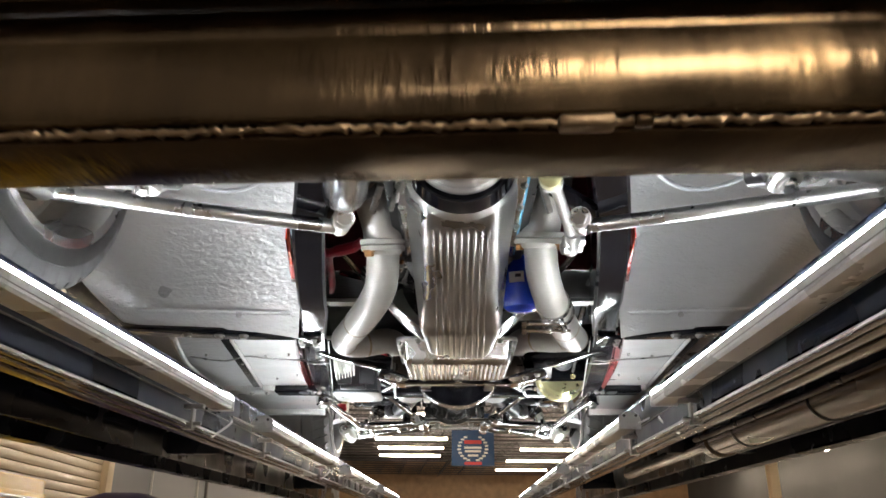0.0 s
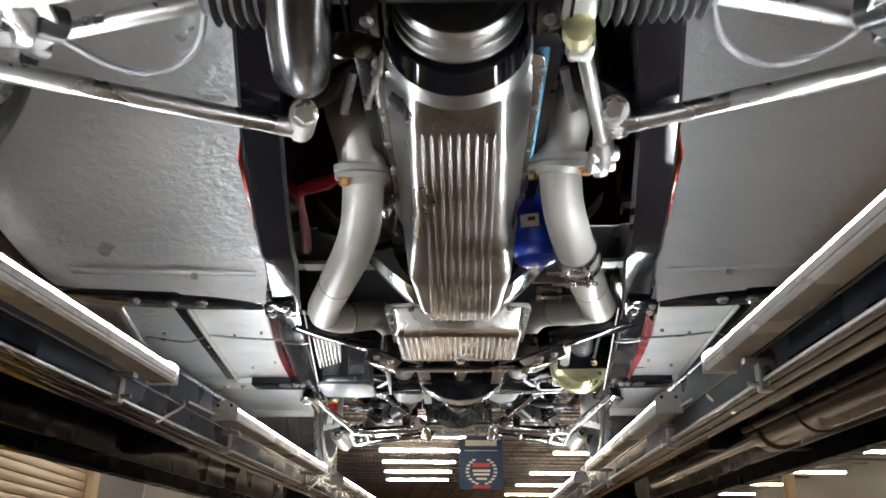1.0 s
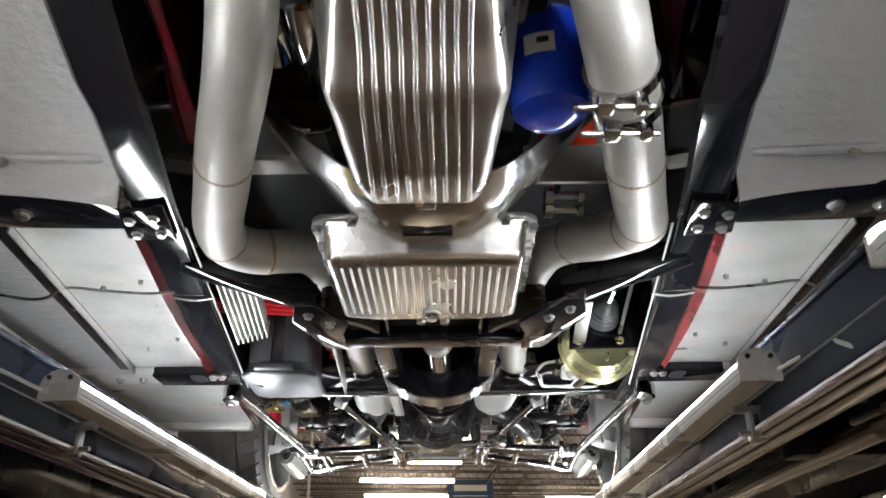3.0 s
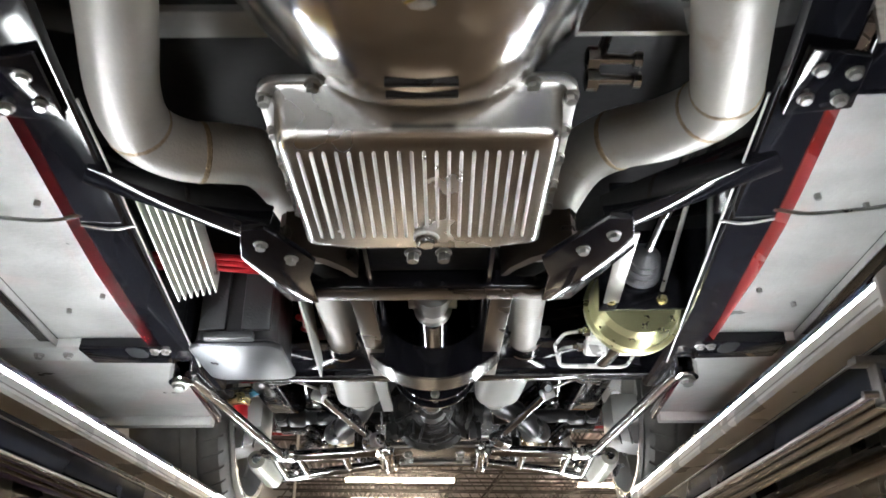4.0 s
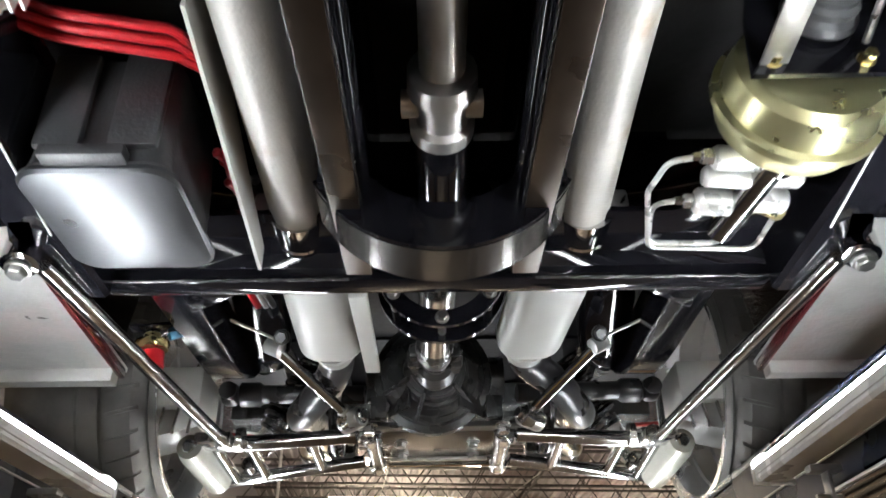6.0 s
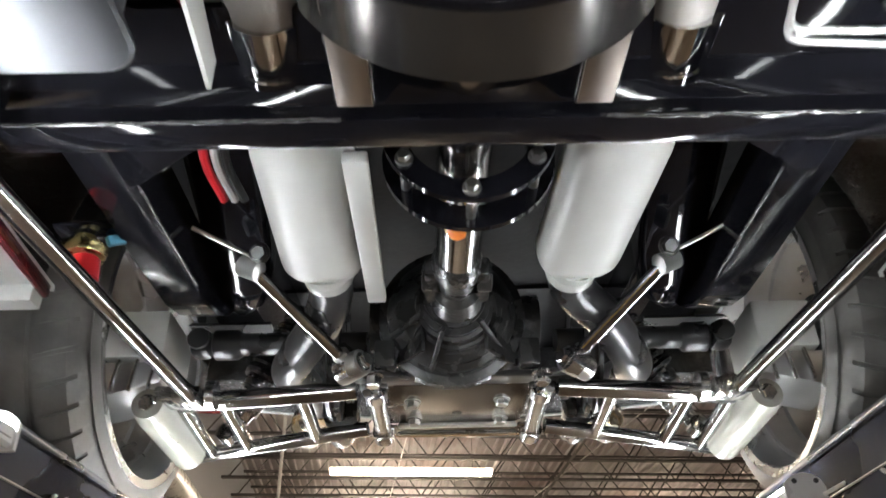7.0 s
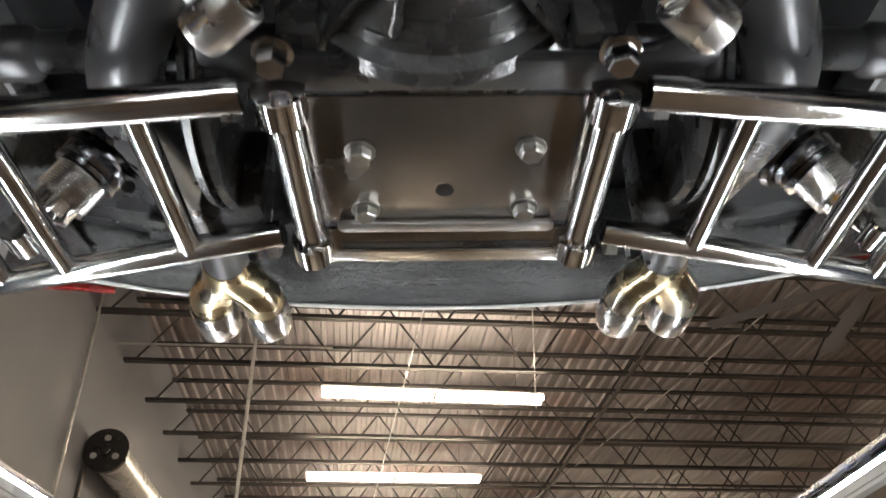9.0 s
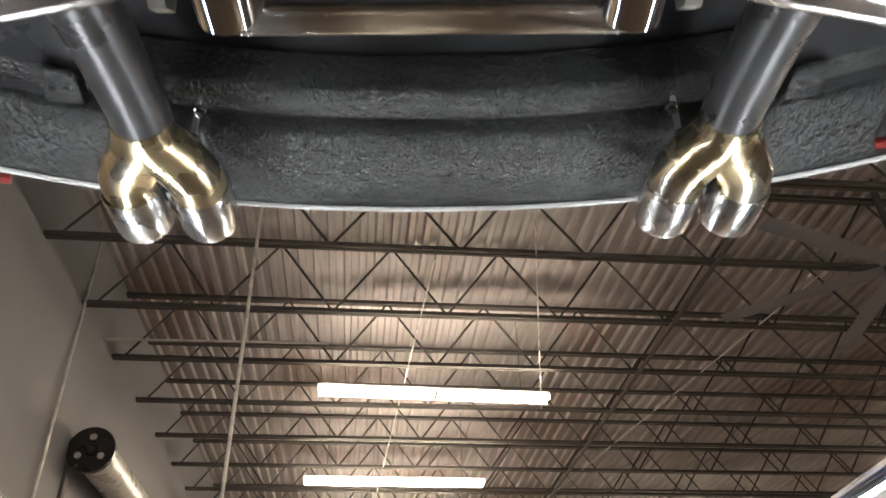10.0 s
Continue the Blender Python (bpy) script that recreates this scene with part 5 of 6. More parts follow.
# mufflers
for s in SIDES:
    mf = new("muffler")
    mf.parent = car
    mf["label"] = "silver painted oval muffler"
    cx, lean = (-0.197, -0.008) if s < 0 else (0.181, -0.02)
    bm = bmesh.new()
    rows = []
    for y, k in ((3.165, 0.66), (3.172, 0.8), (3.19, 0.93), (3.205, 0.99), (3.212, 1.0), (3.455, 1.0), (3.466, 0.985), (3.48, 0.9), (3.488, 0.72)):
        rows.append([(cx + lean * (y - 3.2) / 0.3 + 0.061 * k * math.copysign(abs(math.cos(a)) ** 0.6, math.cos(a)), y, 1.872 + 0.046 * k * math.copysign(abs(math.sin(a)) ** 0.85, math.sin(a))) for a in (2 * math.pi * j / 32 for j in range(32))])
    loft(bm, rows)
    part("shell", bm, MUFFLER, mf, sharp=60)
    part("inlet", rod(bmesh.new(), (cx, 3.08, 1.856), (cx, 3.175, 1.866), 0.036, seg=24), MUFFLER, mf)
    bm = bmesh.new()
    turned(bm, (cx + lean, 3.48, 1.872), (0, 1, 0), [(0, 0.046), (0.02, 0.042), (0.035, 0.036), (0.04, 0.038), (0.05, 0.038), (0.052, 0.03)], 24)
    part("outlet", bm, MUFFLER, mf)
    tail = curve(mir(s, [(abs(cx + lean), 3.52, 1.872), (0.19 - s * 0.018, 3.58, 1.868), (0.235, 3.66, 1.855), (0.285, 3.75, 1.84), (0.315, 3.84, 1.85), (0.325, 3.96, 1.885), (0.33, 4.1, 1.93), (0.335, 4.25, 1.955), (0.338, 4.33, 1.96)]), 6)
    part("tail_pipe", sweep(bmesh.new(), tail, 0.034, 22), DARK_PIPE, mf, "dark grey coated tail pipe")
    # twin tips on a Y piece
    bm = bmesh.new()
    for k in SIDES:
        sweep(bm, curve([(s * 0.338, 4.30, 1.957), (s * 0.34 + k * 0.006, 4.335, 1.957), (s * 0.34 + k * 0.026, 4.365, 1.954), (s * 0.34 + k * 0.039, 4.39, 1.951), (s * 0.34 + k * 0.043, 4.425, 1.949)], 6), 0.0345, 24)
    y_piece = part("tip_y_piece", bm, TIP_GOLD, mf, "heat-tinted golden Y piece", sharp=60)
    for k in SIDES:
        bm = bmesh.new()
        turned(bm, (s * 0.34 + k * 0.043, 4.412, 1.948), (0, 1, -0.02), [(0, 0.0352), (0.003, 0.0368), (0.066, 0.0368), (0.069, 0.036), (0.069, 0.0335), (0.0, 0.0335)], 32, close=True)
        part("tail_tip", bm, ALU, mf, "polished exhaust tip")

# pale bar beside the shaft
part("cooler_bar", beam(bmesh.new(), (-0.126, 3.16, 1.805), (-0.134, 3.565, 1.85), 0.028, 0.016, 0.003), MUFFLER, car, "pale grey flat bar")

# differential
df = new("differential")
df.parent = car
df["label"] = "black ribbed cast differential housing"
part("nose", turned(bmesh.new(), (-0.014, 3.55, 1.865), (0, 1, 0.14), [(0, 0.03), (0.005, 0.036), (0.02, 0.036), (0.022, 0.03), (0.03, 0.03), (0.032, 0.045), (0.045, 0.047), (0.05, 0.04), (0.07, 0.042), (0.085, 0.055), (0.12, 0.066), (0.18, 0.08), (0.3, 0.085), (0.34, 0.07)], 36), CAST_BLACK, df)
for k, (h, r) in enumerate(((0.056, 0.05), (0.076, 0.058))):
    part("nose_ring", turned(bmesh.new(), (-0.014, 3.55 + h, 1.865 + 0.14 * h), (0, 1, 0.14), [(0, r - 0.012), (0.001, r), (0.006, r), (0.008, r - 0.012)], 32), CAST_BLACK, df)
for k in range(3):
    part("nose_rib", turned(bmesh.new(), (-0.014, 3.64 + 0.022 * k, 1.878 + 0.003 * k), (0, 1, 0.14), [(0, 0.05), (0.002, 0.064 + 0.007 * k), (0.009, 0.065 + 0.007 * k), (0.014, 0.05)], 36), CAST_BLACK, df)
for s in SIDES:
    part("side_bell", turned(bmesh.new(), (s * 0.06 - 0.012, 3.78, 1.91), (s, 0, 0), [(0, 0.085), (0.03, 0.07), (0.06, 0.05), (0.09, 0.05)], 24), CAST_BLACK, df)
    part("web", beam(bmesh.new(), (-0.014 + s * 0.05, 3.66, 1.83), (-0.014 + s * 0.105, 3.735, 1.83), 0.008, 0.05, 0.003), CAST_BLACK, df)
    for a0 in (250, 290):
        p = V(-0.014 + s * 0.06 + 0.05 * math.cos(radians(a0)), 3.715, 1.88 + 0.068 * math.sin(radians(a0)))
        bolt(df, p, 0.006, 0.006, axis=(0, -1, -0.3), mat=CAST_BLACK)
    part("mount_lug", box(bmesh.new(), *sorted((s * 0.105 - 0.01, s * 0.14 - 0.01)), 3.71, 3.75, 1.80, 1.85, 0.005), CAST_BLACK, df)

part("carrier_face", turned(bmesh.new(), (-0.018, 3.655, 1.89), (0, 1, 0.08), [(0, 0.05), (0.006, 0.066), (0.02, 0.084), (0.04, 0.104), (0.055, 0.112), (0.06, 0.126), (0.075, 0.128), (0.08, 0.11), (0.1, 0.1)], 44), CAST_BLACK, df)
for k, (h, r) in enumerate(((0.018, 0.085), (0.03, 0.098), (0.043, 0.109))):
    part("carrier_ridge", turned(bmesh.new(), (-0.018, 3.655 + h, 1.89 + 0.08 * h), (0, 1, 0.08), [(0, r - 0.02), (0.002, r), (0.006, r + 0.001), (0.009, r - 0.015)], 24, arc=(-70 + 10 * k, 25 + 12 * k), close=True, ref=(0.3, 0, -1)), CAST_BLACK, df)
for a in (205, 252, 318):
    c = V(math.cos(radians(a)), 0, math.sin(radians(a)))
    part("carrier_rib", beam(bmesh.new(), V(-0.016, 3.63, 1.88) + c * 0.05, V(-0.018, 3.71, 1.90) + c * 0.108, 0.009, 0.026, 0.004, up=(0, 1, 0.3)), CAST_BLACK, df)

# rear plate, cross plate, lower arms
rp = plate("rear_plate", [(-0.146, 3.77), (0.126, 3.77), (0.131, 3.957), (-0.151, 3.957)], 1.788, 1.794, STEEL, car, "brown-tinted flat steel plate with four bolts")
rp.data.materials[0] = material("plain_steel_plate", (0.26, 0.24, 0.22), 0.24, metal=0.9, var=0.2, scale=9, bump=0.05, bump_scale=60)
for x, y in ((-0.09, 3.842), (0.07, 3.838), (-0.091, 3.934), (0.072, 3.932)):
    bolt(rp, (x, y, 1.788), 0.0115, 0.012)
part("hole", turned(bmesh.new(), (-0.01, 3.902, 1.7885), (0, 0, -1), [(0, 0.009), (0.0012, 0.0095), (0.0014, 0.008)], 16), BLACK_SATIN, rp)
strip = part("rear_strip", prism(bmesh.new(), rounded(-0.167, 0.15, 3.966, 4.03, 0.02), 1.785, 1.79, 0.0015), STEEL, car, "polished steel strip with a long slot")
part("slot", prism(bmesh.new(), rounded(-0.12, 0.106, 3.99, 3.999, 0.004), 1.7835, 1.7852), BLACK_SATIN, strip)
part("fold", prism(bmesh.new(), rounded(-0.126, 0.112, 4.001, 4.008, 0.003), 1.7815, 1.7852, 0.001), STEEL, strip)
part("plate_lip", prism(bmesh.new(), rounded(-0.122, 0.106, 3.95, 3.966, 0.007), 1.7805, 1.7875, 0.002), ALU_SATIN, rp)
cp = plate("cross_plate", [(-0.21, 3.69), (-0.18, 3.69), (-0.16, 3.715), (-0.12, 3.724), (0.12, 3.724), (0.16, 3.715), (0.18, 3.69), (0.21, 3.69), (0.214, 3.73), (0.165, 3.762), (-0.165, 3.762), (-0.214, 3.73)], 1.786, 1.797, BLACK_SATIN, car, "black steel cross plate", 0.003)
for s in SIDES:
    bolt(cp, (s * 0.14 - 0.0105, 3.717, 1.786), 0.0135, 0.02, mat=STEEL)
    hb = new("hinge_bar")
    hb.parent = car
    hb.location.x = -0.0085
    part("bar", rod(bmesh.new(), (s * 0.1425, 3.78, 1.779), (s * 0.1425, 3.99, 1.783), 0.0165, seg=20), STEEL, hb)
    for y, r in ((3.748, 0.023), (3.972, 0.021)):
        bm = bmesh.new()
        turned(bm, (s * 0.143, y, 1.78), (0, 1, 0), [(0, 0.012), (0.003, r), (0.035, r), (0.038, 0.014)], 20)
        part("clevis", bm, CHROME, hb)
    arm = new("lower_arm")
    arm.parent = car
    arm.location.x = -0.011
    arm["label"] = "polished stainless ladder-shaped lower rear arm"
    bm = bmesh.new()
    rod(bm, (s * 0.17, 3.755, 1.777), (s * 0.475, 3.782, 1.768), 0.0165, seg=18)
    part("front_tube", bm, STEEL, arm)
    bm = bmesh.new()
    rod(bm, (s * 0.17, 3.968, 1.783), (s * 0.5, 4.022, 1.754), 0.0145, seg=18)
    part("rear_tube", bm, STEEL, arm)
    for x in (0.266, 0.402, 0.474):
        t = (x - 0.17) / 0.33
        part("rung", rod(bmesh.new(), (s * x, 3.757 + 0.027 * t, 1.776 - 0.008 * t), (s * (x + 0.004), 3.974 + 0.05 * t, 1.782 - 0.028 * t), 0.0125, seg=16), STEEL, arm)
    for y, z in ((3.765, 1.777), (3.985, 1.783)):
        bm = bmesh.new()
        turned(bm, (s * 0.176, y, z), (s, 0, 0), [(0, 0.018), (0.012, 0.018), (0.013, 0.014)], 6)
        part("lock_nut", bm, ZINC, arm)
    # outer carrier: cylinder along the arm's end
    bm = bmesh.new()
    turned(bm, (s * 0.515, 3.755, 1.752), (0, 1, -0.02), [(-0.02, 0.014), (-0.018, 0.026), (0.012, 0.03), (0.02, 0.031), (0.235, 0.031), (0.242, 0.026), (0.25, 0.014)], 26)
    part("outer_sleeve", bm, SLEEVE, arm)
    bolt(arm, (s * 0.515, 3.737, 1.752), 0.0125, 0.014, axis=(0, -1, -0.25), mat=STEEL)
    bolt(arm, (s * 0.515, 4.003, 1.745), 0.0105, 0.012, axis=(0, 1, -0.25), mat=STEEL)
    bm = bmesh.new()
    box(bm, *sorted((s * 0.43, s * 0.51)), 3.735, 3.775, 1.752, 1.785, 0.007)
    turned(bm, (s * 0.455, 3.735, 1.765), (0, -1, 0), [(0, 0.02), (0.012, 0.02), (0.014, 0.012)], 16)
    turned(bm, (s * 0.405, 3.755, 1.772), (s, 0, 0), [(0, 0.012), (0.002, 0.026), (0.016, 0.026), (0.018, 0.012)], 18)
    part("rod_bracket", bm, ALU, arm)
    # long radius rod to the frame
    rr_ = new("radius_rod")
    rr_.parent = car
    rr_["label"] = "long polished stainless radius rod"
    part("rod_tube", rod(bmesh.new(), (s * 0.493, 2.955, 1.745), (s * 0.455, 3.725, 1.762), 0.013, seg=18), STEEL, rr_)
    bm = bmesh.new()
    turned(bm, (s * 0.505, 2.93, 1.725), (s * 0.1, 0.2, 1), [(0, 0.012), (0.004, 0.022), (0.036, 0.022), (0.04, 0.012)], 18)
    part("rod_end", bm, CHROME, rr_)
    bolt(rr_, (s * 0.505, 2.93, 1.722), 0.012, 0.01, axis=(0, -0.2, -1))
    part("frame_tab", prism(bmesh.new(), mir(s, [(0.47, 2.87), (0.5, 2.87), (0.53, 2.95), (0.5, 2.97)]), 1.752, 1.76, 0.002), BLACK, rr_)
    # short upper rod from the seat pan to the cross plate
    sr = new("strut_rod")
    sr.parent = car
    part("rod_tube", rod(bmesh.new(), (s * 0.303 - 0.008, 3.507, 1.865), (s * 0.192 - 0.006, 3.672, 1.80), 0.0105, seg=16), STEEL, sr)
    bm = bmesh.new()
    turned(bm, (s * 0.31 - 0.008, 3.502, 1.87), (s * 0.6, 0.1, 0.3), [(-0.018, 0.01), (-0.016, 0.016), (0.016, 0.016), (0.018, 0.01)], 16)
    part("rod_end", bm, ALU_SATIN, sr)
    part("lock_nut", turned(bmesh.new(), (s * 0.196 - 0.006, 3.664, 1.804), (-s * 0.5, 0.75, -0.3), [(0, 0.0145), (0.011, 0.0145)], 6), ZINC, sr)
    bm = bmesh.new()
    turned(bm, (s * 0.203, 3.695, 1.782), (-s, -0.75, 0.2), [(0, 0.01), (0.001, 0.021), (0.007, 0.0225), (0.043, 0.0225), (0.05, 0.021), (0.051, 0.01)], 24)
    part("bush_sleeve", bm, SATIN_STEEL, sr)
    bolt(sr, (s * 0.1635, 3.6655, 1.79), 0.0125, 0.012, axis=(-s, -0.75, 0.2), mat=STEEL)
    bolt(sr, (s * 0.30, 3.475, 1.88), 0.012, 0.014, axis=(0, -1, -0.5), mat=BLACK_SATIN)
    # half shaft, disc, coil-over
    bm = bmesh.new()
    rod(bm, (s * 0.17, 3.80, 1.885), (s * 0.44, 3.82, 1.897), 0.021, seg=20)
    turned(bm, (s * 0.40, 3.818, 1.895), (s, 0.04, 0.02), [(0, 0.021), (0.01, 0.028), (0.05, 0.028), (0.055, 0.022)], 20)
    box(bm, *sorted((s * 0.458, s * 0.495)), 3.795, 3.842, 1.872, 1.92, 0.012)
    turned(bm, (s * 0.477, 3.797, 1.897), (0, -1, 0), [(0, 0.02), (0.008, 0.02), (0.01, 0.014)], 18)
    part("half_shaft", bm, DARK_PIPE, car, "black half shaft")
    bm = bmesh.new()
    turned(bm, (s * 0.232, 3.86, 1.9), (s, 0, 0), [(-0.012, 0.03), (-0.012, 0.13), (-0.004, 0.133), (-0.004, 0.124), (0.004, 0.124), (0.004, 0.133), (0.012, 0.13), (0.012, 0.03)], 40)
    part("brake_disc", bm, CAST_BLACK, car, "black vented inboard brake disc")
    bm = bmesh.new()
    box(bm, s * 0.232 - 0.035, s * 0.232 + 0.035, 3.93, 3.99, 1.79, 1.9, 0.012)
    part("brake_caliper", bm, CAST_BLACK, car)
    coil = new("rear_coil_over")
    coil.parent = car
    coil["label"] = "black coil spring over a threaded damper"
    a, b = V(s * 0.432, 3.955, 1.80), V(s * 0.272, 3.94, 2.055)
    d = (b - a).normalized()
    u = d.orthogonal().normalized()
    w = d.cross(u)
    bm = bmesh.new()
    n = 200
    sweep(bm, [a + d * (0.082 + 0.17 * k / n) + (u * math.cos(k * 2 * math.pi * 8 / n) + w * math.sin(k * 2 * math.pi * 8 / n)) * 0.041 for k in range(n + 1)], 0.008, 8)
    part("spring", bm, GUN_CHROME, coil, "glossy black coil spring")
    part("damper_body", turned(bmesh.new(), a, d, [(-0.035, 0.011), (-0.03, 0.015), (0.0, 0.015), (0.004, 0.024), (0.03, 0.024), (0.25, 0.022)], 24), STEEL, coil)
    part("threaded_sleeve", turned(bmesh.new(), a, d, [(0.02, 0.024)] + [q for k in range(11) for q in ((0.021 + k * 0.0035, 0.0295), (0.0225 + k * 0.0035, 0.0275))] + [(0.061, 0.024)], 28), ALU, coil)
    part("spring_collar", turned(bmesh.new(), a, d, [(0.058, 0.028), (0.058, 0.036), (0.063, 0.037), (0.065, 0.034), (0.068, 0.036), (0.074, 0.037), (0.08, 0.037), (0.081, 0.028)], 28), GUN_CHROME, coil)
    part("damper_eye", turned(bmesh.new(), a - d * 0.032 - V(0, 0.018, 0), (0, 1, 0), [(0, 0.012), (0.001, 0.017), (0.035, 0.017), (0.036, 0.012)], 20), STEEL, coil)
    # hub carrier plate
    bm = bmesh.new()
    box(bm, *sorted((s * 0.535, s * 0.645)), 3.79, 3.94, 1.862, 1.955, 0.006)
    hc = part("hub_carrier", bm, MUFFLER, car, "grey aluminium hub carrier")
    bm = bmesh.new()
    prism(bm, mir(s, [(0.535, 3.80), (0.66, 3.80), (0.66, 3.93), (0.535, 3.93)]), lambda x, y: 1.80 - 0.25 * (abs(x) - 0.6), 1.858, 0.006)
    part("carrier_foot", bm, ALU_SATIN, hc)
    for k in range(3):
        part("carrier_rib", beam(bmesh.new(), (s * (0.555 + 0.033 * k), 3.797, 1.80), (s * (0.548 + 0.033 * k), 3.797, 1.86), 0.006, 0.008, 0.001, up=(0, 1, 0)), ALU, hc)


# ---- wheels ----
def wheel(s, x_in, width, y, z, R, rim_r, label, front):
    w = new("wheel")
    w.parent = car
    w["label"] = label
    o = V(s * x_in, y, z)
    bm = bmesh.new()
    wd = width
    # inner half of the tyre with cross grooves, then sidewalls
    N = 44
    cols = [(0.0, rim_r), (-0.004, rim_r + 0.012), (0.0, rim_r + 0.04), (0.004, R - 0.045), (0.012, R - 0.02), (0.024, R - 0.007), (0.05, R - 0.001), (0.072, R), (0.074, R - 0.008), (0.082, R - 0.008), (0.084, R),
            (0.118, R), (0.12, R - 0.007), (0.127, R - 0.007), (0.129, R), (wd - 0.07, R), (wd - 0.04, R - 0.003), (wd - 0.012, R - 0.02), (wd, R - 0.06), (wd, rim_r + 0.02), (wd - 0.01, rim_r)]
    ang = []
    for k in range(N):
        ang += [(k, 0.0, False), (k, 0.45, False), (k, 0.82, False), (k, 0.84, True), (k, 0.98, True)]
    rowsv = []
    for k, f, groove in ang:
        row = []
        for d, r in cols:
            skew = 0.5 * (d / 0.1) if d < 0.13 else 0.65
            a = 2 * math.pi * (k + f + skew) / N
            rr2 = r - (0.008 if groove and (0.018 < d < 0.06 or 0.09 < d < 0.116) else 0.0)
            row.append(bm.verts.new(o + V(s * d, rr2 * math.cos(a), rr2 * math.sin(a))))
        rowsv.append(row)
    fs = []
    for A, B in zip(rowsv, rowsv[1:] + rowsv[:1]):
        for j in range(len(cols) - 1):
            fs.append(bm.faces.new((A[j], A[j + 1], B[j + 1], B[j])))
    bmesh.ops.recalc_face_normals(bm, faces=fs)
    if front:
        for k, f in enumerate(fs):
            f.material_index = 1 if k % (len(cols) - 1) < 5 else 0
    tyre = part("tyre", bm, DUSTY_LIT_TREAD if front else RUBBER, w, "worn black tyre with cross grooves", sharp=28)
    if front:
        tyre.data.materials.append(SIDEWALL)
    rim = new("rim")
    rim.parent = w
    bm = bmesh.new()
    b = rim_r
    turned(bm, o, (s, 0, 0), [(-0.004, b - 0.004), (-0.006, b + 0.012), (0.004, b + 0.012), (0.006, b - 0.004), (0.02, b - 0.01), (0.05, b - 0.02), (wd * 0.8, b - 0.03), (wd * 0.95, b - 0.012), (wd + 0.004, b + 0.012), (wd + 0.004, b - 0.004), (wd * 0.84, b - 0.05), (wd * 0.7, b - 0.046), (wd * 0.68, b - 0.034), (0.1, b - 0.034), (0.096, b - 0.026), (0.05, b - 0.026), (0.046, b - 0.016), (0.02, b - 0.014)], 48, close=True)
    part("barrel", bm, RIM, rim)
    for k in range(8):
        a = 2 * math.pi * (k + 0.3) / 8
        c, e = V(0, math.cos(a), math.sin(a)), V(0, math.cos(a + 0.08), math.sin(a + 0.08))
        bm = bmesh.new()
        beam(bm, o + V(s * wd * 0.62, 0, 0) + c * 0.045, o + V(s * wd * 0.8, 0, 0) + e * (b - 0.03), 0.02, 0.03, 0.006, up=(s, 0, 0))
        part("spoke", bm, RIM, rim)
    bm = bmesh.new()
    turned(bm, o, (s, 0, 0), [(wd * 0.5, 0.03), (wd * 0.5, 0.062), (wd * 0.75, 0.062), (wd * 0.78, 0.03)], 24)
    part("hub", bm, ALU_SATIN, rim)
    bm = bmesh.new()
    x0 = 0.1
    turned(bm, o, (s, 0, 0), [(x0, 0.03), (x0, 0.082), (x0 + 0.03, 0.09), (x0 + 0.04, 0.08), (wd * 0.52, 0.05)], 28)
    part("brake_hub", bm, CAST_BLACK, rim)
    if front:
        bm = bmesh.new()
        turned(bm, o, (s, 0, 0), [(0.055, 0.06), (0.055, 0.15), (0.063, 0.15), (0.063, 0.06)], 40)
        part("brake_disc", bm, TUBE_STEEL, rim)
    else:
        bolts = new("stud_ring")
        bolts.parent = rim
        for k in range(6):
            a = radians(60 * k + 20)
            bolt(bolts, o + V(s * x0, 0.055 * math.cos(a), 0.055 * math.sin(a)), 0.008, 0.008, axis=(-s, 0, 0), mat=BLACK_SATIN)
    return w


for s in SIDES:
    wheel(s, 0.578, 0.285, 3.865, 1.912, 0.322, 0.244, "wide rear wheel with a polished deep rim and worn tyre", False)
    wheel(s, 0.615, 0.22, 1.03, 1.895, 0.32, 0.235, "front wheel with a polished rim and worn tyre", True)

# rear wheel-arch panels and tail valance
for s in SIDES:
    bm = bmesh.new()
    pr = [(p.x, p.y) for p in curve([(3.42, 1.79, 0), (3.46, 1.95, 0), (3.54, 2.12, 0), (3.7, 2.26, 0), (3.87, 2.3, 0), (4.1, 2.24, 0), (4.3, 2.11, 0), (4.38, 2.03, 0)], 3)]
    grid = [[(s * x, y, z) for x in (0.58, 0.7, 0.85, 1.02)] for y, z in pr]
    sheet(bm, grid if s > 0 else grid[::-1], 0.004)
    part("rear_wheel_arch", bm, UNDERCOAT_DARK, car, "dark undercoated rear wheel arch", sharp=50)
    plate("rear_inner_panel", mir(s, [(0.57, 3.43), (0.578, 3.43), (0.578, 4.36), (0.57, 4.36)]), 2.06, 2.34, UNDERCOAT, bevel=0)
    plate("quarter_panel", mir(s, [(0.41, 4.05), (0.60, 4.05), (0.59, 4.37), (0.47, 4.385), (0.425, 4.31)]), 2.052, 2.058, DARK_PIPE, car, "dark grey primed quarter panel", 0)
    dy = -0.025 if s > 0 else 0.03
    plate("quarter_edge", mir(s, [(0.565, 4.425 + dy), (0.98, 4.36 + dy), (0.98, 4.372 + dy), (0.57, 4.438 + dy)]), 2.0, 2.011, EDGE_RED, car, "red lower rear quarter edge", 0.003)
    plate("quarter_floor", mir(s, [(0.585, 4.12), (1.0, 4.05), (1.0, 4.355 + dy), (0.568, 4.424 + dy)]), 2.012, 2.018, UNDERCOAT_DARK, car, "", 0)
bm = bmesh.new()
grid = []
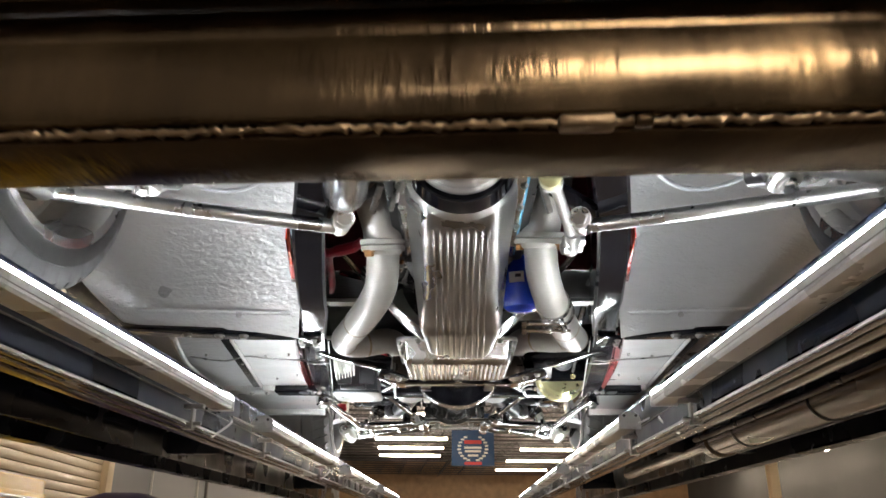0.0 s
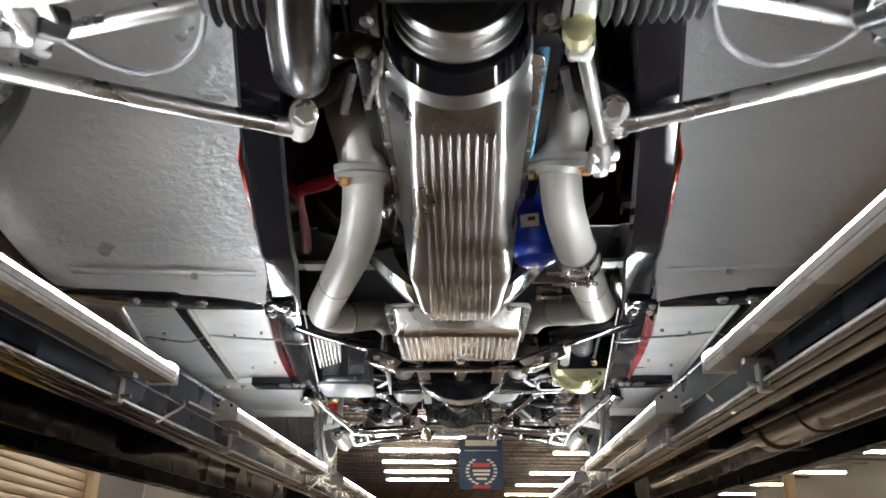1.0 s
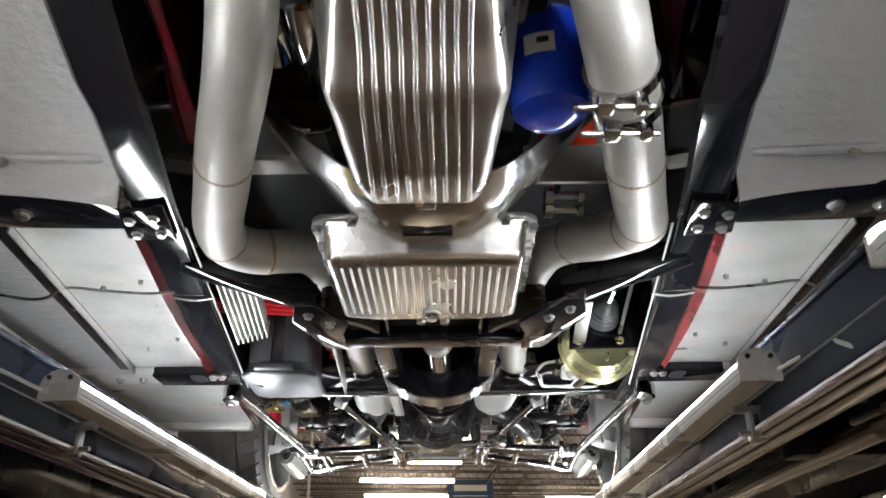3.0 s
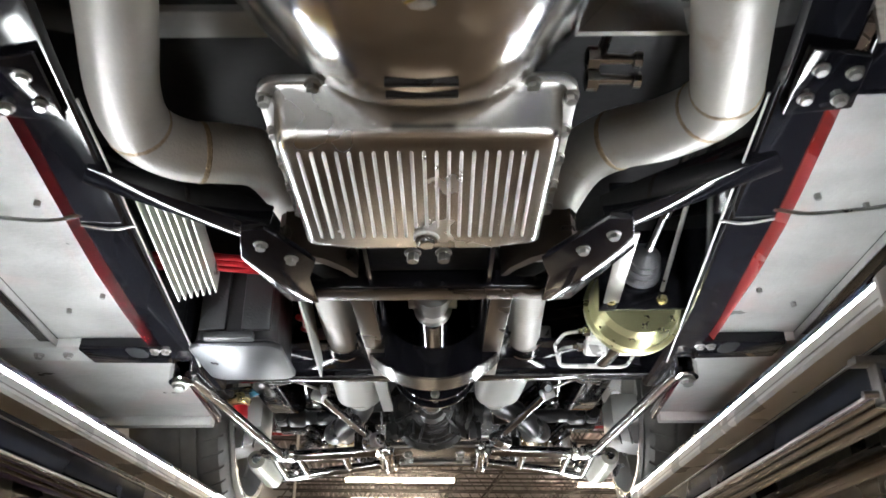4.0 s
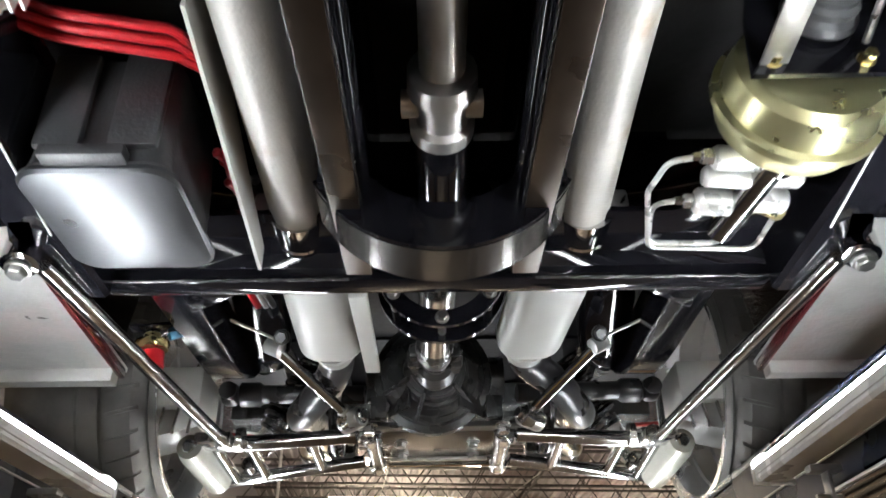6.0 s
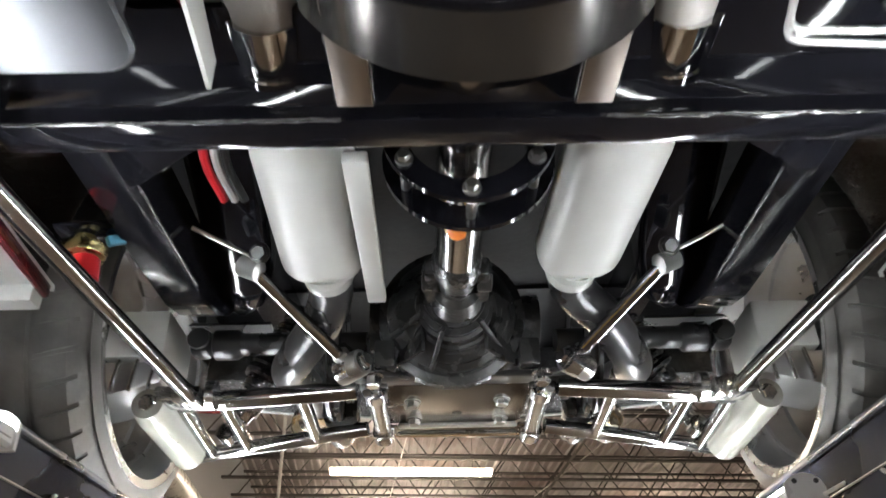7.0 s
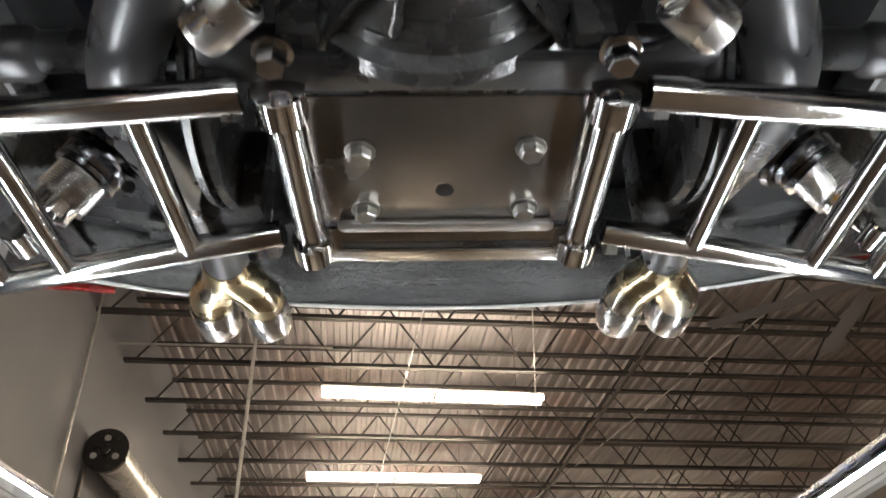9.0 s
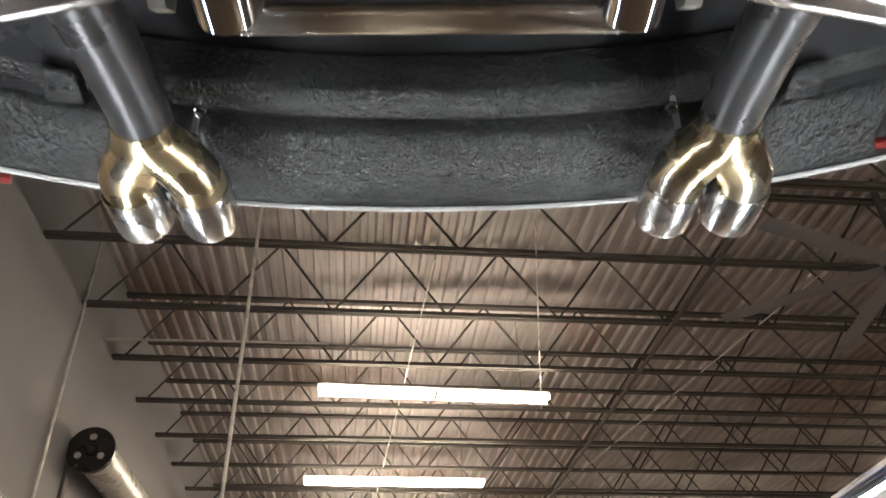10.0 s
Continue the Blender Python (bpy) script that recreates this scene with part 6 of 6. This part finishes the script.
for k in range(25):
    x = -0.62 + 1.24 * k / 24
    yb = 4.545 - 0.33 * abs(x) ** 2.2
    grid.append([(x, yb + dy, z) for dy, z in ((-0.19, 2.12), (-0.188, 2.062), (-0.184, 2.054), (-0.17, 2.048), (-0.15, 2.047), (-0.141, 2.051), (-0.137, 2.058), (-0.136, 2.09), (-0.121, 2.09), (-0.12, 2.046), (-0.115, 2.038), (-0.06, 2.021), (-0.014, 2.011), (-0.003, 2.011), (0, 2.016), (0.002, 2.2))])
sheet(bm, grid, 0.004)
part("tail_valance", bm, UNDERCOAT_DARK, car, "dark textured undercoating on the rolled tail valance", sharp=50)
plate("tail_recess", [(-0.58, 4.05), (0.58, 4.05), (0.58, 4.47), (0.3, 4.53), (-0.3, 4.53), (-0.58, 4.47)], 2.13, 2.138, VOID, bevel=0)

# pale weld seams, which also stand in for light caught on the frame edges
def seam(a, b, r, parent, seed, n=40):
    """A lumpy weld run from a to b that doubles as a painted edge highlight."""
    rnd2 = random.Random(seed)
    a, b = Vector(a), Vector(b)
    pts = [a.lerp(b, k / n) + V(rnd2.uniform(-1, 1), rnd2.uniform(-1, 1), rnd2.uniform(-1, 1)) * r * 0.25 for k in range(n + 1)]
    return part("weld_edge_glint", sweep(bmesh.new(), pts, [r * rnd2.uniform(0.6, 1.15) for _ in pts], 7), WELD_HIGHLIGHT, parent, sharp=70)


for s in SIDES:
    seam((s * 0.13, 3.0795, 1.786), (s * 0.46, 3.0795, 1.786), 0.0028, rx, 11 + s)
    seam((s * 0.26, 3.126, 1.796), (s * 0.45, 3.126, 1.796), 0.003, rx, 21 + s)
    seam((s * 0.38 - 0.012, 3.13, 1.831), (s * 0.38 - 0.012, 3.5, 1.841), 0.0026, rx, 31 + s)
    seam((s * 0.40, 2.185, 1.757), (s * 0.43, 2.22, 1.757), 0.004, car, 41 + s, 14)
    seam((s * 0.196, 2.30, 1.724), (s * 0.246, 2.285, 1.724), 0.0032, xg, 51 + s, 16)
    seam((s * 0.167, 2.4555, 1.717), (s * 0.2, 2.4555, 1.717), 0.003, xg, 61 + s, 16)
    seam((s * 0.085, 2.4545, 1.72), (s * 0.085, 2.4545, 1.75), 0.003, xg, 71 + s, 12)
    seam((s * 0.095, 2.505, 1.752), (s * 0.095, 3.05, 1.784), 0.002, car, 81 + s, 60)
    seam((s * 0.131, 2.505, 1.752), (s * 0.131, 3.05, 1.784), 0.002, car, 91 + s, 60)
    # thin scuffs and a wire across the frame rail
    part("rail_wire", sweep(bmesh.new(), curve(mir(s, [(0.385, 2.325, 1.75), (0.42, 2.33, 1.748), (0.458, 2.322, 1.75)])), 0.0018, 6), ZINC, car)

# ---- small fittings under the car ----
# finned cooler beside the rail
fc = new("finned_cooler")
fc.parent = car
fc["label"] = "pale aluminium finned cooler"
a, b = V(-0.352, 2.285, 1.81), V(-0.378, 2.57, 1.79)
part("core", beam(bmesh.new(), a, b, 0.05, 0.03, 0.004), GREEN_ALU, fc)
d = (b - a).normalized()
for k in range(7):
    off = V(-0.024 + 0.0095 * k, 0, -0.026 + 0.0025 * k)
    part("fin", beam(bmesh.new(), a + off, b + off, 0.0032, 0.036, 0.0008), GREEN_ALU, fc)
bm = bmesh.new()
turned(bm, a - d * 0.012, d, [(0, 0.01), (0.004, 0.026), (0.014, 0.028), (0.016, 0.02)], 20)
turned(bm, b, d, [(0, 0.02), (0.008, 0.02), (0.01, 0.01)], 20)
part("end_cap", bm, MUFFLER, fc)
part("hanger", box(bmesh.new(), -0.44, -0.36, 2.295, 2.315, 1.82, 1.828, 0.002), GREEN_ALU, fc)
part("side_rail", beam(bmesh.new(), (-0.412, 2.3, 1.80), (-0.44, 2.6, 1.79), 0.012, 0.03, 0.002), BLACK, fc)

# black box with a satin lid
bx = new("equipment_box")
bx.parent = car
bx["label"] = "black plastic box with a satin grey lid"
bm = bmesh.new()
rows = []
for z, g in ((1.755, 0.0), (1.77, 0.002), (1.83, 0.004), (1.905, 0.01), (1.912, 0.02)):
    rows.append([(x, y, z) for x, y in rounded(-0.44 + g, -0.285 - g, 2.765 + g, 2.95 - g, 0.024, 6)])
loft(bm, rows)
part("case", bm, PLASTIC, bx, sharp=50)
for x0, x1 in ((-0.428, -0.378), (-0.35, -0.297)):
    part("front_panel", box(bmesh.new(), x0, x1, 2.757, 2.769, 1.772, 1.9, 0.004), PLASTIC, bx)
part("latch", box(bmesh.new(), -0.415, -0.325, 2.748, 2.772, 1.752, 1.768, 0.004), PLASTIC, bx)
bm = bmesh.new()
rows = [[(x, y, z) for x, y in rounded(-0.452 + g, -0.279 - g, 2.768 + g, 2.972 - g, 0.032, 8)] for g, z in ((0.0, 1.754), (0.0, 1.749), (0.003, 1.745), (0.01, 1.744))]
loft(bm, rows)
part("lid", bm, BOX_METAL, bx, "satin grey lid")
for zz, off in ((1.885, 0.0), (1.88, 0.014), (1.875, 0.028)):
    part("red_cable", sweep(bmesh.new(), curve([(-0.46, 2.655 + off, zz + 0.01), (-0.40, 2.68 + off, zz), (-0.32, 2.70 + off, zz), (-0.278, 2.715 + off, zz), (-0.262 + 0.3 * off, 2.78, zz - 0.005), (-0.262 + 0.3 * off, 2.87, zz - 0.02 - off), (-0.27, 2.95, zz - 0.01), (-0.285, 3.02, zz + 0.02)], 6), 0.006, 10), WIRE_RED, car, "red battery cable")
for k in range(3):
    part("cable_connector", turned(bmesh.new(), (-0.262, 2.86 + 0.03 * k, 1.835 + 0.01 * (k % 2)), (0.4, 1, 0.2), [(-0.012, 0.003), (-0.01, 0.006), (0.01, 0.006), (0.012, 0.003)], 10), WIRE_RED, car)
plate("heat_shield", [(-0.232, 2.6), (-0.228, 2.6), (-0.236, 3.01), (-0.24, 3.01)], lambda x, y: 1.80 - 0.09 * (y - 2.6), lambda x, y: 1.9 - 0.25 * (y - 2.6), MUFFLER, car, "thin bare metal heat shield", 0)

# brake booster on a bracket
bb = new("brake_booster")
bb.parent = car
bb["label"] = "yellow zinc-plated brake booster with a master cylinder"
o = V(0.357, 2.665, 1.788)
ax = V(-0.02, 1, -0.04).normalized()
bm = bmesh.new()
turned(bm, o, ax, [(0, 0.03), (0.0, 0.066), (0.008, 0.076), (0.03, 0.08), (0.04, 0.08), (0.043, 0.087), (0.052, 0.087), (0.056, 0.08), (0.08, 0.074), (0.1, 0.055), (0.105, 0.03)], 40)
part("drum", bm, GOLD_ZINC, bb)
mc_ = part("master_cylinder", turned(bmesh.new(), (0.366, 2.77, 1.772), (-0.16, 1, -0.03), [(0, 0.014), (0.004, 0.022), (0.03, 0.022), (0.034, 0.0165), (0.165, 0.0165), (0.17, 0.01)], 22), STEEL, bb)
for x, y, z, ax_, r, h in ((0.345, 2.80, 1.776, (-1, 0.03, 0.1), 0.014, 0.05), (0.352, 2.83, 1.772, (-1, 0.03, 0.1), 0.0125, 0.06), (0.34, 2.878, 1.772, (-1, 0.03, 0.1), 0.0165, 0.045),
                           (0.355, 2.82, 1.772, (1, 0.1, 0), 0.015, 0.045), (0.35, 2.868, 1.772, (1, 0.1, 0), 0.0165, 0.05)):
    part("port_boss", turned(bmesh.new(), (x, y, z), ax_, [(0, r * 0.8), (0.004, r), (h - 0.004, r), (h, r * 0.75)], 18), SILVER, mc_)
part("valve_base", box(bmesh.new(), 0.315, 0.41, 2.885, 2.925, 1.783, 1.80, 0.005), BRASS, bb)
part("brass_elbow", turned(bmesh.new(), (0.385, 2.90, 1.786), (0.9, 0.5, -0.1), [(-0.01, 0.009), (0, 0.012), (0.03, 0.012), (0.034, 0.006)], 8), BRASS, bb)
part("brass_union", turned(bmesh.new(), (0.345, 2.765, 1.785), (-0.6, 0.2, -0.4), [(-0.01, 0.009), (0, 0.013), (0.014, 0.013), (0.018, 0.006)], 10), BRASS, bb)
for x, y in ((0.293, 2.795), (0.295, 2.88)):
    part("line_nut", turned(bmesh.new(), (x, y, 1.778), (-1, 0, 0), [(0, 0.01), (0.012, 0.01), (0.014, 0.006), (0.022, 0.005)], 6), STEEL, bb)
for pts in (((0.285, 2.795, 1.778), (0.246, 2.80, 1.775), (0.234, 2.85, 1.77), (0.256, 2.953, 1.764), (0.347, 2.955, 1.764), (0.353, 2.92, 1.772)),
            ((0.285, 2.88, 1.778), (0.247, 2.882, 1.775), (0.258, 2.966, 1.766), (0.396, 2.975, 1.766), (0.403, 2.92, 1.776))):
    part("brake_line", sweep(bmesh.new(), bends(pts, 0.02), 0.0034, 8), SILVER, bb)
pt = [(0.283, 1.758), (0.438, 1.76), (0.452, 1.79), (0.455, 1.86), (0.45, 1.91), (0.31, 1.91), (0.29, 1.83)]
bm = bmesh.new()
loft(bm, [[(x, y, z) for x, z in pt] for y in (2.648, 2.654)])
bk = part("bracket_plate", bm, BLACK, bb)
for x, z in ((0.305, 1.775), (0.392, 1.776), (0.375, 1.862)):
    bolt(bk, (x, 2.648, z), 0.007, 0.012, axis=(0, -1, -0.2), mat=BRASS)
bm = bmesh.new()
pr = [(0, 0.034), (0.004, 0.037)]
for k in range(4):
    pr += [(0.012 + 0.012 * k, 0.036 - 0.003 * k), (0.017 + 0.012 * k, 0.031 - 0.003 * k)]
pr += [(0.062, 0.014), (0.066, 0.008)]
turned(bm, (0.358, 2.648, 1.828), (0.05, -1, 0.15), pr, 24)
part("boot", bm, PLASTIC, bb)
bm = bmesh.new()
rod(bm, (0.362, 2.59, 1.838), (0.372, 2.48, 1.865), 0.008, seg=10)
turned(bm, (0.371, 2.50, 1.86), (0.1, -1, 0.25), [(0, 0.009), (0.002, 0.013), (0.08, 0.013), (0.085, 0.009)], 12)
rod(bm, (0.38, 2.42, 1.88), (0.39, 2.3, 1.93), 0.011, seg=10)
part("push_rod", bm, STEEL, bb)
part("strap", beam(bmesh.new(), (0.272, 2.35, 1.745), (0.305, 2.648, 1.772), 0.026, 0.004, 0.001), BRACKET, bb)
part("thin_rod", rod(bmesh.new(), (0.395, 2.44, 1.86), (0.392, 2.64, 1.79), 0.004, seg=8), ZINC, bb)
part("top_plate", box(bmesh.new(), 0.29, 0.45, 2.5, 2.51, 1.86, 1.92, 0.002), BLACK, bb)

# starter motor, fuel pump side, shift linkage
bm = bmesh.new()
turned(bm, (-0.135, 1.70, 1.87), (0, 1, 0.02), [(0, 0.02), (0.004, 0.036), (0.10, 0.038), (0.12, 0.03), (0.16, 0.028), (0.165, 0.012)], 24)
turned(bm, (-0.185, 1.76, 1.88), (0, 1, 0.02), [(0, 0.012), (0.004, 0.024), (0.07, 0.024), (0.075, 0.012)], 18)
part("starter_motor", bm, CHROME, car, "polished starter motor")
bm = bmesh.new()
turned(bm, (-0.205, 1.63, 1.95), (0.2, 1, 0), [(0, 0.02), (0.005, 0.04), (0.06, 0.04), (0.08, 0.02)], 20)
part("polished_cover", bm, CHROME, car)
for y, z in ((2.06, 1.80), (2.075, 1.785)):
    bm = bmesh.new()
    turned(bm, (0.17, y, z), (1, 0.05, 0), [(0, 0.008), (0.002, 0.013), (0.014, 0.013), (0.016, 0.006), (0.05, 0.005), (0.052, 0.009), (0.06, 0.009)], 8)
    part("line_fitting", bm, STEEL, car)
part("shift_lever", sweep(bmesh.new(), bends([(0.185, 2.06, 1.80), (0.2, 2.06, 1.84), (0.2, 1.98, 1.9)], 0.015), 0.006, 8), BLACK_SATIN, car)
part("braided_hose", sweep(bmesh.new(), curve([(-0.32, 2.0, 1.93), (-0.24, 1.98, 1.9), (-0.19, 2.0, 1.88), (-0.15, 2.02, 1.9)], 5), 0.009, 10), TUBE_STEEL, car, "braided steel hose")
part("vent_hose", sweep(bmesh.new(), curve([(0.335, 1.58, 1.9), (0.318, 1.66, 1.85), (0.31, 1.72, 1.84), (0.325, 1.8, 1.85), (0.33, 1.9, 1.86)], 5), 0.005, 8), BLACK_SATIN, car)
plate("red_panel", [(0.165, 2.03), (0.25, 2.03), (0.25, 2.04), (0.165, 2.04)], 1.86, 1.965, BRIGHT_RED, car, "red painted panel behind the engine", 0)
plate("grey_panel", [(0.14, 2.02), (0.26, 2.02), (0.27, 2.026), (0.14, 2.026)], 1.80, 1.862, FLOOR_PAN, car, "", 0)
for s in SIDES:
    plate("floor_step", mir(s, [(0.17, 2.05), (0.37, 2.05), (0.36, 2.09), (0.17, 2.09)]), 1.86, 1.87, FLOOR_PAN, car, "", 0)
    part("motor_mount", beam(bmesh.new(), (s * 0.14, 1.33, 1.89), (s * 0.27, 1.36, 1.82), 0.05, 0.012, 0.003), BLACK, car)
    part("mount_stud", rod(bmesh.new(), (s * 0.15, 1.30, 1.86), (s * 0.17, 1.36, 1.83), 0.007, seg=8), ZINC, car)
    # thin pale line along the rail's inner bottom edge
    part("pale_line", rod(bmesh.new(), (s * 0.355, 2.06, 1.7515), (s * 0.46, 2.9, 1.7515), 0.0016, seg=5), MUFFLER, car)
for k in range(3):
    part("timing_stud", rod(bmesh.new(), (-0.10 - 0.012 * k, 1.24 + 0.04 * k, 1.85), (-0.11 - 0.012 * k, 1.27 + 0.04 * k, 1.83), 0.005, seg=8), ZINC, car)
part("side_cover", box(bmesh.new(), -0.175, -0.11, 1.2, 1.26, 1.85, 1.91, 0.006), BLACK, car)

# fuel sender near the wheel, wires on the seat pan
bm = bmesh.new()
turned(bm, (-0.488, 3.356, 1.77), (-0.1, 0, 1), [(0, 0.014), (0.002, 0.019), (0.03, 0.019), (0.032, 0.012)], 16)
sn = part("sender_body", bm, WIRE_RED, car, "red sender body")
bm = bmesh.new()
turned(bm, (-0.493, 3.354, 1.802), (-0.1, 0, 1), [(0, 0.026), (0.01, 0.03), (0.014, 0.03), (0.018, 0.016), (0.03, 0.014), (0.034, 0.008)], 16)
part("sender_top", bm, BRASS, sn)
part("sender_plug", beam(bmesh.new(), (-0.47, 3.36, 1.83), (-0.445, 3.38, 1.85), 0.012, 0.014, 0.003), PALE_BLUE, sn)
part("sender_bracket", beam(bmesh.new(), (-0.53, 3.35, 1.835), (-0.41, 3.36, 1.85), 0.05, 0.006, 0.002), BLACK, sn)
for off, mt in ((0.0, WIRE_RED), (0.014, WIRE_GREY), (0.026, BLACK_SATIN)):
    part("harness_wire", sweep(bmesh.new(), curve([(-0.30 + off, 3.06, 1.95), (-0.31 + off, 3.16, 1.91), (-0.325 + off, 3.26, 1.885), (-0.315 + off, 3.33, 1.872)], 5), 0.006, 8), mt, car)
for s in SIDES:
    part("pan_line", rod(bmesh.new(), (s * 0.30, 3.5, 1.88), (s * 0.385, 3.42, 1.89), 0.003, seg=6), ZINC, car)
    hb = part("bump_bracket", box(bmesh.new(), *sorted((s * 0.4, s * 0.52)), 4.0, 4.05, 1.9, 1.98, 0.005), UNDERCOAT_DARK, car)
    tb = part("tail_bracket", prism(bmesh.new(), mir(s, [(0.43, 4.30), (0.47, 4.29), (0.48, 4.345), (0.435, 4.35)]), 2.03, 2.04, 0.003), UNDERCOAT_DARK, car)
    for x in (0.445, 0.462):
        bolt(tb, (s * x, 4.318, 2.03), 0.005, 0.003, mat=BLACK_SATIN, washer=False)
    bolt(tb, (s * 0.30, 4.37, 2.04), 0.006, 0.01, mat=STEEL)
    part("tail_stay", rod(bmesh.new(), (s * 0.30, 4.36, 2.05), (s * 0.31, 4.39, 2.02), 0.004, seg=6), ZINC, car)
    part("edge_bolt", turned(bmesh.new(), (s * 0.578, 4.36, 2.035), (0, 0.2, -1), [(0, 0.009), (0.008, 0.009), (0.01, 0.006)], 8), BLACK_SATIN, car)
part("grommet", turned(bmesh.new(), (0.455, 4.30, 2.06), (0, 0, -1), [(0, 0.02), (0.006, 0.02), (0.006, 0.013), (0.002, 0.013)], 20), BLACK_SATIN, car)
part("valance_edge", sweep(bmesh.new(), [(-0.62 + 1.24 * k / 24, 4.543 - 0.33 * abs(-0.62 + 1.24 * k / 24) ** 2.2, 2.009) for k in range(25)], 0.004, 6), MUFFLER, car)

# ---- hall fittings ----
roll = thing("roller_door", "pale roll-up door barrel with a black end disc high on the wall", "roller door", HALL @ pose(-1.93, 10.46, 3.73))
part("barrel", turned(bmesh.new(), (0, 0.02, 0), (0, 1, 0), [(0, 0.05), (0, 0.16), (3.6, 0.16), (3.6, 0.05)], 28), CASE, roll)
bm = bmesh.new()
turned(bm, (0, 0, 0), (0, 1, 0), [(-0.03, 0.06), (-0.03, 0.2), (0.02, 0.2), (0.02, 0.06)], 32)
turned(bm, (0, -0.03, 0), (0, -1, 0), [(0, 0.06), (0.03, 0.05), (0.04, 0.03)], 16)
dd = part("end_disc", bm, BLACK_SATIN, roll)
for k in range(3):
    a = radians(90 + 120 * k)
    part("boss", turned(bmesh.new(), (0.11 * math.cos(a), -0.03, 0.11 * math.sin(a)), (0, -1, 0), [(0, 0.03), (0.012, 0.028)], 10), CASE, dd)
part("guide", box(bmesh.new(), -0.24, -0.16, 0.0, 0.08, -3.73, -0.1, 0.005), JOIST, roll)

fan = thing("ceiling_fan", "large grey ceiling fan with long blades hanging from the joists", "ceiling fan", pose(3.75, 9.1, 4.75))
part("motor", turned(bmesh.new(), (0, 0, -0.08), (0, 0, 1), [(0, 0.06), (0.01, 0.13), (0.14, 0.15), (0.18, 0.1), (0.2, 0.04)], 24), JOIST, fan)
part("drop_rod", rod(bmesh.new(), (0, 0, 0.1), (0, 0, 0.9), 0.03, seg=12), JOIST, fan)
for k in range(6):
    a = radians(25 + 60 * k)
    c, n = V(math.cos(a), math.sin(a), 0), V(-math.sin(a), math.cos(a), 0)
    bm = bmesh.new()
    loft(bm, [[c * r + n * w + V(0, 0, h) for w, h in ((-0.07, 0.0), (-0.02, 0.018), (0.07, 0.026), (0.02, 0.006))] for r in (0.14, 1.5)])
    part("blade", bm, CONCRETE, fan)

for name, p, q, r in (("conduit", (-0.42, 8.3, 4.84), (-0.42, 8.3, 0.0), 0.012), ("conduit", (WEST + 0.02, 10.55, 4.84), (0.02, 10.5, 4.84), 0.012), ("conduit", (WEST + 0.03, 9.9, 0.5), (WEST + 0.03, 9.9, 5.5), 0.014), ("conduit", (WEST + 0.03, 7.9, 0.5), (WEST + 0.03, 7.9, 5.5), 0.012)):
    ob = part(name, rod(bmesh.new(), p, q, r, seg=8), CASE)
    ob.matrix_basis = HALL
    tagged(ob, "pale electrical conduit run along the building", "conduit", "conduits")
for x0, y0, x1, y1 in ((1.2, 6.5, 2.4, 12.0), (0.9, 9.0, 0.4, 20.0), (4.2, 9.0, 2.8, 18.0)):
    ob = part("brace_wire", rod(bmesh.new(), (x0, y0, 4.86), (x1, y1, 4.86), 0.007, seg=6), CASE)
    ob.matrix_basis = HALL
    tagged(ob, "thin pale brace rod under the roof joists", "brace", "brace rods")

cab = thing("tool_cabinet", "yellow steel tool cabinet against the side wall", "cabinet", HALL @ pose(WEST + 0.42, 3.2, 0))
part("carcass", box(bmesh.new(), -0.3, 0.3, -0.45, 0.45, 0.06, 1.5, 0.012), YELLOW, cab)
for k in range(5):
    dr = part("drawer", box(bmesh.new(), 0.3, 0.318, -0.42, 0.42, 0.12 + 0.27 * k, 0.36 + 0.27 * k, 0.005), YELLOW, cab)
    part("handle", rod(bmesh.new(), (0.335, -0.3, 0.33 + 0.27 * k), (0.335, 0.3, 0.33 + 0.27 * k), 0.008, seg=8), ZINC, dr)
part("plinth", box(bmesh.new(), -0.28, 0.28, -0.43, 0.43, 0, 0.06), BLACK_SATIN, cab)
mc = thing("covered_machine", "dark purple cover over a workshop machine by the wall", "machine", HALL @ pose(WEST + 0.5, 5.6, 0))
bm = bmesh.new()
rows = []
for z, k in ((0, 1), (0.8, 1), (1.3, 0.9), (1.45, 0.72), (1.52, 0.55), (1.56, 0.3)):
    rows.append([(x * k, y * k, z) for x, y in rounded(-0.4, 0.4, -0.5, 0.5, 0.15)])
loft(bm, rows)
part("cover", bm, PURPLE, mc)
post = thing("roof_column", "beige painted steel roof column", "column", HALL @ pose(9.0, 18.0, 0))
bm = bmesh.new()
box(bm, -0.1, 0.1, -0.1, -0.085, 0, 5.6)
box(bm, -0.1, 0.1, 0.085, 0.1, 0, 5.6)
box(bm, -0.006, 0.006, -0.085, 0.085, 0, 5.6)
part("shaft", bm, DOOR_M, post, smooth=False)
part("base_plate", box(bmesh.new(), -0.16, 0.16, -0.16, 0.16, 0, 0.02, 0.003), DOOR_M, post)
